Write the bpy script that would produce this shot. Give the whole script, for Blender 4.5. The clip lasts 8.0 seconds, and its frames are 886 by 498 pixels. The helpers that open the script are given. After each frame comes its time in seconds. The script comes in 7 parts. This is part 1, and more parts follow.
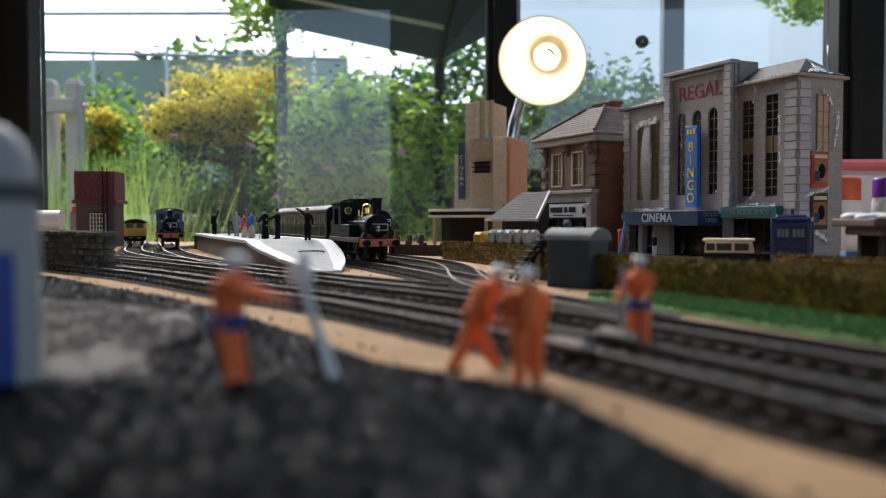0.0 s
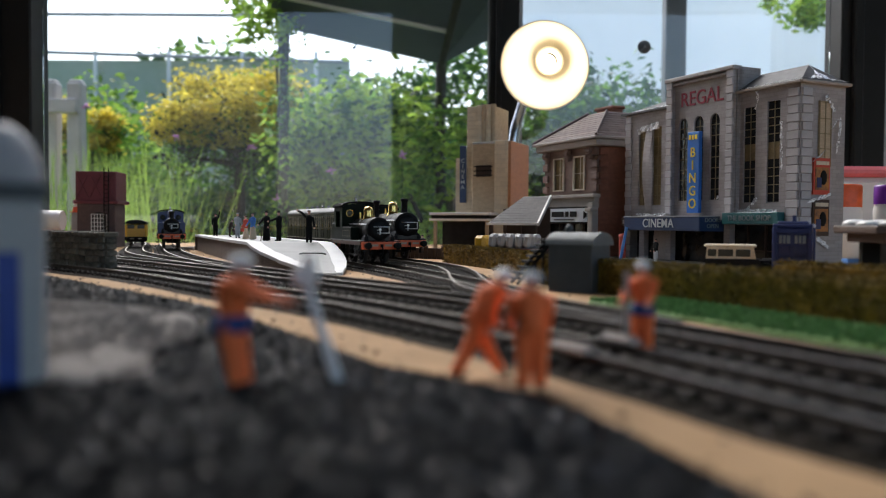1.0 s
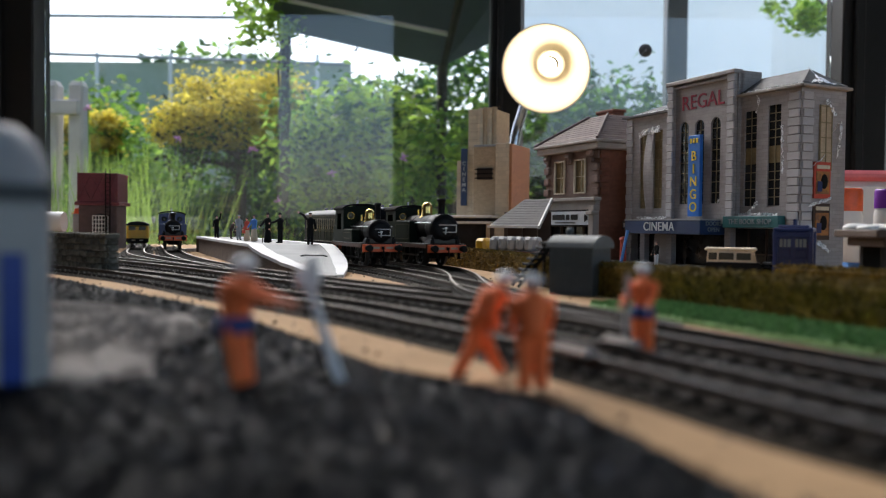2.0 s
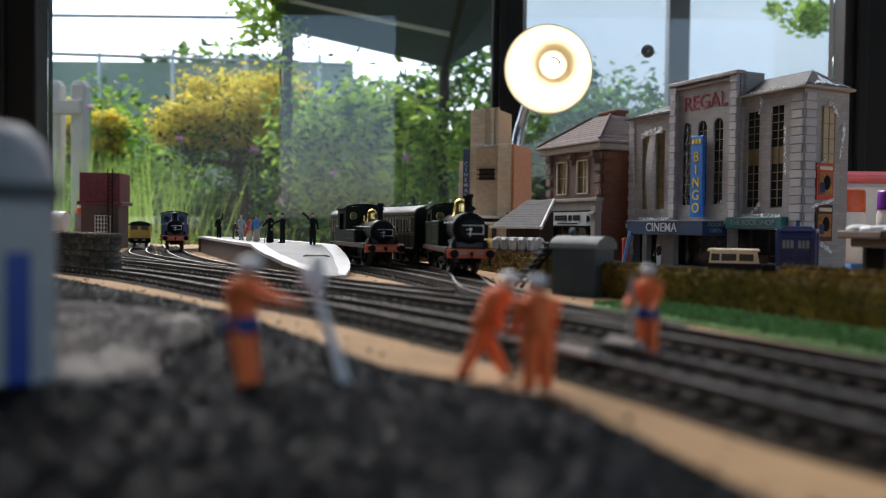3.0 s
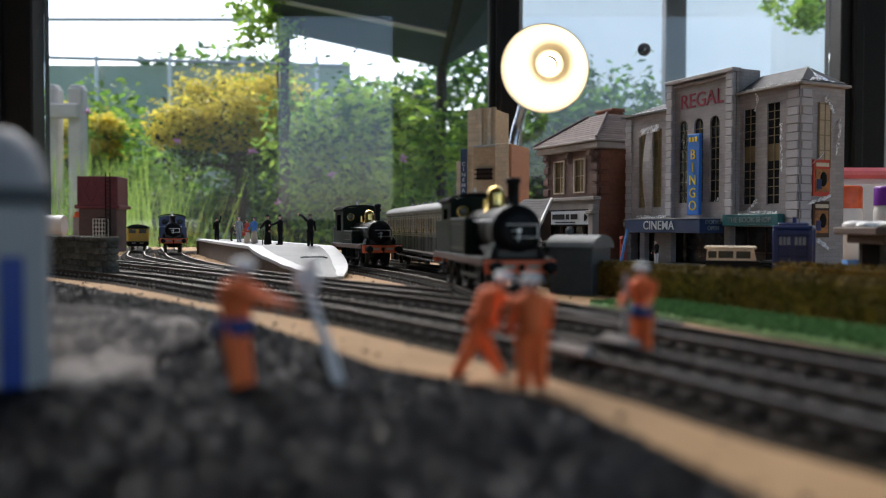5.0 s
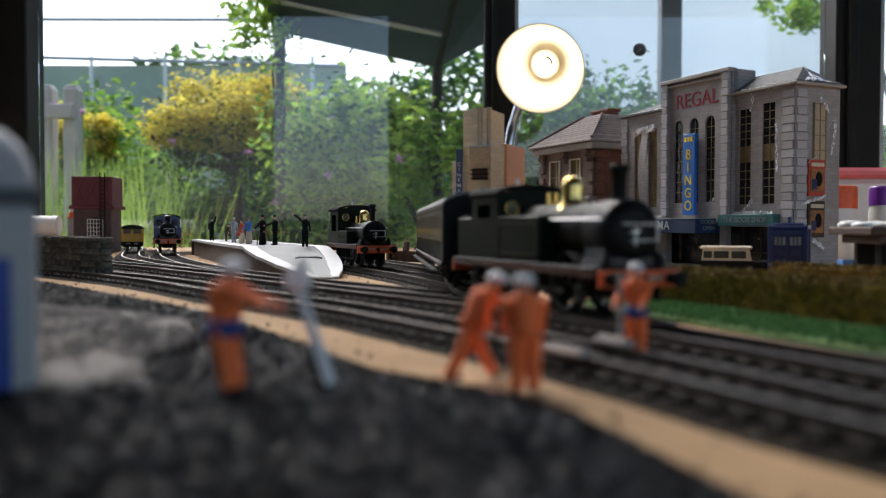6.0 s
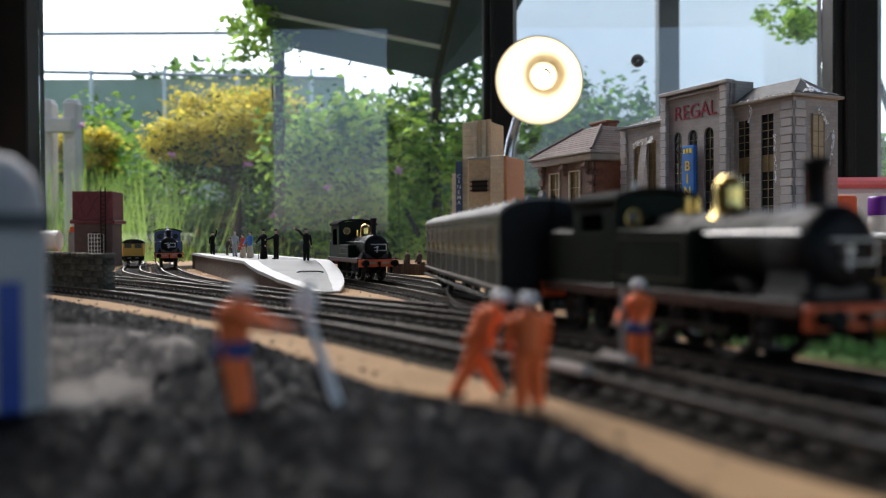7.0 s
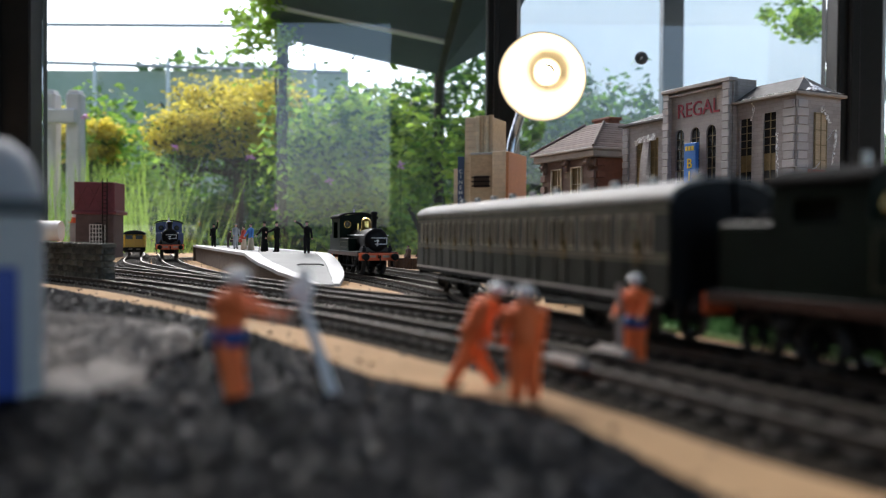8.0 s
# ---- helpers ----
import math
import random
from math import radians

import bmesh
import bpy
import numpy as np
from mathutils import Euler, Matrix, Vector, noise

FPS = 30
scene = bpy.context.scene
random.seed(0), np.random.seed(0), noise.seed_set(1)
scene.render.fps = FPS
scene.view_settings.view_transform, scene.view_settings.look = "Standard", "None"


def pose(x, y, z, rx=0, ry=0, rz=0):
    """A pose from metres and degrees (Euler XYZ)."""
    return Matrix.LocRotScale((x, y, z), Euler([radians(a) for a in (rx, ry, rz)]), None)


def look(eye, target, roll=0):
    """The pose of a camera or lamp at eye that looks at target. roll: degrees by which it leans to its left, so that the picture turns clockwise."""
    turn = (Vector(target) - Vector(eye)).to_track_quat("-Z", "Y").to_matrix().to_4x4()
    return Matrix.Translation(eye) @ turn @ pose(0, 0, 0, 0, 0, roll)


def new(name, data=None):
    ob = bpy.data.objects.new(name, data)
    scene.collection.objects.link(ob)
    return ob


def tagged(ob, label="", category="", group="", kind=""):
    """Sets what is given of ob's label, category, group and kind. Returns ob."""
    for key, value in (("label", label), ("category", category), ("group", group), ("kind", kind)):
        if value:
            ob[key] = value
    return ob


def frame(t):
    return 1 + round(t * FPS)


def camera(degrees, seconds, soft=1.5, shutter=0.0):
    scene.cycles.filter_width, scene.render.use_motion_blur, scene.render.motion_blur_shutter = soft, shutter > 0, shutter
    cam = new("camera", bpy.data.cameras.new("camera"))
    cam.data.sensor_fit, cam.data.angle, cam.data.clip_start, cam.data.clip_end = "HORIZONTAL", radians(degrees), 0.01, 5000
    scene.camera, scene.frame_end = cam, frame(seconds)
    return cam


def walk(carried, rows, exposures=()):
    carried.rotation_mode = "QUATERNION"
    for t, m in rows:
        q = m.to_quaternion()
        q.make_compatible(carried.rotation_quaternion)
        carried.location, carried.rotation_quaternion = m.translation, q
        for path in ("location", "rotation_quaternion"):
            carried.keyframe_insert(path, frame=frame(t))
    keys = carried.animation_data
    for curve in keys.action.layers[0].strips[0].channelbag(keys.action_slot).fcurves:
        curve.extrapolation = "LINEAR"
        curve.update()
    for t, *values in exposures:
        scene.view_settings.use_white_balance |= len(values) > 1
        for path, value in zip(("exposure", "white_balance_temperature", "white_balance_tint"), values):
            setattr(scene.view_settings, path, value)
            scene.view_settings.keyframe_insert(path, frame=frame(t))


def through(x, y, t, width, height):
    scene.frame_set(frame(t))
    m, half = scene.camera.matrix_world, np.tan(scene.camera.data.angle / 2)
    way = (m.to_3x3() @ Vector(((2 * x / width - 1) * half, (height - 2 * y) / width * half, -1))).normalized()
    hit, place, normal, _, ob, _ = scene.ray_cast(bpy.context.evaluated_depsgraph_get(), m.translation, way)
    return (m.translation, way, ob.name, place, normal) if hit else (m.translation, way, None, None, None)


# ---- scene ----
cam = camera(55.2, 8.0, soft=1.1)
PATH = [
    (0, (0.001, -0.009, 0.035), (-0.005, 1.99, -0.032), -0.1),
    (0.5, (0.0, -0.009, 0.035), (-0.005, 1.989, -0.029), 0.2),
    (1, (0.0, -0.009, 0.035), (-0.006, 1.99, -0.024), 0.4),
    (1.5, (0.0, -0.01, 0.035), (-0.006, 1.989, -0.02), 0.5),
    (3, (-0.001, -0.01, 0.035), (-0.012, 1.989, -0.017), 0.7),
    (3.5, (0.0, -0.011, 0.035), (-0.012, 1.989, -0.02), 0.6),
    (4, (0.0, -0.01, 0.035), (-0.013, 1.989, -0.019), 0.6),
    (4.5, (0.0, -0.011, 0.035), (-0.014, 1.988, -0.017), 0.2),
    (6, (0.001, -0.009, 0.035), (0.001, 1.99, -0.016), 0.1),
    (6.5, (0.001, -0.011, 0.038), (0.003, 1.989, 0.002), -0.7),
    (7, (0.0, -0.011, 0.037), (0.001, 1.989, 0.011), -0.3),
    (7.5, (0.0, -0.012, 0.037), (-0.004, 1.988, 0.015), -0.1),
    (8, (0.001, -0.011, 0.036), (-0.002, 1.989, 0.0), 0.4),
]
EXPOSURES = [(0.0, 1.26), (0.7, 1.20), (7.6, 1.20), (8.0, 1.42)]
walk(cam, [(t, look(eye, target, roll)) for t, eye, target, roll in PATH], EXPOSURES)

cam.data.dof.use_dof = True
cam.data.dof.focus_distance = 0.78
cam.data.dof.aperture_fstop = 9.5

# ---------------------------------------------------------------- world and light
world = bpy.data.worlds.new("world")
scene.world = world
world.use_nodes = True
wn = world.node_tree
sky = wn.nodes.new("ShaderNodeTexSky")
sky.sky_type = "NISHITA"
sky.sun_disc = False
sky.sun_elevation = radians(48)
sky.sun_rotation = radians(-25)
sky.air_density, sky.dust_density, sky.ozone_density = 1.0, 2.0, 1.0
wn.nodes["Background"].inputs["Strength"].default_value = 0.15
wn.links.new(sky.outputs[0], wn.nodes["Background"].inputs["Color"])
sun = new("sun", bpy.data.lights.new("sun", "SUN"))
sun.data.energy, sun.data.angle, sun.data.color = 1.75, radians(40), (1.0, 0.98, 0.96)
sun.matrix_world = look((-1.2, 2.6, 3.2), (0, 0, 0))


# ---------------------------------------------------------------- materials
def mat(name, col, rough=0.6, metal=0.0, var=0.15, scale=60.0, bump=0.0, bscale=None, col2=None, coat=0.0, spec=0.5, rand=0.0):
    """A surface with stains at one scale and grain at a finer one."""
    m = bpy.data.materials.new(name)
    m.use_nodes = True
    nt = m.node_tree
    b = nt.nodes["Principled BSDF"]
    b.inputs["Roughness"].default_value = rough
    b.inputs["Metallic"].default_value = metal
    b.inputs["Coat Weight"].default_value = coat
    b.inputs["Specular IOR Level"].default_value = spec
    tc = nt.nodes.new("ShaderNodeTexCoord")
    n1 = nt.nodes.new("ShaderNodeTexNoise")
    n1.inputs["Scale"].default_value, n1.inputs["Detail"].default_value = scale, 4.0
    n2 = nt.nodes.new("ShaderNodeTexNoise")
    n2.inputs["Scale"].default_value, n2.inputs["Detail"].default_value = bscale or scale * 6, 3.0
    nt.links.new(tc.outputs["Object"], n1.inputs["Vector"])
    nt.links.new(tc.outputs["Object"], n2.inputs["Vector"])
    add = nt.nodes.new("ShaderNodeMath")
    add.operation = "MULTIPLY_ADD"
    nt.links.new(n2.outputs[0], add.inputs[0])
    add.inputs[1].default_value = 0.5
    nt.links.new(n1.outputs[0], add.inputs[2])
    ramp = nt.nodes.new("ShaderNodeMapRange")
    ramp.inputs["From Min"].default_value, ramp.inputs["From Max"].default_value = 0.45, 1.05
    nt.links.new(add.outputs[0], ramp.inputs["Value"])
    mix = nt.nodes.new("ShaderNodeMix")
    mix.data_type = "RGBA"
    lo = col2 or tuple(c * (1 - var) for c in col)
    hi = col if col2 else tuple(min(1, c * (1 + var)) for c in col)
    mix.inputs["A"].default_value, mix.inputs["B"].default_value = (*lo, 1), (*hi, 1)
    nt.links.new(ramp.outputs[0], mix.inputs["Factor"])
    out = mix.outputs["Result"]
    if rand:
        oi = nt.nodes.new("ShaderNodeObjectInfo")
        ge = nt.nodes.new("ShaderNodeNewGeometry")
        s = nt.nodes.new("ShaderNodeMath")
        s.operation = "ADD"
        nt.links.new(oi.outputs["Random"], s.inputs[0])
        nt.links.new(ge.outputs["Random Per Island"], s.inputs[1])
        fr = nt.nodes.new("ShaderNodeMath")
        fr.operation = "FRACT"
        nt.links.new(s.outputs[0], fr.inputs[0])
        mr = nt.nodes.new("ShaderNodeMapRange")
        mr.inputs["To Min"].default_value, mr.inputs["To Max"].default_value = 1 - rand, 1 + rand
        nt.links.new(fr.outputs[0], mr.inputs["Value"])
        hsv = nt.nodes.new("ShaderNodeHueSaturation")
        nt.links.new(mr.outputs[0], hsv.inputs["Value"])
        nt.links.new(out, hsv.inputs["Color"])
        out = hsv.outputs[0]
    nt.links.new(out, b.inputs["Base Color"])
    if bump:
        bp = nt.nodes.new("ShaderNodeBump")
        bp.inputs["Strength"].default_value = bump
        bp.inputs["Distance"].default_value = 0.3 / (bscale or scale * 6)
        nt.links.new(n2.outputs[0], bp.inputs["Height"])
        nt.links.new(bp.outputs[0], b.inputs["Normal"])
    return m


def glow(name, col, strength):
    m = bpy.data.materials.new(name)
    m.use_nodes = True
    b = m.node_tree.nodes["Principled BSDF"]
    b.inputs["Base Color"].default_value = (*col, 1)
    b.inputs["Emission Color"].default_value = (*col, 1)
    b.inputs["Emission Strength"].default_value = strength
    return m


def glass_mat(name, col=(1, 1, 1), rough=0.0):
    m = bpy.data.materials.new(name)
    m.use_nodes = True
    b = m.node_tree.nodes["Principled BSDF"]
    b.inputs["Base Color"].default_value = (*col, 1)
    b.inputs["Transmission Weight"].default_value = 1.0
    b.inputs["Roughness"].default_value = rough
    b.inputs["IOR"].default_value = 1.45
    return m


SAND = mat("sand", (0.47, 0.30, 0.155), 0.95, col2=(0.29, 0.175, 0.085), scale=20, bump=0.5, bscale=900)
BALLAST = mat("ballast", (0.026, 0.019, 0.013), 0.95, col2=(0.011, 0.009, 0.007), scale=60, bump=1.0, bscale=700, spec=0.15)
GRANITE = mat("granite chips", (0.13, 0.115, 0.10), 0.9, var=0.3, scale=300, rand=0.5)
COAL = mat("coal", (0.0030, 0.0041, 0.0068), 0.5, var=0.5, scale=250, bump=0.25, bscale=900, rand=0.4, spec=0.5)
def vary_gloss(m, lo, hi):
    """Each lump has a gloss of its own."""
    nt = m.node_tree
    ge = nt.nodes.new("ShaderNodeNewGeometry")
    mr = nt.nodes.new("ShaderNodeMapRange")
    mr.inputs["To Min"].default_value, mr.inputs["To Max"].default_value = lo, hi
    nt.links.new(ge.outputs["Random Per Island"], mr.inputs["Value"])
    nt.links.new(mr.outputs[0], nt.nodes["Principled BSDF"].inputs["Roughness"])


vary_gloss(COAL, 0.16, 0.85)
COAL.node_tree.nodes["Principled BSDF"].inputs["IOR"].default_value = 1.17
RUBBLE = mat("rubble", (0.20, 0.182, 0.168), 0.95, var=0.3, scale=90, bump=0.8, bscale=700)
GRASS = mat("flock grass", (0.20, 0.36, 0.14), 0.95, col2=(0.10, 0.21, 0.065), scale=150, rand=0.3)
HEDGE = mat("flock hedge", (0.24, 0.15, 0.012), 0.9, col2=(0.06, 0.045, 0.008), scale=160, rand=0.45)
SLEEPER = mat("sleeper", (0.015, 0.012, 0.010), 0.85, var=0.3, scale=120, rand=0.3, spec=0.2)
RAIL = mat("rail", (0.050, 0.037, 0.027), 0.7, 0.2, var=0.35, scale=80)
RAILTOP = mat("rail head", (0.21, 0.19, 0.17), 0.5, 0.65, var=0.25, scale=90)
CONC = mat("platform grey", (0.25, 0.26, 0.265), 0.7, var=0.08, scale=40, bump=0.2, bscale=900)
EDGEW = mat("platform edge", (0.56, 0.57, 0.59), 0.6, var=0.06, scale=60)
BRICKD = mat("platform brick", (0.11, 0.085, 0.07), 0.85, var=0.3, scale=100, bump=0.4, bscale=800)
STONE = mat("stone", (0.17, 0.16, 0.14), 0.95, col2=(0.030, 0.032, 0.020), scale=110, bump=1.0, bscale=600, rand=0.5)
MAROON = mat("maroon paint", (0.13, 0.022, 0.035), 0.55, var=0.2, scale=60)
TBRICK = mat("tower brick", (0.075, 0.05, 0.05), 0.8, var=0.25, scale=120, bump=0.3, bscale=900)
BLACK = mat("black paint", (0.005, 0.005, 0.006), 0.5, var=0.3, scale=80, spec=0.16)
BLACKM = mat("black matt", (0.007, 0.007, 0.007), 0.75, var=0.3, scale=90, spec=0.2)
GREENP = mat("loco green", (0.0042, 0.0095, 0.006), 0.5, var=0.3, scale=60, spec=0.08)
GREENC = mat("coach green", (0.009, 0.011, 0.007), 0.45, var=0.2, scale=60, spec=0.15)
BLUEP = mat("loco blue", (0.010, 0.026, 0.12), 0.35, var=0.2, scale=60, coat=0.2)
YELP = mat("loco yellow", (0.62, 0.36, 0.02), 0.4, var=0.15, scale=60)
REDP = mat("buffer red", (0.72, 0.12, 0.035), 0.45, var=0.2, scale=90)
BRASS = mat("brass", (0.85, 0.60, 0.20), 0.22, 1.0, var=0.1, scale=60)
STEEL = mat("steel", (0.6, 0.6, 0.6), 0.35, 1.0, var=0.15, scale=100)
WHITE = mat("white paint", (0.78, 0.78, 0.77), 0.5, var=0.05, scale=60)
GREYL = mat("coach roof", (0.10, 0.10, 0.10), 0.65, var=0.2, scale=60, spec=0.25)
ROOFM = mat("sooty roof", (0.010, 0.010, 0.010), 0.85, var=0.3, scale=80, spec=0.08)
BEADT = mat("tan lining", (0.13, 0.11, 0.06), 0.55, var=0.2, scale=90)
BEADW = mat("window frame tan", (0.36, 0.31, 0.23), 0.55, var=0.2, scale=90)
WINY = mat("printed curtain", (0.20, 0.15, 0.065), 0.7, var=0.4, scale=120)
WIND = mat("dark window", (0.02, 0.02, 0.022), 0.12, var=0.3, scale=100)
WINC = mat("coach pane", (0.05, 0.055, 0.05), 0.1, var=0.3, scale=100, spec=0.7)
CARD = mat("printed stone card", (0.36, 0.335, 0.335), 0.55, var=0.12, scale=160, bump=0.15, bscale=700)
QUOIN = mat("quoin card", (0.44, 0.43, 0.45), 0.55, var=0.10, scale=160, rand=0.1)
ROOFC = mat("slate card", (0.15, 0.15, 0.155), 0.75, var=0.2, scale=200, spec=0.25)
SHEDR = mat("shed roofing", (0.13, 0.125, 0.125), 0.7, var=0.2, scale=150, spec=0.3)
SACK = mat("grey sacking", (0.36, 0.36, 0.37), 0.5, var=0.2, scale=150, bump=0.4)
CROOF = mat("pale grey coach roof", (0.18, 0.18, 0.18), 0.55, var=0.15, scale=60, spec=0.3)
VALANCE = mat("red brown valance", (0.055, 0.020, 0.010), 0.6, var=0.25, scale=90, spec=0.25)
WBRICK = mat("brown brick card", (0.165, 0.105, 0.085), 0.7, var=0.25, scale=300, bump=0.2, bscale=900)
RBRICK = mat("red brick card", (0.20, 0.075, 0.045), 0.7, var=0.2, scale=300, bump=0.2, bscale=900)
TILE = mat("brown roof tile", (0.15, 0.108, 0.102), 0.75, var=0.2, scale=150, rand=0.15)
STUCCO = mat("grey trim", (0.33, 0.30, 0.28), 0.7, var=0.12, scale=90)
CREAM = mat("cream card", (0.72, 0.63, 0.48), 0.65, var=0.08, scale=120)
CREAMD = mat("buff brick card", (0.52, 0.41, 0.28), 0.7, var=0.12, scale=200)
ORBR = mat("orange brick card", (0.52, 0.25, 0.13), 0.7, var=0.15, scale=250)
SIGNB = mat("sign blue", (0.015, 0.04, 0.12), 0.35, var=0.1, scale=60)
BINGOB = mat("bright blue card", (0.02, 0.16, 0.60), 0.3, var=0.08, scale=60)
LETR = mat("letter red", (0.30, 0.02, 0.05), 0.5, var=0.1)
LETY = mat("letter yellow", (0.80, 0.60, 0.05), 0.5, var=0.1)
LETD = mat("letter dim", (0.20, 0.25, 0.27), 0.5, var=0.1)
LETW = mat("letter pale", (0.55, 0.60, 0.65), 0.5, var=0.1)
TEAL = mat("sign teal", (0.02, 0.13, 0.14), 0.4, var=0.1)
HUTG = mat("hut grey", (0.075, 0.085, 0.09), 0.65, var=0.2, scale=100, bump=0.2)
HUTR = mat("hut roof grey", (0.14, 0.155, 0.16), 0.65, var=0.2, scale=100)
ORANGE = mat("overalls orange", (0.93, 0.18, 0.045), 0.7, var=0.12, scale=200)
SKIN = mat("figure skin", (0.62, 0.36, 0.26), 0.6, var=0.1)
NAVY = mat("figure navy", (0.015, 0.025, 0.09), 0.7, var=0.2)
HELM = mat("helmet white", (0.75, 0.77, 0.78), 0.45, var=0.05)
GREYF = mat("figure grey", (0.32, 0.34, 0.36), 0.7, var=0.2)
BROWN = mat("figure brown", (0.06, 0.035, 0.025), 0.7, var=0.2)
BELTB = mat("belt blue", (0.02, 0.05, 0.20), 0.7, var=0.1)
FBLUE = mat("figure blue", (0.07, 0.22, 0.55), 0.7, var=0.1)
FRED = mat("figure red", (0.55, 0.07, 0.04), 0.6, var=0.1)
TAN = mat("figure tan", (0.62, 0.50, 0.36), 0.7, var=0.1)
FRAME = mat("dark window frame", (0.008, 0.008, 0.008), 0.55, var=0.3, scale=20, spec=0.25)
FRAMEG = mat("grey seal", (0.30, 0.31, 0.32), 0.4, 0.3, var=0.1, scale=20)
WALLP = mat("room plaster", (0.14, 0.13, 0.12), 0.9, var=0.05, scale=6)
WOODF = mat("board wood", (0.30, 0.20, 0.12), 0.7, var=0.2, scale=15)
ENAM = mat("lamp enamel", (0.85, 0.80, 0.68), 0.5, var=0.02, scale=30)
DSTEEL = mat("dull rod steel", (0.05, 0.045, 0.04), 0.5, 0.4, var=0.2, scale=100)
LINING = mat("dull lining", (0.045, 0.045, 0.02), 0.6, var=0.2, scale=90)
OFFW = mat("off-white pillar paint", (0.40, 0.40, 0.39), 0.6, var=0.1, scale=120)
PANELB = mat("deep blue panel", (0.008, 0.045, 0.28), 0.4, var=0.15, scale=120)
CHROME = mat("chrome", (0.55, 0.55, 0.56), 0.25, 1.0, var=0.1, scale=60)
PINK = mat("pink blossom", (0.72, 0.35, 0.62), 0.7, var=0.1, scale=5)
BARK = mat("bark", (0.045, 0.038, 0.03), 0.9, var=0.3, scale=20, bump=0.6)
OLDWOOD = mat("weathered wood", (0.56, 0.53, 0.49), 0.85, var=0.15, scale=12)
LAWN = mat("lawn", (0.07, 0.12, 0.03), 0.95, var=0.3, scale=3, bump=0.6, bscale=60)
SHEET = mat("roof sheet", (0.05, 0.06, 0.06), 0.5, var=0.2, scale=3)
def leaf_mat(name, col, col2, rand, through):
    """A leaf: light passes through the blade as well as off it."""
    m = mat(name, col, 0.55, col2=col2, scale=4, rand=rand)
    nt = m.node_tree
    b = nt.nodes["Principled BSDF"]
    tr = nt.nodes.new("ShaderNodeBsdfTranslucent")
    mx = nt.nodes.new("ShaderNodeMixShader")
    mx.inputs[0].default_value = through
    nt.links.new(b.inputs["Base Color"].links[0].from_socket, tr.inputs["Color"])
    nt.links.new(b.outputs[0], mx.inputs[1])
    nt.links.new(tr.outputs[0], mx.inputs[2])
    nt.links.new(mx.outputs[0], nt.nodes["Material Output"].inputs["Surface"])
    return m


LEAF = leaf_mat("leaf", (0.20, 0.36, 0.06), (0.10, 0.22, 0.035), 0.5, 0.5)
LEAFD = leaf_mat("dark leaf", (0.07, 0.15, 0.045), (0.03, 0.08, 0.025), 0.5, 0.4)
LEAFL = leaf_mat("light leaf", (0.42, 0.58, 0.10), (0.25, 0.42, 0.06), 0.35, 0.55)
FLOWER = leaf_mat("yellow blossom", (0.84, 0.74, 0.12), (0.62, 0.50, 0.07), 0.3, 0.45)
WHEELM = mat("dull wheel steel", (0.035, 0.032, 0.03), 0.6, 0.3, var=0.2, scale=100)
GLASS = glass_mat("window glass")
CPANE = glass_mat("coach glass", (0.78, 0.82, 0.74))


def film(m, most):
    """A thin uneven translucent veil mixed into glass, standing in for its reflected haze."""
    nt = m.node_tree
    tr = nt.nodes.new("ShaderNodeBsdfTranslucent")
    tr.inputs["Color"].default_value = (0.85, 0.92, 0.9, 1)
    mx = nt.nodes.new("ShaderNodeMixShader")
    tc = nt.nodes.new("ShaderNodeTexCoord")
    no = nt.nodes.new("ShaderNodeTexNoise")
    no.inputs["Scale"].default_value, no.inputs["Detail"].default_value = 4.0, 8.0
    mr = nt.nodes.new("ShaderNodeMapRange")
    mr.inputs["From Min"].default_value, mr.inputs["From Max"].default_value = 0.35, 0.7
    mr.inputs["To Max"].default_value = most
    nt.links.new(tc.outputs["Object"], no.inputs["Vector"])
    nt.links.new(no.outputs[0], mr.inputs["Value"])
    nt.links.new(mr.outputs[0], mx.inputs[0])
    nt.links.new(nt.nodes["Principled BSDF"].outputs[0], mx.inputs[1])
    nt.links.new(tr.outputs[0], mx.inputs[2])
    nt.links.new(mx.outputs[0], nt.nodes["Material Output"].inputs["Surface"])


film(GLASS, 0.018)
FROST = mat("cloudy glazing", (0.42, 0.47, 0.40), 0.5, col2=(0.26, 0.33, 0.24), scale=2.5)
ROOFS = leaf_mat("tinted roof sheet", (0.13, 0.15, 0.16), (0.09, 0.11, 0.12), 0.0, 0.45)
# For an added sheet that turns the white sky hazy grey.
PALE = leaf_mat("pale cladding", (0.88, 0.92, 0.94), (0.82, 0.87, 0.90), 0.0, 0.48)
FOIL = mat("clear tape", (0.88, 0.89, 0.92), 0.15, 0.0, var=0.1, scale=200, bump=0.8, bscale=400)


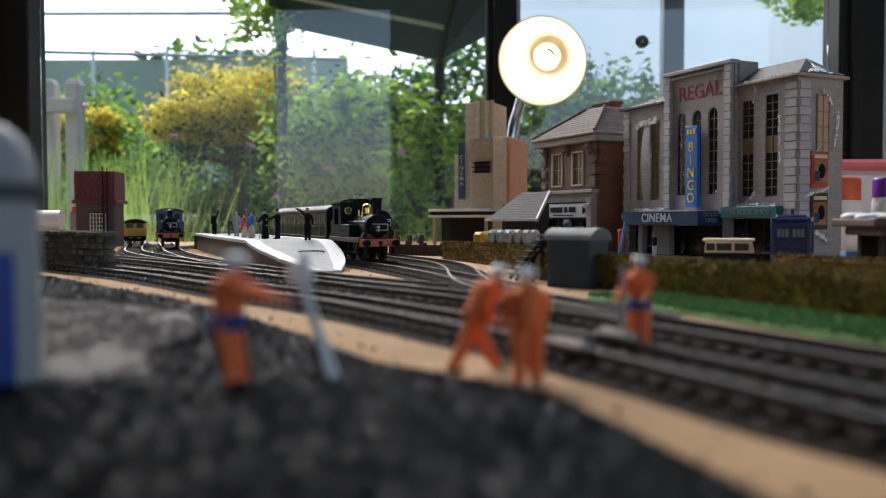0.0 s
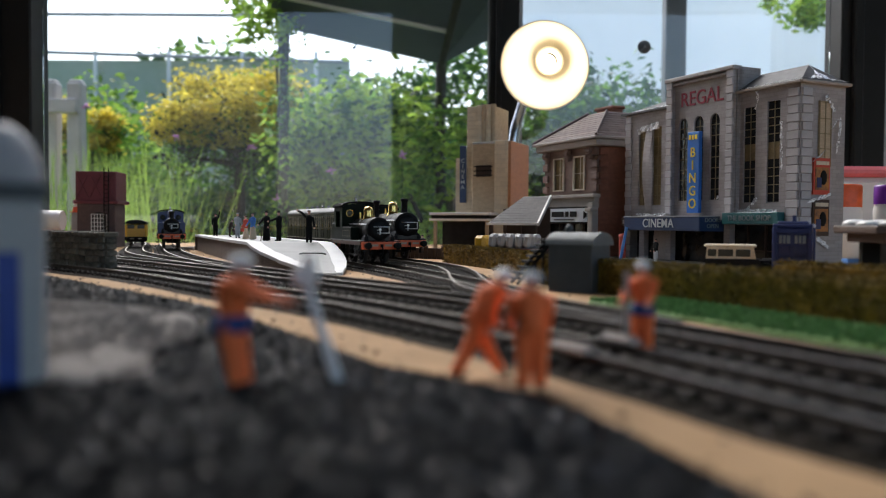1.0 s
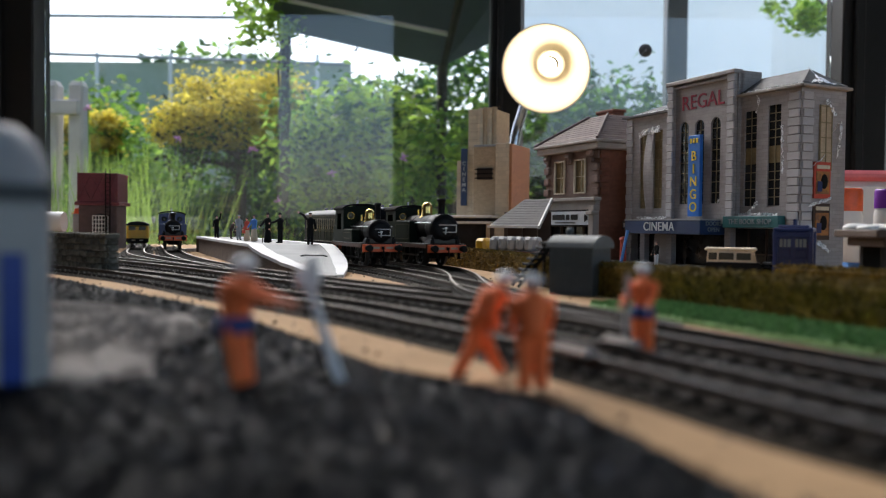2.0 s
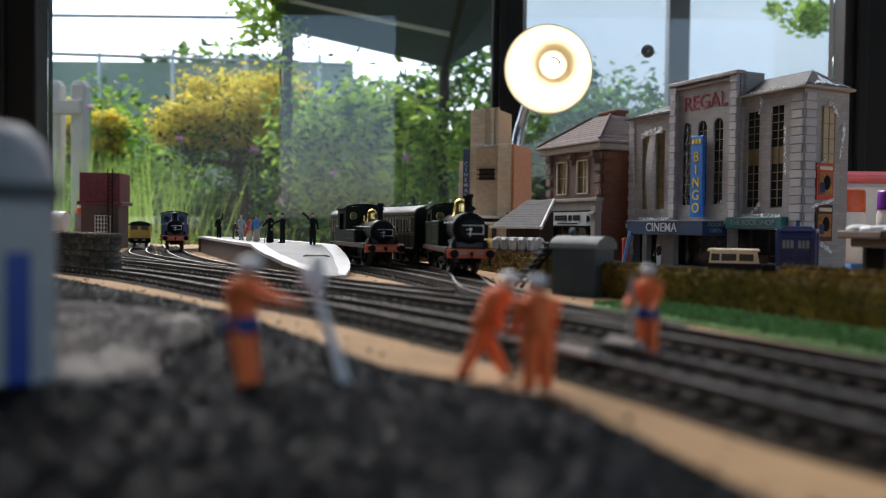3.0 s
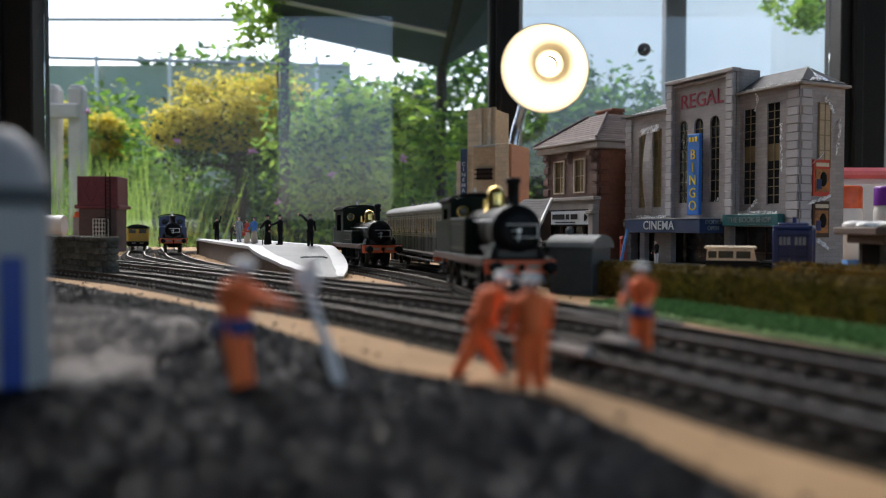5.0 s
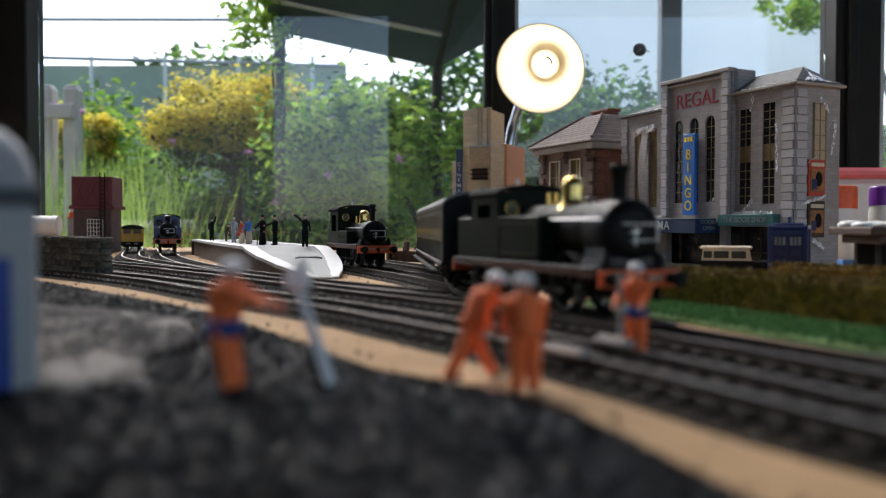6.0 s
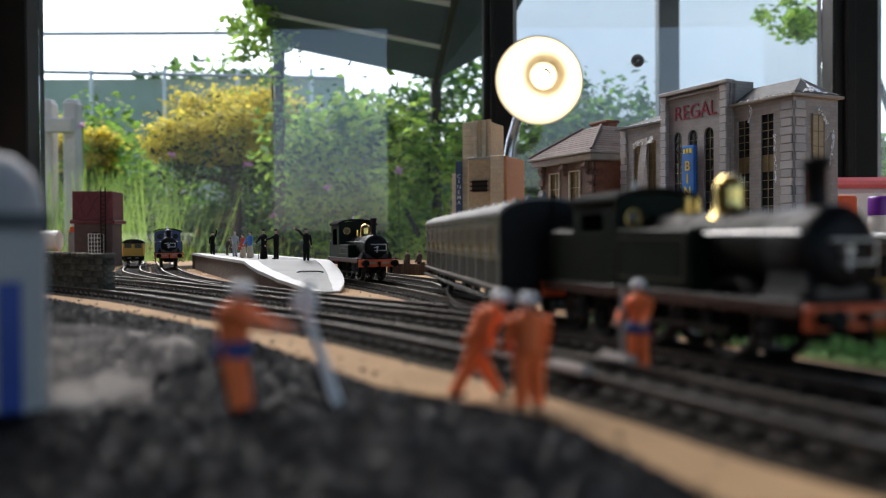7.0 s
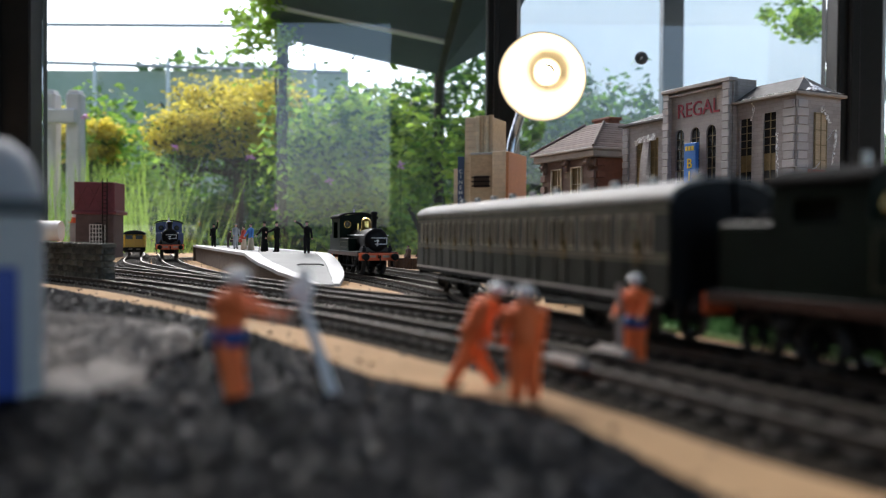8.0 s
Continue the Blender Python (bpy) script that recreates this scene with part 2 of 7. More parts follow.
def coursed(m, w, h, joint, dark):
    """Fine printed courses of stone or brick over a card surface, in the wall's own plane."""
    nt = m.node_tree
    b = nt.nodes["Principled BSDF"]
    tc = nt.nodes.new("ShaderNodeTexCoord")
    sp = nt.nodes.new("ShaderNodeSeparateXYZ")
    ad = nt.nodes.new("ShaderNodeMath")
    cb = nt.nodes.new("ShaderNodeCombineXYZ")
    br = nt.nodes.new("ShaderNodeTexBrick")
    br.inputs["Color1"].default_value, br.inputs["Color2"].default_value = (1, 1, 1, 1), (0.84, 0.84, 0.84, 1)
    br.inputs["Mortar"].default_value = (dark, dark, dark, 1)
    br.inputs["Scale"].default_value = 1.0
    br.inputs["Mortar Size"].default_value = joint
    br.inputs["Brick Width"].default_value, br.inputs["Row Height"].default_value = w, h
    nt.links.new(tc.outputs["Object"], sp.inputs[0])
    nt.links.new(sp.outputs["X"], ad.inputs[0])
    nt.links.new(sp.outputs["Y"], ad.inputs[1])
    nt.links.new(ad.outputs[0], cb.inputs["X"])
    nt.links.new(sp.outputs["Z"], cb.inputs["Y"])
    nt.links.new(cb.outputs[0], br.inputs["Vector"])
    mx = nt.nodes.new("ShaderNodeMix")
    mx.data_type, mx.blend_type = "RGBA", "MULTIPLY"
    mx.inputs["Factor"].default_value = 1.0
    nt.links.new(b.inputs["Base Color"].links[0].from_socket, mx.inputs["A"])
    nt.links.new(br.outputs["Color"], mx.inputs["B"])
    nt.links.new(mx.outputs["Result"], b.inputs["Base Color"])


coursed(CARD, 0.0085, 0.0030, 0.0002, 0.78)
for m, d in ((WBRICK, 1.35), (RBRICK, 1.3), (ORBR, 1.25), (TBRICK, 1.5), (BRICKD, 1.5)):
    coursed(m, 0.0036, 0.0013, 0.00022, d)
coursed(CREAM, 0.012, 0.0062, 0.0003, 0.78)
coursed(CREAMD, 0.0045, 0.0016, 0.0002, 0.82)


def filmy(m):
    """Clear tape: mostly see-through, with opaque crinkles."""
    nt = m.node_tree
    b = nt.nodes["Principled BSDF"]
    tr = nt.nodes.new("ShaderNodeBsdfTransparent")
    mx = nt.nodes.new("ShaderNodeMixShader")
    tc = nt.nodes.new("ShaderNodeTexCoord")
    no = nt.nodes.new("ShaderNodeTexNoise")
    no.inputs["Scale"].default_value, no.inputs["Detail"].default_value, no.inputs["Distortion"].default_value = 260.0, 4.0, 2.5
    mr = nt.nodes.new("ShaderNodeMapRange")
    mr.inputs["From Min"].default_value, mr.inputs["From Max"].default_value = 0.36, 0.52
    mr.inputs["To Min"].default_value, mr.inputs["To Max"].default_value = 0.15, 1.0
    nt.links.new(tc.outputs["Object"], no.inputs["Vector"])
    nt.links.new(no.outputs[0], mr.inputs["Value"])
    nt.links.new(mr.outputs[0], mx.inputs[0])
    nt.links.new(tr.outputs[0], mx.inputs[1])
    nt.links.new(b.outputs[0], mx.inputs[2])
    nt.links.new(mx.outputs[0], nt.nodes["Material Output"].inputs["Surface"])


filmy(FOIL)
WINBAR = mat("dull buff bar", (0.24, 0.19, 0.10), 0.6, var=0.2, scale=100)
POSTER = mat("poster print", (0.55, 0.22, 0.04), 0.45, col2=(0.10, 0.05, 0.04), scale=220)


# ---------------------------------------------------------------- mesh helpers
class Shape:
    """Collects solids into one mesh; every face knows its material slot and shading."""

    def __init__(self):
        self.v, self.f, self.m, self.s = [], [], [], []
        self.M = Matrix.Identity(4)

    def add(self, verts, faces, mi=0, smooth=False):
        n = len(self.v)
        self.v += [tuple(self.M @ Vector(p)) for p in verts]
        self.f += [tuple(n + i for i in f) for f in faces]
        self.m += [mi] * len(faces)
        self.s += [smooth] * len(faces)
        return self

    def box(self, c, s, mi=0, rz=0.0, bev=0.0, rx=0.0, ry=0.0):
        hx, hy, hz = s[0] / 2, s[1] / 2, s[2] / 2
        R = pose(c[0], c[1], c[2], rx, ry, rz)
        if bev <= 0:
            vs = [(x, y, z) for x in (-hx, hx) for y in (-hy, hy) for z in (-hz, hz)]
            fs = [(0, 1, 3, 2), (4, 6, 7, 5), (0, 4, 5, 1), (2, 3, 7, 6), (0, 2, 6, 4), (1, 5, 7, 3)]
            return self.add([R @ Vector(p) for p in vs], fs, mi)
        b = min(bev, hx * 0.95, hy * 0.95, hz * 0.95)
        vs, idx = [], {}
        for x in (-1, 1):
            for y in (-1, 1):
                for z in (-1, 1):
                    for a in range(3):
                        p = [x * (hx - b), y * (hy - b), z * (hz - b)]
                        p[a] += (x, y, z)[a] * b
                        idx[(x, y, z, a)] = len(vs)
                        vs.append(R @ Vector(p))
        fs = []
        for a in range(3):
            o = [i for i in range(3) if i != a]
            for sg in (-1, 1):
                ring = []
                for p, q in ((-1, -1), (1, -1), (1, 1), (-1, 1)):
                    k = [0, 0, 0]
                    k[a], k[o[0]], k[o[1]] = sg, p, q
                    ring.append(idx[(*k, a)])
                fs.append(tuple(ring) if (sg > 0) == (a != 1) else tuple(reversed(ring)))
            for p in (-1, 1):
                for q in (-1, 1):
                    lo, hi = [0, 0, 0], [0, 0, 0]
                    lo[a], hi[a] = -1, 1
                    for k in (lo, hi):
                        k[o[0]], k[o[1]] = p, q
                    fs.append((idx[(*lo, o[0])], idx[(*hi, o[0])], idx[(*hi, o[1])], idx[(*lo, o[1])]))
        for x in (-1, 1):
            for y in (-1, 1):
                for z in (-1, 1):
                    fs.append((idx[(x, y, z, 0)], idx[(x, y, z, 1)], idx[(x, y, z, 2)]))
        return self.add(vs, fs, mi)

    def cyl(self, p0, p1, r0, r1=None, n=12, mi=0, smooth=True):
        r1 = r0 if r1 is None else r1
        p0, p1 = Vector(p0), Vector(p1)
        q = (p1 - p0).to_track_quat("Z", "Y")
        vs = []
        for p, r in ((p0, r0), (p1, r1)):
            vs += [p + q @ Vector((r * math.cos(2 * math.pi * i / n), r * math.sin(2 * math.pi * i / n), 0)) for i in range(n)]
        self.add(vs, [(i, (i + 1) % n, n + (i + 1) % n, n + i) for i in range(n)], mi, smooth)
        return self.add(vs, [tuple(range(n - 1, -1, -1)), tuple(range(n, 2 * n))], mi, False)

    def lathe(self, prof, at=(0, 0, 0), way=(0, 0, 1), n=16, mi=0, smooth=True):
        q = Vector(way).to_track_quat("Z", "Y")
        vs = []
        for r, z in prof:
            vs += [Vector(at) + q @ Vector((r * math.cos(2 * math.pi * i / n), r * math.sin(2 * math.pi * i / n), z)) for i in range(n)]
        fs = [(k * n + i, k * n + (i + 1) % n, (k + 1) * n + (i + 1) % n, (k + 1) * n + i) for k in range(len(prof) - 1) for i in range(n)]
        return self.add(vs, fs, mi, smooth)

    def ball(self, c, r, n=10, mi=0):
        r = (r, r, r) if isinstance(r, (int, float)) else r
        vs, fs, h = [], [], n // 2 + 1
        for k in range(h + 1):
            a = math.pi * k / h
            for i in range(n):
                b = 2 * math.pi * i / n
                vs.append((c[0] + r[0] * math.sin(a) * math.cos(b), c[1] + r[1] * math.sin(a) * math.sin(b), c[2] + r[2] * math.cos(a)))
        for k in range(h):
            for i in range(n):
                fs.append((k * n + i, (k + 1) * n + i, (k + 1) * n + (i + 1) % n, k * n + (i + 1) % n))
        return self.add(vs, fs, mi, True)

    def prism(self, pts, a, b, mi=0, plane="xy", smooth=False):
        def put(p, h):
            return {"xy": (p[0], p[1], h), "xz": (p[0], h, p[1]), "yz": (h, p[0], p[1])}[plane]
        n = len(pts)
        vs = [put(p, a) for p in pts] + [put(p, b) for p in pts]
        self.add(vs, [(i, (i + 1) % n, n + (i + 1) % n, n + i) for i in range(n)], mi, smooth)
        return self.add(vs, [tuple(range(n - 1, -1, -1)), tuple(range(n, 2 * n))], mi, False)

    def tube(self, pts, r, n=8, mi=0):
        for p, q in zip(pts[:-1], pts[1:]):
            self.cyl(p, q, r, n=n, mi=mi)
        for p in pts[1:-1]:
            self.ball(p, r, n=n, mi=mi)
        return self

    def mesh(self, name, mats):
        me = bpy.data.meshes.new(name)
        me.from_pydata(self.v, [], self.f)
        for m in mats if isinstance(mats, (list, tuple)) else [mats]:
            me.materials.append(m)
        me.polygons.foreach_set("material_index", self.m)
        me.polygons.foreach_set("use_smooth", self.s)
        me.update()
        return me


def thing(name, label, category, m=None, group="", kind=""):
    ob = new(name)
    ob.empty_display_size = 0.01
    if m is not None:
        ob.matrix_basis = m
    return tagged(ob, label, category, group, kind)


def part(name, sh, mats, parent, label="", at=None):
    ob = new(name, sh.mesh(name, mats) if isinstance(sh, Shape) else sh)
    ob.parent = parent
    if at is not None:
        ob.matrix_basis = at
    return tagged(ob, label)


def solid(name, sh, mats, label, category, m=None, group="", kind=""):
    ob = new(name, sh.mesh(name, mats))
    if m is not None:
        ob.matrix_basis = m
    return tagged(ob, label, category, group, kind)


def lettering(name, words, size, material, parent, at, label="", spread=1.0, space=1.0):
    cu = bpy.data.curves.new(name, "FONT")
    cu.body, cu.size, cu.extrude, cu.align_x, cu.align_y = words, size, 0.0003, "CENTER", "CENTER"
    cu.offset = size * 0.004
    cu.space_line, cu.space_character, cu.resolution_u = spread, space, 3
    tmp = bpy.data.objects.new(name, cu)
    scene.collection.objects.link(tmp)
    me = bpy.data.meshes.new_from_object(tmp.evaluated_get(bpy.context.evaluated_depsgraph_get()))
    bpy.data.objects.remove(tmp)
    me.materials.clear()
    me.materials.append(material)
    return part(name, me, None, parent, label, at)


def smooth_line(ctrl, step=0.004):
    """Points every step metres along a smooth curve through ctrl."""
    P = [np.array(p, float) for p in ctrl]
    P = [2 * P[0] - P[1]] + P + [2 * P[-1] - P[-2]]
    dense = []
    for i in range(1, len(P) - 2):
        for t in np.linspace(0, 1, 40, endpoint=False):
            a, b, c, d = P[i - 1:i + 3]
            dense.append(0.5 * (2 * b + (c - a) * t + (2 * a - 5 * b + 4 * c - d) * t * t + (3 * b - a - 3 * c + d) * t ** 3))
    dense.append(P[-2])
    dense = np.array(dense)
    L = np.concatenate([[0], np.cumsum(np.linalg.norm(np.diff(dense, axis=0), axis=1))])
    s = np.arange(0, L[-1], step)
    return np.stack([np.interp(s, L, dense[:, k]) for k in range(2)], 1)


def leaves(name, centres, size, mats, parent, spread_n=1, seed=1, flat=0.5, label=""):
    """Bent leaf blades at the given places; one mesh, slots chosen at random."""
    rng = np.random.default_rng(seed)
    c = np.asarray(centres, float)
    n = len(c)
    d = rng.normal(size=(n, 3))
    d[:, 2] *= flat
    d /= np.linalg.norm(d, axis=1)[:, None]
    e = np.cross(d, rng.normal(size=(n, 3)))
    e /= np.linalg.norm(e, axis=1)[:, None]
    g = np.cross(d, e)
    s = size * rng.uniform(0.6, 1.3, (n, 1))
    v = np.stack([c - d * s, c + e * s * 0.45 + g * s * 0.15, c + d * s, c - e * s * 0.45 + g * s * 0.15], 1).reshape(-1, 3)
    me = bpy.data.meshes.new(name)
    q = np.arange(n) * 4
    f = np.concatenate([np.stack([q, q + 1, q + 2], 1), np.stack([q, q + 2, q + 3], 1)])
    me.from_pydata(v.tolist(), [], f.tolist())
    mats = mats if isinstance(mats, (list, tuple)) else [mats]
    for m in mats:
        me.materials.append(m)
    k = rng.integers(0, len(mats), n)
    me.polygons.foreach_set("material_index", np.concatenate([k, k]).astype(np.int32))
    me.update()
    return part(name, me, None, parent, label)


def lumps(name, places, sizes, material, seed=2, squash=0.7):
    """Broken lumps (eight-faced, each bent its own way) joined into one mesh."""
    rng = np.random.default_rng(seed)
    p, s = np.asarray(places, float), np.asarray(sizes, float)
    n = len(p)
    base = np.array([(1, 0, 0), (-1, 0, 0), (0, 1, 0), (0, -1, 0), (0, 0, 1), (0, 0, -1)], float)
    tri = np.array([(0, 2, 4), (2, 1, 4), (1, 3, 4), (3, 0, 4), (2, 0, 5), (1, 2, 5), (3, 1, 5), (0, 3, 5)])
    v = base[None] + rng.normal(0, 0.28, (n, 6, 3))
    a, b = rng.uniform(0, 6.28, n), rng.uniform(0, 6.28, n)
    R1 = np.stack([np.stack([np.cos(a), -np.sin(a), 0 * a], 1), np.stack([np.sin(a), np.cos(a), 0 * a], 1), np.stack([0 * a, 0 * a, 1 + 0 * a], 1)], 1)
    R2 = np.stack([np.stack([1 + 0 * b, 0 * b, 0 * b], 1), np.stack([0 * b, np.cos(b), -np.sin(b)], 1), np.stack([0 * b, np.sin(b), np.cos(b)], 1)], 1)
    v = np.einsum("nij,nkj->nki", R1 @ R2, v)
    v[:, :, 2] *= squash
    v = v * s[:, None, None] + p[:, None, :]
    f = (tri[None] + (np.arange(n) * 6)[:, None, None]).reshape(-1, 3)
    me = bpy.data.meshes.new(name)
    me.from_pydata(v.reshape(-1, 3).tolist(), [], f.tolist())
    me.materials.append(material)
    me.update()
    return me


def inside(x, y, poly):
    hit = False
    for (x0, y0), (x1, y1) in zip(poly, poly[1:] + poly[:1]):
        if (y0 > y) != (y1 > y) and x < (x1 - x0) * (y - y0) / (y1 - y0) + x0:
            hit = not hit
    return hit


# ---------------------------------------------------------------- the room and its windows
def room():
    s = Shape()
    s.box((0, -0.3, -0.83), (4.4, 4.2, 0.06))
    solid("floor", s, WALLP, "plain pale floor of the garden room", "floor", kind="structure")
    s = Shape()
    s.box((-2.2, -0.45, 0.35), (0.1, 3.9, 2.3))
    solid("wall_west", s, WALLP, "plain plaster wall of the garden room", "wall", kind="structure")
    # Unseen wall behind the camera; its openings are placed to light surfaces facing it.
    s = Shape()
    s.box((0, -2.42, -0.36), (4.4, 0.1, 0.88))
    s.box((0, -2.42, 1.45), (4.4, 0.1, 0.10))
    s.box((-1.65, -2.42, 0.74), (1.1, 0.1, 1.32))
    s.box((0.0, -2.42, 0.74), (0.70, 0.1, 1.32))
    s.box((2.15, -2.42, 0.74), (0.1, 0.1, 1.32))
    solid("wall_south", s, WALLP, "unseen plain plaster wall with two openings added to let in daylight", "wall", kind="structure")
    # Unseen wall; its opening is placed to light the cinema's end wall.
    s = Shape()
    s.box((2.2, -0.45, -0.36), (0.1, 3.9, 0.88))
    s.box((2.2, -0.45, 1.45), (0.1, 3.9, 0.10))
    s.box((2.2, -2.25, 0.74), (0.1, 0.30, 1.32))
    s.box((2.2, 0.60, 0.74), (0.1, 1.80, 1.32))
    solid("wall_east", s, WALLP, "unseen plain plaster wall with an opening added to let in daylight", "wall", kind="structure")
    s = Shape()
    s.box((0, 1.56, -0.42), (4.4, 0.14, 0.76))
    # Unseen end pieces, added to block the open sky beside the windows.
    for x in (-1.9, 1.85):
        s.box((x, 1.56, 0.73), (0.56 if x < 0 else 0.66, 0.14, 1.54))
    solid("wall_north", s, WALLP, "low plaster wall under the windows", "wall", kind="structure")
    # Unseen ceiling; its far edge is set to keep sun off the foreground.
    s = Shape()
    s.box((0, -0.655, 1.53), (4.4, 3.59, 0.06))
    solid("ceiling", s, WALLP, "unseen plain ceiling added to shade the near part of the layout", "ceiling", kind="structure")
    # Unseen bars over the open strip where toplight comes in.
    s = Shape()
    for x in (-2.1, -1.4, -0.7, 0, 0.7, 1.4, 2.1):
        s.box((x, 1.39, 1.53), (0.05, 0.50, 0.06))
    solid("trim", s, FRAME, "unseen dark bars across the open roof strip that lets in daylight", "roof bar", kind="structure")
    w = thing("window_1", "dark-framed garden room window with slim mullions", "window", kind="structure")
    for x, wd in ((-1.6, 0.08), (-0.773, 0.085), (0.100, 0.052), (0.730, 0.080), (1.5, 0.08)):
        f = Shape()
        f.box((x, 1.52, 0.72), (wd, 0.07, 1.52), bev=0.003)
        f.box((x - wd * 0.18, 1.478, 0.72), (wd * 0.2, 0.016, 1.52), bev=0.002)
        fr = part("mullion", f, FRAME, w)
        if x < 0:
            continue
        g = Shape()
        g.box((x + wd / 2 + 0.004, 1.50, 0.72), (0.006, 0.02, 1.52))
        part("seal", g, FRAMEG, fr, "pale grey rubber seal")
    for x0, x1 in ((-1.56, -0.8165), (-0.7295, 0.073), (0.127, 0.689), (0.771, 1.46)):
        g = Shape()
        g.box(((x0 + x1) / 2, 1.53, 0.72), (x1 - x0, 0.004, 1.5))
        pane = part("pane", g, GLASS, w)
        pane.visible_shadow = False
    s = Shape()
    s.box((0, 1.52, 1.5), (4.3, 0.09, 0.06), bev=0.004)
    part("head", s, FRAME, w)
    s = Shape()
    s.box((0, 1.49, -0.03), (4.3, 0.10, 0.03), bev=0.004)
    part("window_sill", s, OLDWOOD, w)


def garden():
    s = Shape()
    s.box((0, 30, -0.86), (160, 160, 0.02))
    solid("ground", s, LAWN, "rough lawn of the garden outside", "ground", kind="structure")


room()
garden()


# ---------------------------------------------------------------- the baseboard
def baseboard():
    b = thing("baseboard", "sand-coloured layout baseboard on plain timber legs", "baseboard", kind="structure")
    s = Shape()
    s.box((0, 0.55, -0.012), (3.2, 1.76, 0.024), bev=0.002)
    part("board_top", s, SAND, b)
    for x in (-1.5, 1.5):
        for y in (-0.25, 1.35):
            s = Shape()
            s.box((x, y, -0.412), (0.07, 0.07, 0.776), bev=0.004)
            part("leg", s, WOODF, b)


baseboard()
LINE_A = [(-0.62, 0.86), (-0.42, 0.725), (-0.29, 0.61), (-0.183, 0.503), (-0.1, 0.395), (-0.042, 0.322), (0.008, 0.246), (0.042, 0.19), (0.077, 0.118), (0.14, 0.0), (0.22, -0.15)]
LINE_B = [(-0.56, 0.96), (-0.37, 0.80), (-0.24, 0.66), (-0.145, 0.54), (-0.06, 0.424), (0.0, 0.346), (0.043, 0.283), (0.066, 0.24), (0.088, 0.195), (0.119, 0.13), (0.18, 0.01), (0.26, -0.14)]
LINE_P = [(-0.3, 1.22), (-0.2, 0.97), (-0.12, 0.785), (-0.061, 0.645), (-0.016, 0.53), (0.012, 0.445), (0.036, 0.365)]
LINE_T = [(-0.36, 1.44), (-0.26, 1.24), (-0.157, 0.99), (-0.077, 0.803), (-0.0358, 0.7), (-0.0024, 0.61), (0.0092, 0.536), (0.012, 0.46), (0.0168, 0.4), (0.0336, 0.337), (0.0546, 0.283), (0.0732, 0.231), (0.0917, 0.188), (0.1184, 0.13), (0.18, 0.01), (0.26, -0.14), (0.36, -0.32)]
LINE_C = [(-0.40, 1.2), (-0.335, 1.02), (-0.27, 0.84), (-0.2, 0.68), (-0.13, 0.555), (-0.06, 0.455), (0.0, 0.38)]
LINE_D = [(-0.5, 1.36), (-0.43, 1.18), (-0.37, 1.0), (-0.31, 0.84), (-0.24, 0.71), (-0.165, 0.595)]


def track(label, ctrl, upto=None, lift=0.0):
    t = thing("railway_track", label, "railway track", pose(0, 0, lift), group="tracks of the layout")
    pts = smooth_line(ctrl, 0.002)
    if upto is not None:
        pts = pts[:upto]
    d = np.gradient(pts, axis=0)
    d /= np.linalg.norm(d, axis=1)[:, None]
    nrm = np.stack([-d[:, 1], d[:, 0]], 1)
    for sgn in (-1, 1):
        s = Shape()
        k = list(range(0, len(pts), 4))
        prof = [(-0.0011, 0.0027), (-0.0004, 0.0031), (-0.0004, 0.0044), (-0.0006, 0.0046), (-0.0006, 0.0053), (0.0006, 0.0053), (0.0006, 0.0046), (0.0004, 0.0044), (0.0004, 0.0031), (0.0011, 0.0027)]
        vs = [(*(pts[i] + nrm[i] * (sgn * 0.0088 + o)), z) for i in k for o, z in prof]
        m = len(prof)
        fs = [(a * m + b, a * m + b + 1, (a + 1) * m + b + 1, (a + 1) * m + b) for a in range(len(k) - 1) for b in range(m - 1)]
        s.add(vs, fs, 0)
        s.m = [1 if f % (m - 1) == 4 else 0 for f in range(len(fs))]
        part("rail", s, [RAIL, RAILTOP], t, "weathered steel rail with a worn bright head")
    return t, pts, d


TRACKS = [track("curved model railway track with rusty rails and dark sleepers", LINE_A),
          track("model railway track with rusty rails, second line of the main pair", LINE_B),
          track("model railway siding track that runs beside the platform", LINE_P, None, -0.00015),
          track("model railway track that carries the moving passenger train", LINE_T, 640, 0.00015),
          track("model railway siding track leading to the blue locomotive", LINE_C, None, -0.00008),
          track("model railway siding track leading to the yellow shunter", LINE_D)]


def ballast_beds():
    """Low shoulders of fine dark ballast under the lines."""
    for (t, pts, d), top in zip(TRACKS, (0.0012, 0.0014, 0.0016, 0.0018, 0.0015, 0.0013)):
        nrm = np.stack([-d[:, 1], d[:, 0]], 1)
        k = list(range(0, len(pts), 5))
        prof = [(-0.0205, -0.001), (-0.0165, top), (0.0165, top), (0.0205, -0.001)]
        s = Shape()
        vs = []
        for i in k:
            for o, z in prof:
                w = 0.003 * noise.noise(Vector((*pts[i] * 40, o * 300))) if abs(o) > 0.018 else 0
                vs.append((*(pts[i] + nrm[i] * (o + w)), z))
        s.add(vs, [(a * 4 + b, a * 4 + b + 1, a * 4 + b + 5, a * 4 + b + 4) for a in range(len(k) - 1) for b in range(3)], 0)
        part("ballast", s, BALLAST, t, "fine dark brown ballast")


ballast_beds()


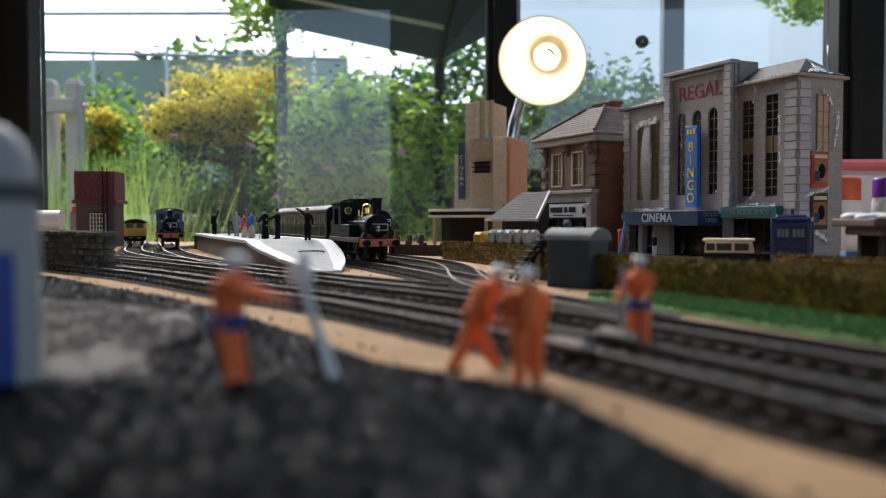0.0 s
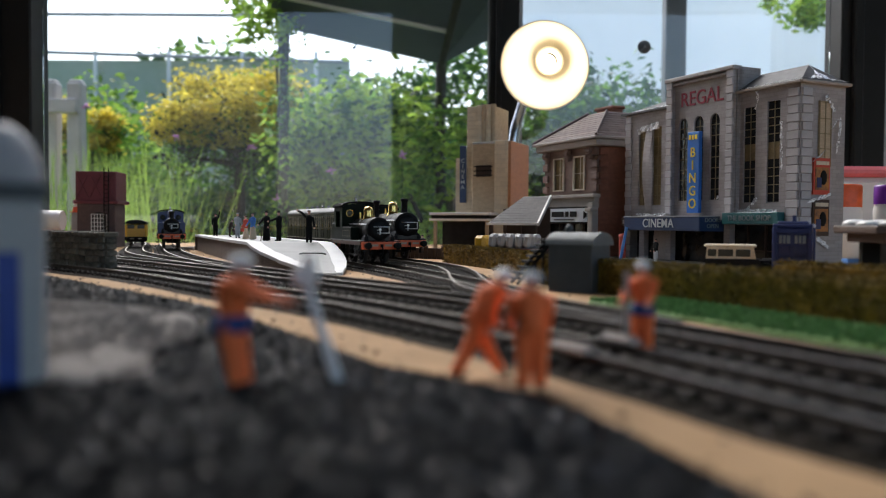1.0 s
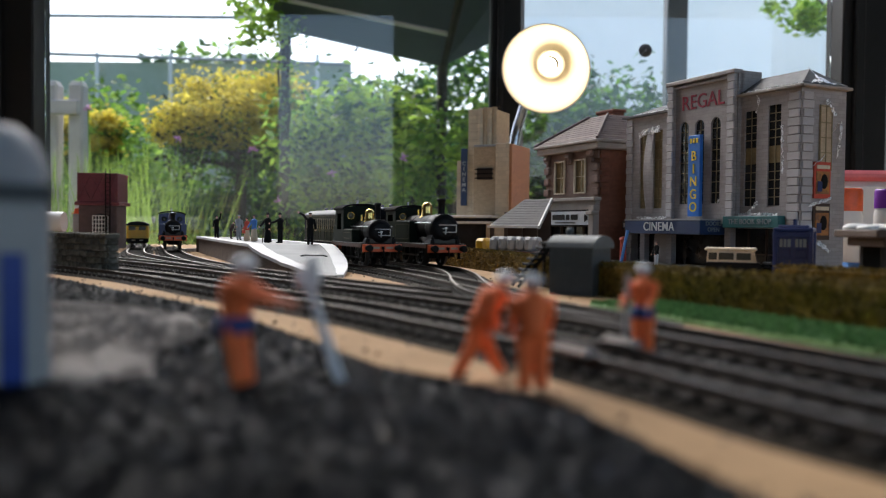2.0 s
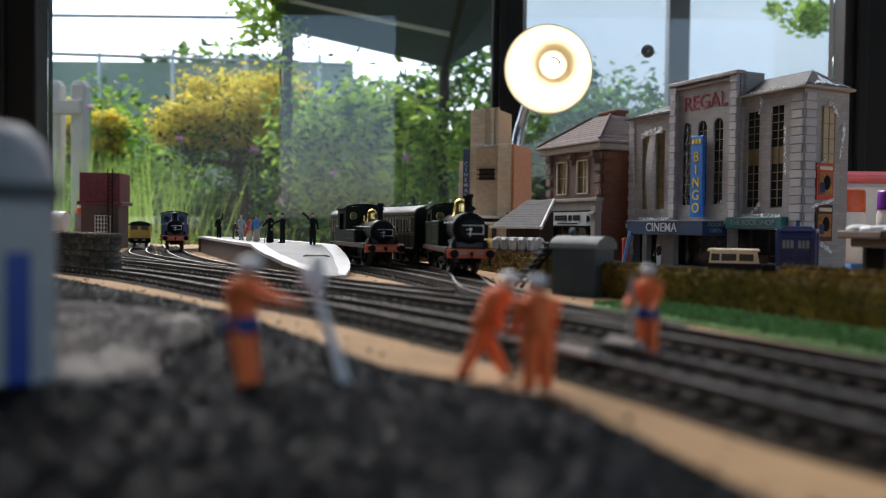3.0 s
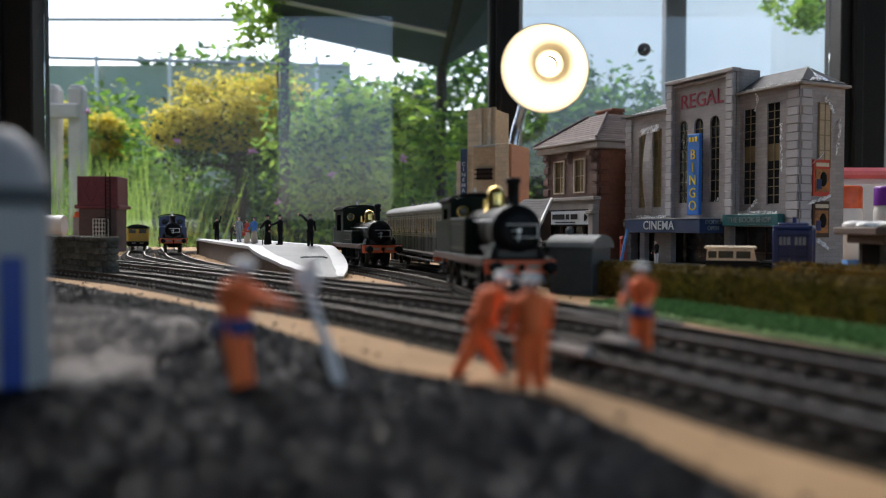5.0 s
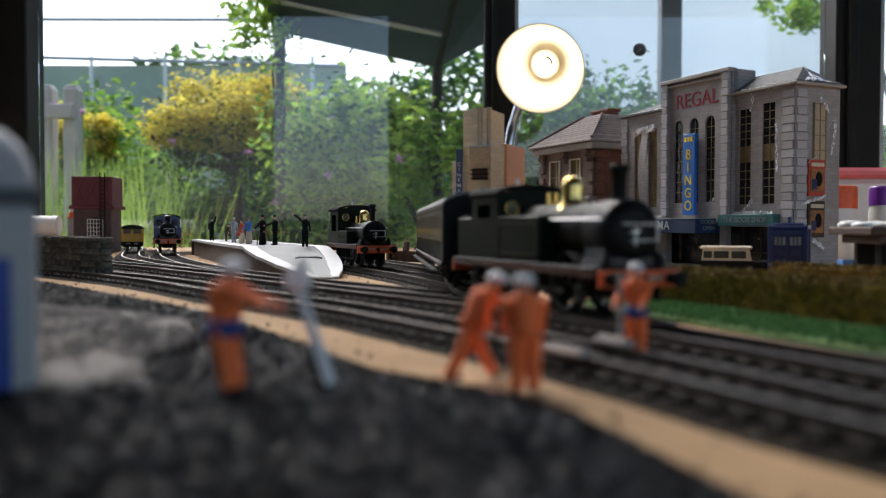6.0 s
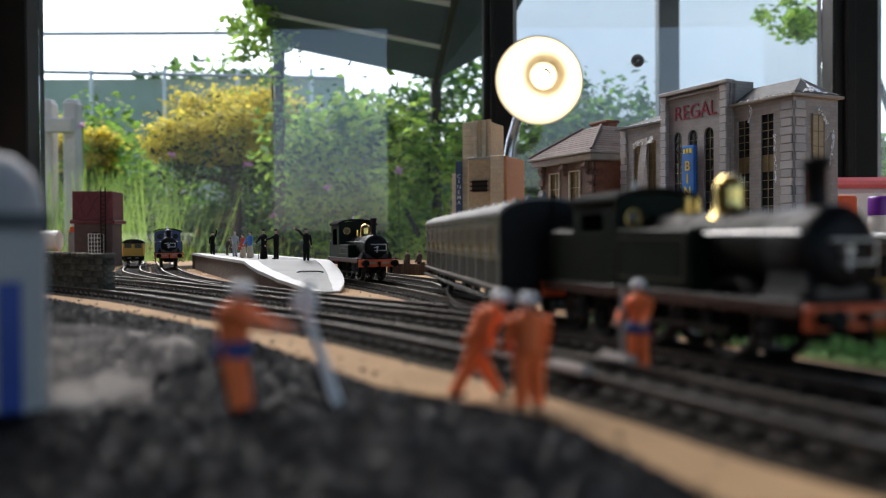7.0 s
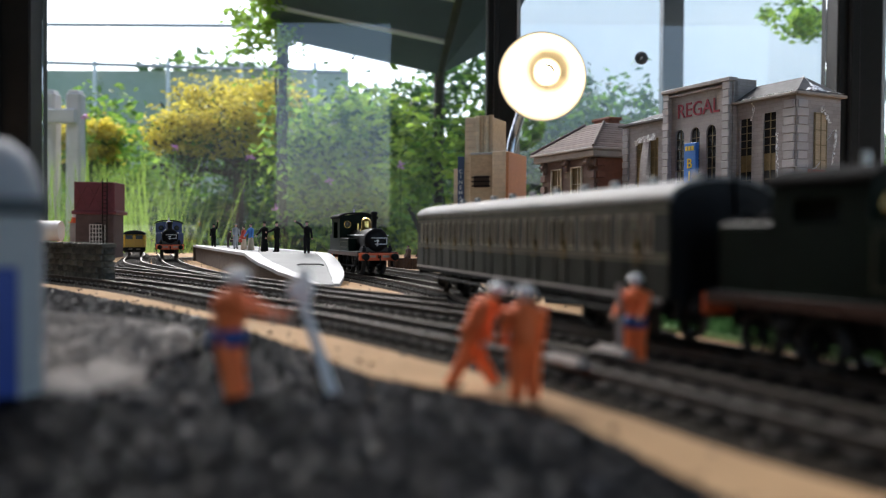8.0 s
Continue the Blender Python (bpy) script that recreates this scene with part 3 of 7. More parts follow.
# ---------------------------------------------------------------- platform
def platform():
    p = thing("platform", "grey station platform with white edging and a curved ramp end", "platform")
    left = smooth_line([(-0.312, 1.045), (-0.235, 0.85), (-0.158, 0.662), (-0.135, 0.618), (-0.111, 0.585), (-0.0855, 0.558)], 0.006)
    right = smooth_line([(-0.252, 1.045), (-0.175, 0.87), (-0.098, 0.69), (-0.080, 0.64), (-0.0705, 0.595), (-0.069, 0.555)], 0.006)
    n = 60
    l2 = np.array([left[round(i * (len(left) - 1) / n)] for i in range(n + 1)])
    r2 = np.array([right[round(i * (len(right) - 1) / n)] for i in range(n + 1)])

    def height(y):
        u = min(1, max(0, (0.668 - y) / (0.668 - 0.558)))
        return 0.0180 * (1 - u) + 0.0012

    walls, top, edge_l, edge_r = Shape(), Shape(), Shape(), Shape()
    cols = []
    for a, b in zip(l2, r2):
        h = height((a[1] + b[1]) / 2)
        w = np.linalg.norm(b - a)
        e = min(0.011, w * 0.25) / w
        cols.append([(*a, h), (*(a + (b - a) * e), h), (*(b + (a - b) * e), h), (*b, h)])
    for k, sh, up in ((0, edge_l, 0.0006), (1, top, 0.0), (2, edge_r, 0.0006)):
        vs = []
        for c in cols:
            g, h = c[k], c[k + 1]
            vs += [(g[0], g[1], g[2] + up), (h[0], h[1], h[2] + up), (h[0], h[1], h[2] - 0.0018), (g[0], g[1], g[2] - 0.0018)]
        fs = [(i * 4 + j, i * 4 + (j + 1) % 4, i * 4 + 4 + (j + 1) % 4, i * 4 + 4 + j) for i in range(n) for j in range(4)]
        sh.add(vs, fs + [(3, 2, 1, 0), (4 * n, 4 * n + 1, 4 * n + 2, 4 * n + 3)], 0)
    for A, B in zip(cols[:-1], cols[1:]):
        for k in (0, 3):
            c = 0.003 if k == 0 else -0.003
            walls.add([(A[k][0] + c, A[k][1], 0), (B[k][0] + c, B[k][1], 0), (B[k][0] + c, B[k][1], max(0.0002, B[k][2] - 0.0016)), (A[k][0] + c, A[k][1], max(0.0002, A[k][2] - 0.0016))], [(0, 1, 2, 3)], 0)
    a, b = cols[0][0], cols[0][3]
    walls.add([(a[0], a[1], 0), (b[0], b[1], 0), (b[0], b[1], b[2]), (a[0], a[1], a[2])], [(0, 1, 2, 3)], 0)
    part("surface", top, CONC, p)
    part("edging", edge_l, EDGEW, p, "white platform edging")
    part("edging", edge_r, EDGEW, p, "white platform edging")
    part("brick_side", walls, BRICKD, p, "dark brick platform side")
    s = Shape()
    s.tube([(-0.109, 0.622, 0.0118), (-0.106, 0.6215, 0.0126), (-0.092, 0.6215, 0.0126), (-0.089, 0.622, 0.0118)], 0.0006, n=6)
    part("wire_loop", s, BLACK, p, "thin dark wire staple")


platform()


# ---------------------------------------------------------------- the cinema
def arch_window(cx, w, z0, z1):
    pts = [(cx - w / 2, z0), (cx + w / 2, z0)]
    r = w / 2
    pts += [(cx + r * math.cos(a), z1 - r + r * math.sin(a)) for a in np.linspace(0, math.pi, 9)]
    return pts


def window_part(parent, pts, back, y0=0.0016, bars=5, name="window", bar_mat=None):
    """A recessed printed window with glazing bars; pts outline in the facade's plane."""
    s = Shape()
    s.prism(pts, y0, y0 + 0.0008, plane="xz")
    w = part(name, s, back, parent)
    xs, zs = [p[0] for p in pts], [p[1] for p in pts]
    x0, x1, z0, z1 = min(xs), max(xs), min(zs), max(zs)
    g = Shape()
    g.box(((x0 + x1) / 2, y0 - 0.0003, (z0 + z1) / 2), (0.0006, 0.0006, z1 - z0))
    for k in range(1, bars):
        g.box(((x0 + x1) / 2, y0 - 0.0003, z0 + (z1 - z0) * k / bars), (x1 - x0, 0.0006, 0.0006))
    part("glazing_grid", g, bar_mat or WINBAR, w, "thin buff glazing bars")
    return w


def facade_wall(x0, x1, z0, z1, holes, y=0.0, th=0.0035):
    """A wall slab in the plane y, one connected skin, with rectangular openings cut through."""
    xs = sorted({x0, x1, *(h[0] for h in holes), *(h[1] for h in holes)})
    zs = sorted({z0, z1, *(h[2] for h in holes), *(h[3] for h in holes)})
    nx, nz = len(xs), len(zs)

    def full(i, k):
        if not (0 <= i < nx - 1 and 0 <= k < nz - 1):
            return False
        cx, cz = (xs[i] + xs[i + 1]) / 2, (zs[k] + zs[k + 1]) / 2
        return not any(h[0] < cx < h[1] and h[2] < cz < h[3] for h in holes)

    vs = [(x, y, z) for z in zs for x in xs] + [(x, y + th, z) for z in zs for x in xs]
    o, fs = nx * nz, []
    for k in range(nz - 1):
        for i in range(nx - 1):
            if not full(i, k):
                continue
            a, b, c, d = k * nx + i, k * nx + i + 1, (k + 1) * nx + i + 1, (k + 1) * nx + i
            fs += [(a, b, c, d), (o + d, o + c, o + b, o + a)]
            for (p, q), open_side in (((a, b), not full(i, k - 1)), ((b, c), not full(i + 1, k)), ((c, d), not full(i, k + 1)), ((d, a), not full(i - 1, k))):
                if open_side:
                    fs.append((q, p, o + p, o + q))
    return Shape().add(vs, fs, 0)


def tape_strip(parent, pts, w, seed):
    """A crinkled strip of clear tape standing off the card."""
    rng = random.Random(seed)
    s = Shape()
    vs = []
    P = smooth_line([(p[0], p[1]) for p in pts], 0.0022)
    for i, p in enumerate(P):
        ww = w * (0.5 + rng.random() * 0.8)
        d = (P[min(i + 1, len(P) - 1)] - P[max(i - 1, 0)])
        d = d / (np.linalg.norm(d) + 1e-9)
        nx, nz = -d[1], d[0]
        for o in (-1, 0, 1):
            vs.append((p[0] + nx * o * ww / 2, -0.0012 - rng.random() * 0.0016, p[1] + nz * o * ww / 2))
    n = len(P)
    s.add(vs, [(i * 3 + k, i * 3 + k + 1, i * 3 + k + 4, i * 3 + k + 3) for i in range(n - 1) for k in (0, 1)], 0)
    return part("tape", s, FOIL, parent, "crinkled clear sticky tape")


def quoins(parent, x, z0, z1, y, w=0.010, step=0.0068, side=False):
    k, z = 0, z0
    while z + step < z1 + 0.001:
        s = Shape()
        ww = w if k % 2 else w * 0.82
        s.box((0, 0, 0), (ww, 0.0016, step - 0.0007), bev=0.0003)
        at = pose(x, y, z + step / 2)
        if side:
            at = pose(y, x, z + step / 2, 0, 0, 90)
        part("quoin", s, QUOIN, parent, at=at)
        z += step
        k += 1


def cinema():
    m = pose(0.1838, 0.862, 0, 0, 0, -65.02)
    c = thing("cinema", "grey card cinema with tall windows, corner quoins and crinkled tape", "cinema building", m)
    L = 0.2228
    # left wing
    s = facade_wall(0.0, 0.074, 0.042, 0.147, [(0.0215, 0.0345, 0.055, 0.131), (0.043, 0.056, 0.055, 0.131)])
    wl = part("wall", s, CARD, c)
    for a, b in ((0.0215, 0.0345), (0.043, 0.056)):
        window_part(wl, [(a, 0.055), (b, 0.055), (b, 0.131), (a, 0.131)], WINY, bars=8)
    # a card strip that has come loose between the two windows
    s = Shape()
    vs = []
    for k in range(13):
        u = k / 12
        z = 0.05 + 0.078 * u
        bow = 0.006 * math.sin(math.pi * u)
        for x in (0.0335, 0.0435):
            vs.append((x + 0.002 * math.sin(math.pi * u), -0.0006 - bow, z))
    s.add(vs, [(2 * k, 2 * k + 1, 2 * k + 3, 2 * k + 2) for k in range(12)], 0, True)
    part("loose_strip", s, CARD, c, "bowed loose card strip")
    # centre block, taller, stands forward
    s = facade_wall(0.072, 0.159, 0.040, 0.171, [(0.0855, 0.0975, 0.058, 0.134), (0.106, 0.118, 0.058, 0.134), (0.1265, 0.1385, 0.058, 0.134)], y=-0.004, th=0.0055)
    s.box((0.1155, 0.010, 0.156), (0.087, 0.024, 0.030))
    wc = part("wall", s, CARD, c)
    for x in (0.0915, 0.112, 0.1325):
        window_part(wc, arch_window(x, 0.012, 0.058, 0.134), WIND, y0=-0.002, bars=8)
        h = Shape()
        pts = [(x - 0.0062, 0.1345), (x - 0.0062, 0.126)] + [(x + 0.006 * math.cos(a), 0.128 + 0.006 * math.sin(a)) for a in np.linspace(math.pi, 0, 9)] + [(x + 0.0062, 0.126), (x + 0.0062, 0.1345)]
        h.prism(pts, -0.0041, -0.0022, plane="xz")
        part("window_head", h, CARD, wc)
    s = Shape()
    s.box((0.1155, -0.005, 0.1700), (0.089, 0.010, 0.0035), bev=0.0005)
    s.box((0.1155, -0.0062, 0.1655), (0.080, 0.0035, 0.002), bev=0.0004)
    for x in (0.0765, 0.1545):
        s.box((x, -0.0055, 0.108), (0.0065, 0.004, 0.128), bev=0.0005)
    part("cornice", s, CARD, c)
    quoins(c, 0.0765, 0.046, 0.168, -0.0080, w=0.0085)
    quoins(c, 0.1545, 0.046, 0.168, -0.0080, w=0.0085)
    # right wing
    s = facade_wall(0.157, L, 0.036, 0.149, [(0.163, 0.1765, 0.055, 0.135), (0.189, 0.2025, 0.054, 0.1372)])
    wr = part("wall", s, CARD, c)
    for a, b, z1 in ((0.163, 0.1765, 0.135), (0.189, 0.2025, 0.1372)):
        for z0, zz, mt in ((0.055, 0.090, WIND), (0.090, 0.104, WINY), (0.104, z1, WIND)):
            window_part(wr, [(a, z0), (b, z0), (b, zz), (a, zz)], mt, bars=1 if mt is WINY else 5)
    quoins(c, 0.2165, 0.002, 0.148, -0.0006, w=0.0125)
    quoins(c, 0.0055, 0.002, 0.145, -0.0006, w=0.010)
    # return wall at the street corner
    s = Shape()
    s.box((L - 0.0018, 0.0235, 0.0745), (0.0035, 0.047, 0.149))
    sw = part("side_wall", s, CARD, c)
    quoins(c, 0.0065, 0.002, 0.148, L + 0.0006, w=0.0125, side=True)
    g = Shape()
    g.box((L + 0.0006, 0.026, 0.109), (0.0012, 0.013, 0.052))
    w = part("window", g, CREAMD, sw)
    g = Shape()
    for z in (0.085, 0.097, 0.109, 0.121, 0.134):
        g.box((L + 0.0014, 0.026, z), (0.0006, 0.013, 0.0007))
    for y in (0.0197, 0.026, 0.0323):
        g.box((L + 0.0014, y, 0.109), (0.0006, 0.0007, 0.052))
    part("glazing_grid", g, WINBAR, w, "thin buff glazing bars")
    for z, a, b in ((0.075, FRED, LETY), (0.042, BROWN, FRED)):
        g = Shape()
        g.box((L + 0.0010, 0.0225, z), (0.0016, 0.018, 0.029))
        po = part("poster", g, a, c, "bright red and yellow film poster")
        g = Shape()
        g.box((L + 0.0021, 0.0225, z - 0.002), (0.0006, 0.0145, 0.018), 1)
        g.ball((L + 0.0024, 0.024, z - 0.001), (0.0006, 0.004, 0.006), mi=0)
        g.box((L + 0.0025, 0.019, z - 0.005), (0.0006, 0.005, 0.008), 2)
        g.box((L + 0.0025, 0.0225, z + 0.0105), (0.0006, 0.014, 0.003), 3)
        part("picture", g, [BLACKM, POSTER, BLUEP, CREAM], po)
    # ground floor: piers, dark shop fronts
    s = Shape()
    for x in (0.030, 0.070, 0.147):
        s = Shape()
        s.box((x, 0.001, 0.020), (0.007, 0.006, 0.040))
        part("pier", s, CARD, c)
    s = Shape()
    s.box((L / 2, 0.014, 0.022), (L - 0.008, 0.002, 0.044))
    part("shop_front", s, WIND, c, "dark glazed shop fronts")
    s = Shape()
    s.prism(arch_window(0.052, 0.022, 0.002, 0.036), 0.004, 0.006, plane="xz")
    part("arched_door", s, STUCCO, c, "pale arched doorway panel")
    s = Shape()
    for x in (0.16, 0.18, 0.20):
        s.box((x, 0.010, 0.018), (0.0012, 0.002, 0.034))
    s.box((0.18, 0.010, 0.014), (0.05, 0.002, 0.001))
    part("shop_bars", s, BROWN, c)
    # canopy with its lettering
    s = Shape()
    s.box((0.0875, -0.012, 0.0365), (0.106, 0.030, 0.0125), bev=0.0006)
    cn = part("canopy", s, SIGNB, c, "dark blue cinema canopy")
    s = Shape()
    s.box((0.0875, -0.012, 0.0432), (0.107, 0.031, 0.001), bev=0.0002)
    part("canopy_top", s, GREYF, cn)
    lettering("cinema_letters", "CINEMA", 0.0115, LETW, cn, pose(0.0855, -0.0273, 0.0368, 90, 0, 0), "pale CINEMA lettering", space=1.05)
    lettering("door_letters", "DOORS\nOPEN", 0.0052, LETD, cn, pose(0.1408, -0.012, 0.0372, 90, 0, 90), "pale lettering")
    # book shop fascia
    s = Shape()
    s.box((0.178, -0.004, 0.0415), (0.062, 0.008, 0.010), bev=0.0005)
    bk = part("shop_fascia", s, TEAL, c, "dark teal book shop fascia board")
    lettering("shop_letters", "THE BOOK SHOP", 0.0062, LETD, bk, pose(0.178, -0.0082, 0.0415, 90, 0, 0), "pale THE BOOK SHOP lettering")
    s = Shape()
    s.box((0.016, -0.003, 0.0385), (0.028, 0.006, 0.008), bev=0.0005)
    lf = part("shop_fascia", s, BROWN, c, "dark brown fascia board")
    s = Shape()
    for k in range(4):
        s.box((0.007 + 0.006 * k, -0.0063, 0.0385), (0.004, 0.0006, 0.004))
    part("letter_bars", s, STUCCO, lf)
    # name and blade sign
    lettering("name_letters", "REGAL", 0.0185, LETR, c, pose(0.1155, -0.0044, 0.150, 90, 0, 0), "dark red REGAL lettering")
    s = Shape()
    s.box((0.1125, -0.0085, 0.083), (0.0155, 0.004, 0.073), bev=0.0005)
    bl = part("blade_sign", s, BINGOB, c, "bright blue vertical BINGO sign")
    lettering("sign_letters", "B\nI\nN\nG\nO", 0.0125, LETY, bl, pose(0.1125, -0.0108, 0.0775, 90, 0, 0), "yellow BINGO letters", spread=0.92)
    s = Shape()
    for x in (0.1085, 0.1125, 0.1165):
        s.box((x, -0.0107, 0.1145), (0.0026, 0.0006, 0.0042))
    part("letter_bars", s, LETY, bl)
    s = Shape()
    for z in (0.05, 0.115):
        s.cyl((0.1125, -0.0075, z), (0.1125, -0.003, z), 0.0008, n=6)
    part("bracket", s, STEEL, bl)
    # roofs
    s = Shape()
    def hip(x0, x1, z, zr, y0, y1, hip_r):
        ym = (y0 + y1) / 2
        a = 0.018 if hip_r else 0.0
        s.add([(x0, y0, z), (x1, y0, z), (x1, y1, z), (x0, y1, z), (x0, ym, zr), (x1 - a, ym, zr)], [(0, 1, 5, 4), (1, 2, 5), (2, 3, 4, 5), (0, 4, 3), (0, 3, 2, 1)], 0)
    hip(0.154, L + 0.004, 0.1495, 0.166, -0.004, 0.051, True)
    rf = part("roof", s, ROOFC, c, "grey slate card hipped roof")
    s = Shape()
    s.box((0.19, -0.0025, 0.1488), (0.074, 0.006, 0.0022), bev=0.0004)
    part("eaves_board", s, STUCCO, rf)
    s = Shape()
    s.box((L + 0.0025, 0.0235, 0.1488), (0.006, 0.055, 0.0022), bev=0.0004)
    part("eaves_board", s, STUCCO, rf)
    s = Shape()
    s.add([(-0.002, -0.003, 0.1475), (0.074, -0.003, 0.1475), (0.074, 0.03, 0.160), (0.02, 0.03, 0.160)], [(0, 1, 2, 3)], 0)
    s.box((0.036, -0.002, 0.1472), (0.078, 0.005, 0.0018))
    part("roof", s, ROOFC, c, "low grey slate card roof")
    s = Shape()
    s.box((L / 2, 0.048, 0.074), (L, 0.003, 0.148))
    s.box((0.0015, 0.025, 0.074), (0.003, 0.045, 0.148))
    part("back_wall", s, CARD, c)
    # tape
    tape_strip(c, [(0.022, 0.127), (0.03, 0.130), (0.042, 0.131), (0.056, 0.132)], 0.006, 3)
    tape_strip(c, [(0.020, 0.046), (0.045, 0.045), (0.068, 0.046)], 0.003, 4)
    tape_strip(c, [(0.070, 0.050), (0.085, 0.052), (0.098, 0.058)], 0.007, 5)
    tape_strip(c, [(0.118, 0.048), (0.128, 0.055), (0.140, 0.063)], 0.003, 6)
    tape_strip(c, [(0.120, 0.046), (0.135, 0.048), (0.146, 0.050)], 0.003, 7)
    tape_strip(c, [(0.179, 0.147), (0.180, 0.139), (0.177, 0.131)], 0.003, 8)
    tape_strip(c, [(0.163, 0.047), (0.172, 0.050), (0.182, 0.060)], 0.003, 9)
    tape_strip(c, [(0.2055, 0.120), (0.2062, 0.10), (0.2065, 0.08)], 0.0022, 10)
    tape_strip(c, [(0.0735, 0.168), (0.0735, 0.16), (0.0732, 0.150)], 0.003, 11)
    tape_strip(c, [(0.076, 0.1705), (0.10, 0.1712), (0.13, 0.1715), (0.157, 0.172)], 0.0028, 12)
    tape_strip(c, [(0.157, 0.1495), (0.18, 0.150), (0.20, 0.150), (0.221, 0.1502)], 0.0032, 13)
    tape_strip(c, [(0.002, 0.1475), (0.03, 0.148), (0.072, 0.1482)], 0.003, 14)
    tape_strip(c, [(0.148, 0.047), (0.17, 0.0478), (0.205, 0.047)], 0.003, 15)
    for k, (y, z, dy, dz) in enumerate(((0.030, 0.133, 0.010, -0.006), (0.036, 0.118, 0.007, 0.004), (0.018, 0.0905, 0.012, 0.004), (0.02, 0.0575, 0.024, 0.003), (0.024, 0.022, 0.014, -0.004), (0.040, 0.108, 0.003, 0.014))):
        rng = random.Random(40 + k)
        s = Shape()
        vs = []
        for i in range(9):
            u = i / 8 - 0.5
            for o in (-1, 0, 1):
                vs.append((L + 0.0016 + rng.random() * 0.002, y + dy * u + o * 0.0012, z + dz * u * 2 + o * 0.0014 * rng.uniform(0.5, 1.5)))
        s.add(vs, [(i * 3 + q, i * 3 + q + 1, i * 3 + q + 4, i * 3 + q + 3) for i in range(8) for q in (0, 1)], 0)
        part("tape", s, FOIL, c, "crinkled clear sticky tape")
    s = Shape()
    rng = random.Random(77)
    vs = []
    for i in range(15):
        u = i / 14
        for o in range(4):
            y = -0.004 + 0.055 * u
            zr = 0.1500 + (0.0155 - 0.0155 * abs(2 * u - 1)) * (o / 3) + 0.0012
            vs.append((L + 0.003 - 0.018 * o / 3 + rng.uniform(-0.001, 0.001), y + (0.0235 - y) * (o / 3) * 0.9, zr + rng.uniform(0, 0.0014)))
    s.add(vs, [(i * 4 + q, i * 4 + q + 1, i * 4 + q + 5, i * 4 + q + 4) for i in range(14) for q in range(3)], 0)
    part("tape", s, FOIL, c, "crinkled clear film over the roof end")


cinema()


# ---------------------------------------------------------------- corner shop
def corner_shop():
    m = pose(0.1135, 0.966, 0, 0, 0, -65.0)
    b = thing("corner_shop", "two-storey brown brick card shop with a hipped tile roof", "shop building", m)
    W, D = 0.104, 0.10
    H = 0.1170
    s = facade_wall(0, W, 0.067, H, [(0.020, 0.040, 0.073, 0.108), (0.060, 0.080, 0.073, 0.108)])
    w = part("wall", s, WBRICK, b)
    for a, z in ((0.020, 0.040), (0.060, 0.080)):
        window_part(w, [(a, 0.073), (z, 0.073), (z, 0.108), (a, 0.108)], WINY, bars=2, bar_mat=CREAM)
        f = Shape()
        for x in (a, z):
            f.box((x, -0.0006, 0.0905), (0.0014, 0.002, 0.036))
        for q in (0.0728, 0.1082):
            f.box(((a + z) / 2, -0.0006, q), (0.021, 0.002, 0.0014))
        part("window_frame", f, CREAM, w, "pale window surround")
    s = Shape()
    s.box((W - 0.0015, D / 2, H / 2), (0.003, D, H))
    part("side_wall", s, RBRICK, b, "red brick side wall")
    s = Shape()
    s.box((0.0015, D / 2, H / 2), (0.003, D, H))
    s.box((W / 2, D - 0.0015, H / 2), (W, 0.003, H))
    part("back_wall", s, WBRICK, b)
    # brick quoins
    for x, lab in ((0.004, 0), (W - 0.004, 1)):
        for k in range(4):
            s = Shape()
            s.box((0, 0, 0), (0.010, 0.003, 0.0075), bev=0.0005)
            part("quoin", s, WBRICK, b, at=pose(x, -0.001, 0.074 + k * 0.0125))
            if lab:
                part("quoin", s, RBRICK, b, at=pose(W + 0.001, 0.006, 0.074 + k * 0.0125, 0, 0, 90))
    for x in (0.008, 0.052, 0.094):
        s = Shape()
        s.box((0, -0.003, 0.004), (0.007, 0.006, 0.010), bev=0.001)
        s.box((0, -0.002, -0.004), (0.005, 0.004, 0.008), bev=0.001)
        s.cyl((-0.0036, -0.005, 0.0), (0.0036, -0.005, 0.0), 0.0022, n=8)
        part("bracket", s, WBRICK, b, "moulded eaves bracket", at=pose(x, 0, 0.112))
    s = Shape()
    s.box((W / 2, D / 2, H + 0.0035), (W + 0.016, D + 0.016, 0.007), bev=0.001)
    s.box((W / 2, D / 2, H + 0.0085), (W + 0.022, D + 0.022, 0.003), bev=0.0006)
    part("cornice", s, STUCCO, b, "pale grey moulded cornice")
    # tile courses climb the hip
    z0, rows = H + 0.010, 11
    for r in range(rows):
        u = r / rows
        v = (r + 1) / rows
        x0, x1, y0, y1 = -0.010 + 0.045 * u, W + 0.010 - 0.045 * u, -0.010 + 0.045 * u, D + 0.010 - 0.045 * u
        s = Shape()
        s.box(((x0 + x1) / 2, (y0 + y1) / 2, z0 + 0.032 * u), (x1 - x0, y1 - y0, 0.0012))
        dx = 0.045 / rows
        s.add([(x0, y0, z0 + 0.032 * u), (x1, y0, z0 + 0.032 * u), (x1, y1, z0 + 0.032 * u), (x0, y1, z0 + 0.032 * u),
               (x0 + dx, y0 + dx, z0 + 0.032 * v), (x1 - dx, y0 + dx, z0 + 0.032 * v), (x1 - dx, y1 - dx, z0 + 0.032 * v), (x0 + dx, y1 - dx, z0 + 0.032 * v)],
              [(0, 1, 5, 4), (1, 2, 6, 5), (2, 3, 7, 6), (3, 0, 4, 7), (4, 5, 6, 7)], 0)
        part("tile_course", s, TILE, b)
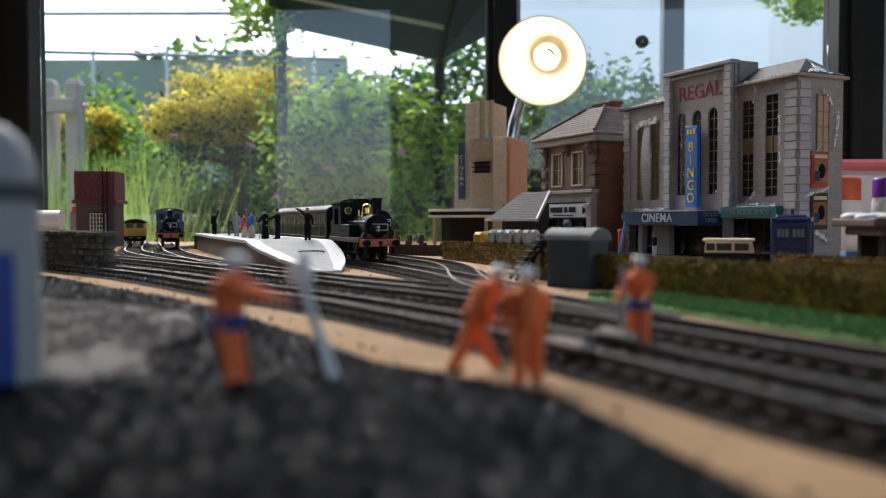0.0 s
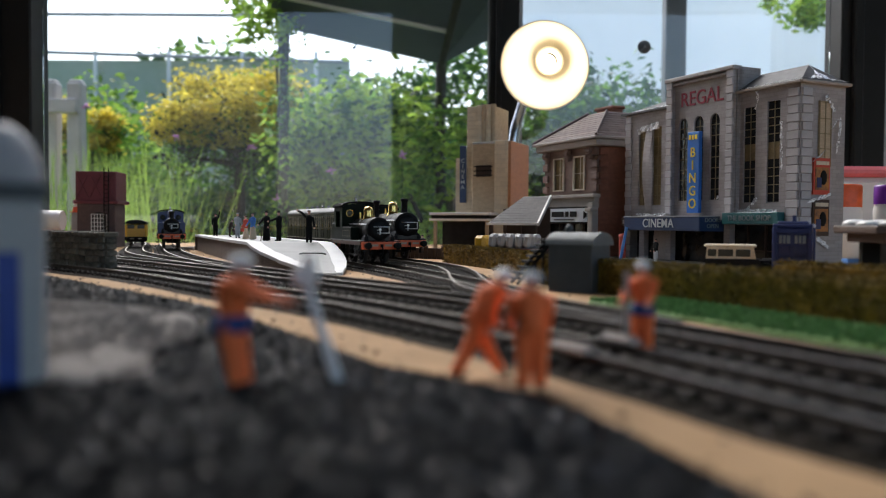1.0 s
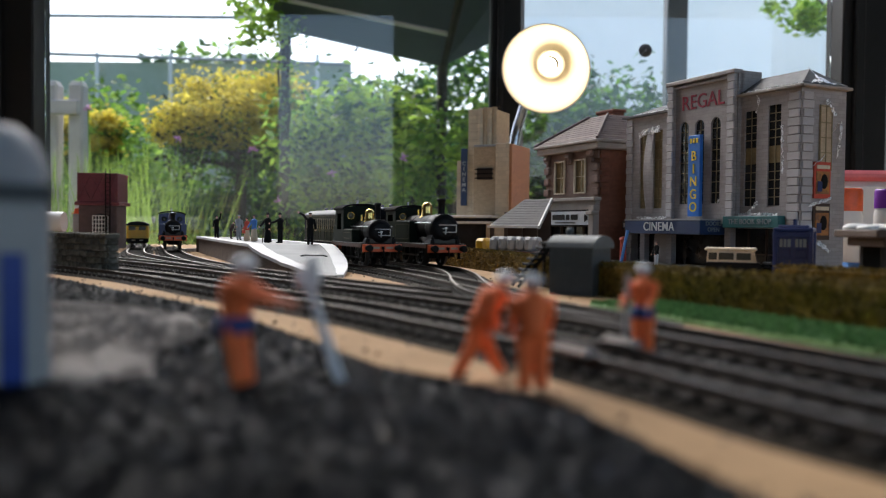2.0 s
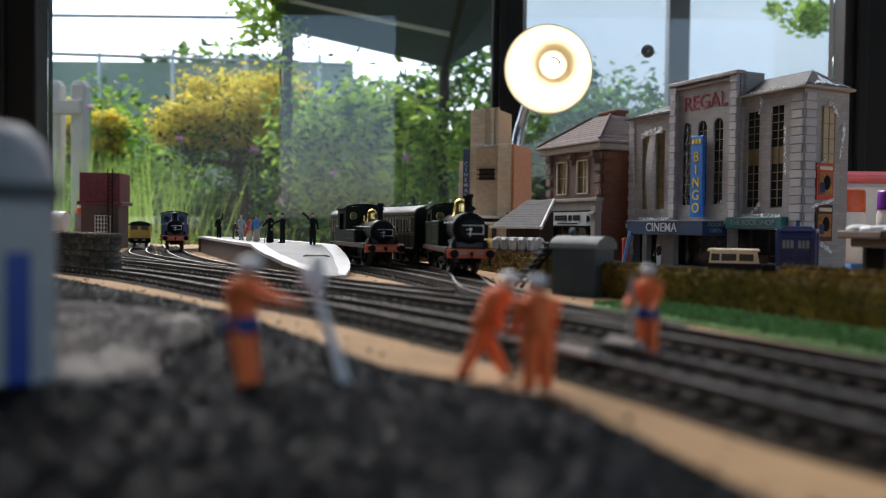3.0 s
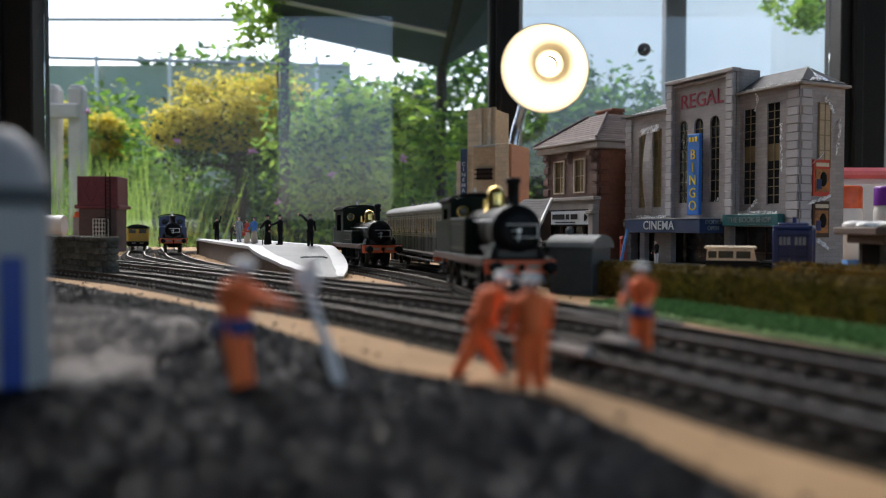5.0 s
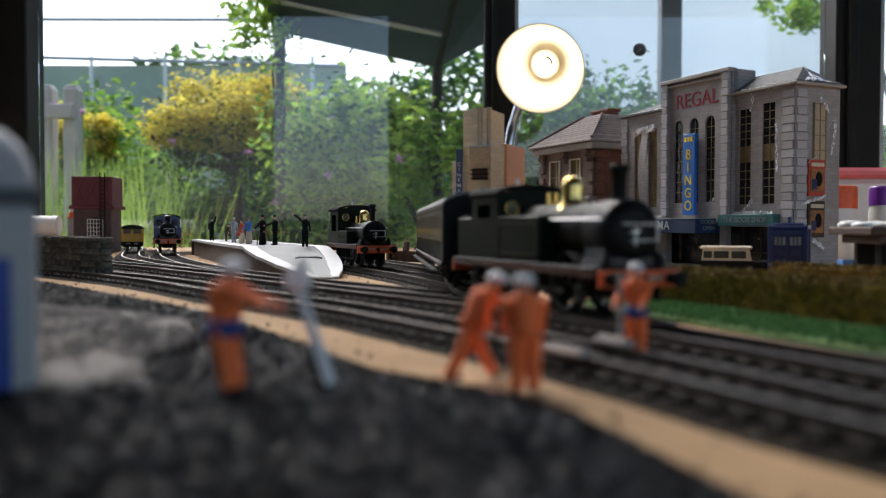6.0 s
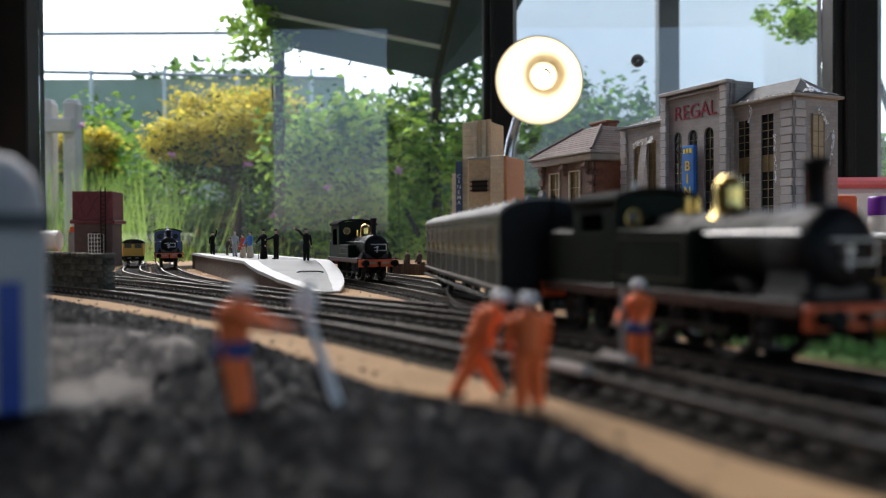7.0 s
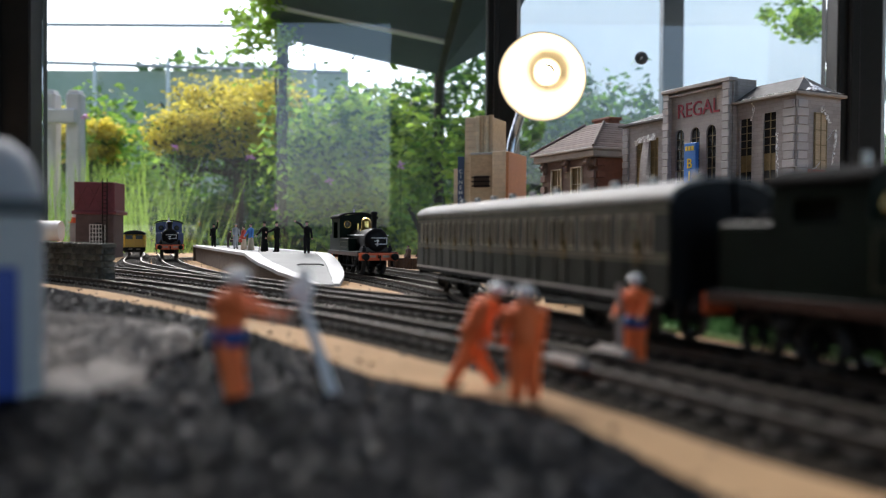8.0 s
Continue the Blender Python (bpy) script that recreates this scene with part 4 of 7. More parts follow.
    for x, y, rz in ((0.0, 0.0, 45), (W, 0.0, 135)):
        s = Shape()
        sx = 1 if x == 0 else -1
        s.cyl((x - sx * 0.010, -0.010, z0 + 0.001), (x + sx * 0.035, 0.035, z0 + 0.033), 0.0016, n=6)
        part("hip_ridge", s, TILE, b)
    s = Shape()
    s.box((W * 0.45, D * 0.55, z0 + 0.030), (0.030, 0.014, 0.016), bev=0.0006)
    s.box((W * 0.45, D * 0.55, z0 + 0.0385), (0.034, 0.018, 0.003), bev=0.0006)
    part("chimney", s, RBRICK, b, "low red brick chimney")
    # shop front
    s = Shape()
    s.box((W / 2, -0.003, 0.0655), (W + 0.006, 0.010, 0.004), bev=0.0008)
    s.box((W / 2, -0.001, 0.0585), (W, 0.006, 0.011))
    for x in (0.004, W - 0.004):
        s.box((x, -0.003, 0.030), (0.009, 0.008, 0.058), bev=0.0008)
        s.box((x, -0.005, 0.051), (0.011, 0.010, 0.004), bev=0.0008)
    part("shop_surround", s, STUCCO, b, "pale grey shop surround")
    s = Shape()
    s.box((W / 2, -0.002, 0.0455), (W - 0.016, 0.006, 0.018), bev=0.0005)
    sg = part("shop_sign", s, BLACKM, b, "framed pale shop sign with dark writing")
    s = Shape()
    s.box((W / 2, -0.0053, 0.0455), (W - 0.021, 0.0008, 0.0145))
    part("sign_board", s, LETW, sg)
    s = Shape()
    s.prism([(0.013, 0.041), (0.021, 0.041), (0.021, 0.047), (0.017, 0.0515), (0.013, 0.047)], -0.0062, -0.0058, plane="xz", mi=0)
    for k, wd in enumerate((0.024, 0.006, 0.012)):
        s.box((0.037 + (0, 0.0185, 0.031)[k], -0.006, 0.0465), (wd, 0.0006, 0.0058), 1)
    s.box((0.050, -0.006, 0.0405), (0.04, 0.0006, 0.0012), 1)
    for k in range(3):
        s.box((W - 0.016 + 0.002 * k, -0.006, 0.0455), (0.0012, 0.0006, 0.008 - 0.002 * k), 1)
    part("letter_bars", s, [GREENP, BLACKM], sg)
    s = Shape()
    s.box((W / 2, 0.006, 0.018), (W - 0.012, 0.003, 0.036))
    part("shop_window", s, WIND, b)
    s = Shape()
    for x in (0.03, 0.052, 0.074):
        s.box((x, 0.003, 0.018), (0.0018, 0.003, 0.036))
    part("window_bars", s, BROWN, b)


corner_shop()


# ---------------------------------------------------------------- cream cinema
def cream_building():
    m = pose(0.0118, 1.20, 0, 0, 0, -24.0)
    b = thing("picture_house", "cream card picture house with a stepped fluted tower", "cinema building", m)
    s = Shape()
    s.box((0.010, 0.030, 0.0645), (0.020, 0.050, 0.129), bev=0.0005)
    part("wing", s, CREAM, b, "low cream wing")
    s = Shape()
    s.box((0.0405, 0.026, 0.0995), (0.043, 0.052, 0.199), bev=0.0005)
    tw = part("tower", s, CREAMD, b, "stepped cream tower")
    s = Shape()
    s.box((0.028, -0.0012, 0.1000), (0.016, 0.0024, 0.200), bev=0.0004)
    part("tower_face", s, CREAM, tw)
    for k in range(4):
        s = Shape()
        s.cyl((0.0385 + 0.0068 * k, -0.0005, 0.002), (0.0385 + 0.0068 * k, -0.0005, 0.2015 + 0.0006 * (k % 2)), 0.0037, n=14)
        part("flute", s, CREAM if k % 2 == 0 else CREAMD, tw)
    for k in range(17):
        s = Shape()
        s.box((0.028, -0.0026, 0.012 + k * 0.0112), (0.0162, 0.0006, 0.0005))
        part("joint_line", s, CREAMD, tw)
    s = Shape()
    s.box((0.054, -0.008, 0.0725), (0.034, 0.030, 0.145), bev=0.0005)
    part("wing", s, CREAMD, b, "buff brick front wing")
    s = Shape()
    s.box((0.0555, -0.008, 0.1465), (0.036, 0.033, 0.003), bev=0.0005)
    part("coping", s, GREYF, b)
    s = Shape()
    s.box((0.0800, -0.009, 0.0745), (0.019, 0.034, 0.149), bev=0.0005)
    part("pier", s, CREAM, b, "cream corner pier")
    s = Shape()
    s.box((0.0915, 0.014, 0.0740), (0.004, 0.076, 0.148), bev=0.0004)
    part("side_wall", s, ORBR, b, "orange brick side wall")
    s = Shape()
    s.box((0.054, -0.0240, 0.108), (0.022, 0.0024, 0.016), bev=0.0005)
    v = part("vent_window", s, BROWN, b, "dark window with louvres")
    for k in range(3):
        g = Shape()
        g.box((0.054, -0.0262, 0.102 + k * 0.006), (0.026, 0.004, 0.0014))
        part("louvre", g, BLACKM, v)
    s = Shape()
    s.box((0.016, -0.006, 0.105), (0.009, 0.006, 0.080), bev=0.0005, rz=18)
    sg = part("blade_sign", s, SIGNB, b, "dark blue vertical cinema sign")
    lettering("sign_letters", "C\nI\nN\nE\nM\nA", 0.0078, LETW, sg, pose(0.0170, -0.0095, 0.105, 90, 0, 18), "pale CINEMA lettering", spread=0.95)
    s = Shape()
    s.box((0.032, -0.034, 0.0490), (0.090, 0.044, 0.0035), bev=0.0005, mi=1)
    s.box((0.032, -0.034, 0.0450), (0.086, 0.040, 0.0050), bev=0.0005)
    s.box((0.032, -0.034, 0.0410), (0.090, 0.044, 0.0030), bev=0.0005, mi=1)
    part("canopy", s, [BLACKM, WHITE], b, "flat canopy with white edges")
    s = Shape()
    s.box((0.030, -0.026, 0.0195), (0.070, 0.006, 0.039))
    part("entrance", s, WIND, b, "dark glazed entrance")
    for x in (-0.006, 0.070):
        s = Shape()
        s.box((x, -0.050, 0.0195), (0.004, 0.004, 0.039))
        part("canopy_post", s, CREAMD, b)


cream_building()


# ---------------------------------------------------------------- shelter beside the shop
def shelter():
    m = pose(0.0485, 0.90, 0, 0, 0, -25)
    b = thing("lean_to_shed", "open lean-to shed with a ribbed grey roof", "shed", m)
    s = Shape()
    n = 11
    for k in range(n):
        u = k / n
        y, z = 0.0 + 0.042 * u, 0.036 + 0.030 * u
        x0, x1 = -0.004 + 0.026 * u, 0.052
        s = Shape()
        s.add([(x0, y, z + 0.0003), (x1, y, z + 0.0003), (x1, y + 0.042 / n, z + 0.030 / n), (x0 + 0.026 / n, y + 0.042 / n, z + 0.030 / n),
               (x0, y, z - 0.001), (x1, y, z - 0.001), (x1, y + 0.042 / n, z + 0.030 / n - 0.0015), (x0 + 0.026 / n, y + 0.042 / n, z + 0.030 / n - 0.0015)],
              [(0, 1, 2, 3), (0, 4, 5, 1), (1, 5, 6, 2), (0, 3, 7, 4), (4, 7, 6, 5)], 0)
        part("roof_slat", s, SHEDR, b)
    s = Shape()
    s.box((0.053, 0.021, 0.0505), (0.002, 0.053, 0.004), rx=35.5)
    s.box((0.024, -0.001, 0.0355), (0.057, 0.002, 0.0025))
    part("bargeboard", s, WHITE, b, "white bargeboard")
    for x in (0.0, 0.016, 0.033, 0.050):
        s = Shape()
        s.box((x, 0.002, 0.0172), (0.0022, 0.0022, 0.0344))
        part("post", s, BROWN, b)
    s = Shape()
    s.box((0.026, 0.040, 0.026), (0.054, 0.002, 0.052))
    part("back_wall", s, BROWN, b)
    for k in range(14):
        s = Shape()
        s.box((0.002 + 0.0037 * k, 0.004, 0.011), (0.0024, 0.0012, 0.022))
        part("picket", s, BROWN, b)


shelter()


# ---------------------------------------------------------------- lamp hut
def hut():
    m = pose(0.0545, 0.437, 0, 0, 0, -35)
    h = thing("lamp_hut", "weathered grey corrugated hut with a rounded roof and ventilator", "hut", m)
    W, D, H = 0.0245, 0.022, 0.0250
    s = Shape()
    s.box((W / 2, D / 2, H / 2), (W, D, H))
    part("body", s, HUTG, h)
    s = Shape()
    for k in range(22):
        x = 0.0008 + k * (W - 0.0016) / 21
        s.cyl((x, -0.0001, 0.0005), (x, -0.0001, H), 0.00045, n=6)
    for k in range(18):
        y = 0.0008 + k * (D - 0.0016) / 17
        s.cyl((-0.0001, y, 0.0005), (-0.0001, y, H), 0.00045, n=6)
    part("corrugation", s, HUTG, h)
    s = Shape()
    pts = [(-0.002, H - 0.0006)] + [(D / 2 - (D / 2 + 0.0016) * math.cos(a), H + 0.0062 * math.sin(a)) for a in np.linspace(0, math.pi, 15)] + [(D + 0.002, H - 0.0006)]
    s.prism(pts, -0.0015, W + 0.0015, plane="yz", smooth=True)
    part("roof", s, HUTR, h, "lighter grey arched roof")
    s = Shape()
    s.cyl((0.006, D / 2, H + 0.004), (0.006, D / 2, H + 0.0080), 0.0013, n=12)
    s.lathe([(0.0, 0.0030), (0.0010, 0.0028), (0.0020, 0.0014), (0.0022, 0.0), (0.0, 0.0)], (0.006, D / 2, H + 0.0074), n=12)
    part("ventilator", s, HUTG, h, "round roof ventilator")
    s = Shape()
    s.box((-0.0009, D / 2, 0.0105), (0.0012, 0.011, 0.021), bev=0.0002)
    part("door", s, BLACKM, h, "dark door")


def outside_stairs():
    st = thing("outside_stairs", "small black flight of wooden stairs beside the hut", "stairs", pose(0.0585, 0.480, 0, 0, 0, 12))
    for k in range(8):
        b2 = Shape()
        b2.box((-0.0026 * k, 0, 0.0262 - 0.0031 * k), (0.0060, 0.013, 0.0014), bev=0.0002)
        part("step", b2, BLACKM, st)
    for y in (-0.006, 0.006):
        b2 = Shape()
        b2.cyl((0.002, y, 0.0262), (-0.0195, y, 0.0012), 0.0010, n=6)
        part("stringer", b2, BLACKM, st)
        for x, z in ((0.0, 0.0255), (-0.009, 0.0150)):
            b2 = Shape()
            b2.box((x, y, z / 2), (0.0014, 0.0014, z))
            part("prop", b2, BLACKM, st)


outside_stairs()
hut()


# ---------------------------------------------------------------- hedges, grass, street
def flock(name, centres, size, mats, label, category, seed):
    t = thing(name, label, category)
    return t, leaves("foliage", centres, size, mats, t, seed=seed, flat=1.0)


def hedge(ctrl, w, h, seed, n, label):
    t = thing("hedge", label, "hedge", group="trimmed hedges")
    pts = smooth_line(ctrl, 0.002)
    d = np.gradient(pts, axis=0)
    d /= np.linalg.norm(d, axis=1)[:, None]
    nrm = np.stack([-d[:, 1], d[:, 0]], 1)
    core = Shape()
    vs = []
    for p, q in zip(pts, nrm):
        for o, z in ((-w * 0.46, 0.0), (-w * 0.46, h * 0.92), (w * 0.46, h * 0.92), (w * 0.46, 0.0)):
            vs.append((*(p + q * o), z))
    m = len(pts)
    core.add(vs, [(a * 4 + k, a * 4 + k + 1, a * 4 + k + 5, a * 4 + k + 4) for a in range(m - 1) for k in range(3)] + [(0, 1, 2, 3), (4 * m - 4, 4 * m - 1, 4 * m - 2, 4 * m - 3)], 0)
    part("core", core, HEDGE, t)
    rng = np.random.default_rng(seed)
    i = rng.integers(0, m, n)
    side = rng.integers(0, 4, n)
    o = np.where(side == 0, -w / 2, np.where(side == 1, w / 2, rng.uniform(-w / 2, w / 2, n)))
    z = np.where(side < 2, rng.uniform(0, h, n), h)
    c = np.concatenate([pts[i] + nrm[i] * o[:, None], z[:, None]], 1) + rng.normal(0, 0.0005, (n, 3))
    c[:, 2] = np.maximum(c[:, 2], 0.0004)
    leaves("foliage", c, 0.0011, HEDGE, t, seed=seed, flat=1.0)
    return t


hedge([(0.060, 0.50), (0.0985, 0.402), (0.127, 0.344), (0.146, 0.295), (0.162, 0.25), (0.18, 0.19)], 0.016, 0.0165, 5, 16000, "long trimmed hedge of golden brown flock beside the line")
hedge([(0.175, 0.43), (0.20, 0.385), (0.225, 0.34)], 0.014, 0.0165, 6, 4000, "short trimmed hedge of golden brown flock behind the long one")
hedge([(0.004, 0.765), (0.030, 0.69), (0.047, 0.63), (0.058, 0.58)], 0.013, 0.0155, 7, 7000, "trimmed golden flock hedge beside the road")


def strip(name, ctrl, w, z, material, label, category, kind="structure"):
    pts = smooth_line(ctrl, 0.005)
    d = np.gradient(pts, axis=0)
    d /= np.linalg.norm(d, axis=1)[:, None]
    nrm = np.stack([-d[:, 1], d[:, 0]], 1)
    s = Shape()
    vs = []
    for i, (p, q) in enumerate(zip(pts, nrm)):
        a, b = w / 2 * (1 + 0.12 * noise.noise(Vector((i * 0.3, 1, 0)))), w / 2 * (1 + 0.12 * noise.noise(Vector((i * 0.3, 5, 0))))
        vs += [(*(p - q * a), 0), (*(p - q * a), z), (*(p + q * b), z), (*(p + q * b), 0)]
    s.add(vs, [(i * 4 + k, i * 4 + k + 1, i * 4 + k + 5, i * 4 + k + 4) for i in range(len(pts) - 1) for k in range(3)], 0)
    return solid(name, s, material, label, category, kind=kind), pts, nrm


VERGE = [(0.083, 0.372), (0.090, 0.352), (0.1085, 0.306), (0.1245, 0.265), (0.1415, 0.223), (0.157, 0.178)]
_, vp, vn = strip("verge", VERGE, 0.041, 0.0016, GRASS, "strip of bright green flock grass beside the track", "grass verge")
grass = thing("grass", "bright green flock grass tufts on the verge", "grass", kind="stuff")
rg = np.random.default_rng(9)
gi = rg.integers(0, len(vp), 7000)
gc = np.concatenate([vp[gi] + vn[gi] * rg.uniform(-0.020, 0.020, (7000, 1)), np.full((7000, 1), 0.0022)], 1)
tufts = leaves("tufts", gc, 0.0013, GRASS, grass, seed=3, flat=2.0)
tufts["kind"] = "stuff"
strip("pavement", [(0.105, 1.02), (0.16, 0.885), (0.255, 0.68), (0.30, 0.58)], 0.030, 0.0022, GREYL, "pale grey street pavement", "pavement")
strip("road", [(0.04, 1.02), (0.10, 0.86), (0.20, 0.64), (0.27, 0.48)], 0.075, 0.0010, BALLAST, "dark grey model street", "road")


# ---------------------------------------------------------------- locomotives
RAIL_Z = 0.0053


def wheel_mesh(r, spokes, rim_mat):
    s = Shape()
    s.lathe([(r * 0.80, -0.0012), (r * 1.10, -0.0012), (r * 1.08, -0.0006), (r, -0.0004), (r, 0.0014), (r * 0.80, 0.0014), (r * 0.80, -0.0012)], way=(0, 1, 0), n=24, mi=0)
    s.lathe([(0.0, 0.0018), (r * 0.22, 0.0018), (r * 0.22, -0.0012), (0.0, -0.0012)], way=(0, 1, 0), n=12, mi=1)
    for k in range(spokes):
        a = 2 * math.pi * k / spokes
        s.cyl((r * 0.15 * math.cos(a), 0.0, r * 0.15 * math.sin(a)), (r * 0.85 * math.cos(a), 0.0, r * 0.85 * math.sin(a)), 0.00055, n=5, mi=1)
    s.box((r * 0.45, 0.0016, 0), (r * 0.3, 0.001, r * 0.2), 1)
    return s.mesh("wheel", [WHEELM, rim_mat])


def buffers(parent, x, sgn, z=0.0135, red=None):
    s = Shape()
    s.box((x, 0, z), (0.0018, 0.030, 0.0056), bev=0.0003)
    bb = part("buffer_beam", s, red or REDP, parent, "red buffer beam")
    for y in (-0.0112, 0.0112):
        s = Shape()
        s.lathe([(0.0, 0), (0.0021, 0), (0.0019, 0.003), (0.0012, 0.0032), (0.0012, 0.0052), (0.0027, 0.0054), (0.0027, 0.0062), (0.0019, 0.0067), (0.0, 0.0068)], (x, y, z), (sgn, 0, 0), n=14)
        part("buffer", s, BLACKM, bb, "black buffer")
    s = Shape()
    s.box((x + sgn * 0.002, 0, z), (0.004, 0.0014, 0.0024))
    s.tube([(x + sgn * 0.003, 0, z), (x + sgn * 0.0045, 0, z - 0.003), (x + sgn * 0.004, 0, z - 0.007)], 0.0006, n=5)
    part("coupling", s, BLACKM, bb, "black coupling hook")
    s = Shape()
    for k in (-0.005, 0.0055):
        s.box((x + sgn * 0.0011, k, z + 0.0002), (0.0006, 0.0052, 0.0015))
    part("number_bars", s, BEADW, bb)
    return bb


def locomotive(name, label, m, paint, L, boiler, tanks, cab, bunker, axles, wr, zc, rb, chim_h, dome_x, chim_x, cab_h, dome_paint=None, boiler_paint=None, chim_r=0.0025, dome_r=0.0040, dome_h=0.0100):
    """A tank engine, front towards +x, resting on its wheels at z = 0."""
    e = thing(name, label, "locomotive", m)
    xb, xf = -L / 2, L / 2
    zp = 0.0165
    s = Shape()
    s.box((0, 0, zp), (L - 0.003, 0.031, 0.0012), bev=0.0003)
    part("running_plate", s, BLACK, e)
    for y in (-0.0152, 0.0152):
        s = Shape()
        s.box((0, y, zp - 0.0014), (L - 0.003, 0.0008, 0.0026))
        part("valance", s, VALANCE, e, "red-brown valance below the running plate")
    s = Shape()
    for y in (-0.0062, 0.0062):
        s.box((0, y, 0.0118), (L - 0.004, 0.0012, 0.0085))
    s.box((0.0, 0, 0.0095), (L * 0.55, 0.010, 0.008))
    part("frame", s, BLACKM, e)
    buffers(e, xf, 1)
    buffers(e, xb, -1)
    # boiler and smokebox
    s = Shape()
    s.cyl((boiler[0], 0, zc), (boiler[1], 0, zc), rb, n=28)
    bo = part("boiler", s, boiler_paint or paint, e)
    for x in np.linspace(boiler[0] + 0.003, boiler[1] - 0.001, 4):
        g = Shape()
        g.lathe([(rb, -0.0006), (rb + 0.0003, -0.0005), (rb + 0.0003, 0.0005), (rb, 0.0006)], (x, 0, zc), (1, 0, 0), n=28)
        part("boiler_band", g, BLACK, bo)
    s = Shape()
    xs = boiler[1]
    R = rb + 0.0006
    s.lathe([(0, 0), (R, 0), (R, 0.0128), (R - 0.0003, 0.0134), (R * 0.92, 0.0136), (R * 0.88, 0.0138), (R * 0.86, 0.0144), (R * 0.5, 0.0151), (0, 0.0153)], (xs, 0, zc), (1, 0, 0), n=36)
    s.prism([(-R * 1.12, zp), (R * 1.12, zp), (R * 0.98, zp + 0.003), (R * 0.86, zc - R * 0.45), (-R * 0.86, zc - R * 0.45), (-R * 0.98, zp + 0.003)], xs + 0.0006, xs + 0.0128, plane="yz")
    sm = part("smokebox", s, BLACK, e, "black smokebox")
    s = Shape()
    s.box((xs + 0.0135, 0, zp + 0.0022), (0.0010, R * 2.0, 0.0032), bev=0.0003)
    part("smokebox_step", s, DSTEEL, sm, "worn grey step below the smokebox door")
    s = Shape()
    xd = xs + 0.0150
    up, dn = zc + R * 0.22, zc - R * 0.27
    s.tube([(xd, -R * 0.48, up), (xd + 0.0009, -R * 0.46, up), (xd + 0.0009, R * 0.76, up), (xd + 0.0009, R * 0.76, dn), (xd + 0.0009, -R * 0.16, dn), (xd, -R * 0.18, dn)], 0.00038, n=6)
    s.cyl((xd - 0.001, 0, zc), (xd + 0.0016, 0, zc), 0.0009, n=8)
    s.tube([(xd + 0.001, 0, zc), (xd + 0.0012, -0.0004, zc - R * 0.42)], 0.00042, n=5)
    s.tube([(xd + 0.001, 0, zc), (xd + 0.0012, -R * 0.28, zc - 0.0004)], 0.00035, n=5)
    part("door_handle", s, STEEL, sm, "bright handrail and door dart")
    for y in (-0.010, 0.010):
        g = Shape()
        g.box((xf - 0.004, y, zp + 0.0022), (0.003, 0.003, 0.0032), bev=0.0004)
        g.cyl((xf - 0.004, y, zp + 0.0036), (xf - 0.004, y, zp + 0.0052), 0.0009, n=8)
        part("lamp", g, BLACK, e, "small head lamp")
    # chimney, dome, valves
    s = Shape()
    zt = zc + rb
    k = chim_r
    s.lathe([(k * 1.75, -0.0022), (k * 1.35, -0.0006), (k * 1.05, 0.001), (k, 0.003), (k * 1.04, chim_h - 0.0026), (k * 1.30, chim_h - 0.0021), (k * 1.36, chim_h - 0.0010), (k * 1.2, chim_h), (k * 0.85, chim_h), (k * 0.8, chim_h - 0.004), (0, chim_h - 0.004)], (chim_x, 0, zt), n=20)
    part("chimney", s, BLACK, e, "black chimney")
    s = Shape()
    k, q = dome_r, dome_h
    s.lathe([(k * 1.6, -0.0026), (k * 1.3, -0.0010), (k * 1.08, 0.0006), (k * 0.97, 0.0020), (k, q * 0.52), (k * 0.98, q * 0.66), (k * 0.86, q * 0.81), (k * 0.62, q * 0.93), (k * 0.3, q * 0.99), (0.0, q)], (dome_x, 0, zt - 0.0002), n=24)
    part("dome", s, dome_paint or BRASS, e, "polished brass dome" if dome_paint is None else "")
    s = Shape()
    for y in (-0.0016, 0.0016):
        s.cyl((dome_x - 0.016, y, zt - 0.0015), (dome_x - 0.016, y, zt + 0.0045), 0.0012, 0.0008, n=8)
    part("safety_valve", s, BRASS, e, "brass safety valves")
    # side tanks
    for sg in (-1, 1):
        s = Shape()
        s.box(((tanks[0] + tanks[1]) / 2, sg * 0.0115, zp + 0.0006 + (tanks[2] - zp) / 2), (tanks[1] - tanks[0], 0.0068, tanks[2] - zp), bev=0.0007)
        tk = part("side_tank", s, paint, e)
        g = Shape()
        x0, x1, z0, z1 = tanks[0] + 0.003, tanks[1] - 0.003, zp + 0.0035, tanks[2] - 0.0022
        y = sg * 0.01498
        for a, b in (((x0, z0), (x1, z0)), ((x0, z1), (x1, z1)), ((x0, z0), (x0, z1)), ((x1, z0), (x1, z1))):
            g.box(((a[0] + b[0]) / 2, y, (a[1] + b[1]) / 2), (abs(b[0] - a[0]) + 0.0004, 0.0003, abs(b[1] - a[1]) + 0.0004))
        part("lining", g, LINING, tk, "fine dull lining")
        s = Shape()
        s.tube([(boiler[0] + 0.004, sg * (rb + 0.001), zc + 0.004), (xs + 0.012, sg * (rb + 0.001), zc + 0.004)], 0.0004, n=6)
        part("handrail", s, STEEL, e, "steel boiler handrail")
    # cab
    c0, c1 = cab
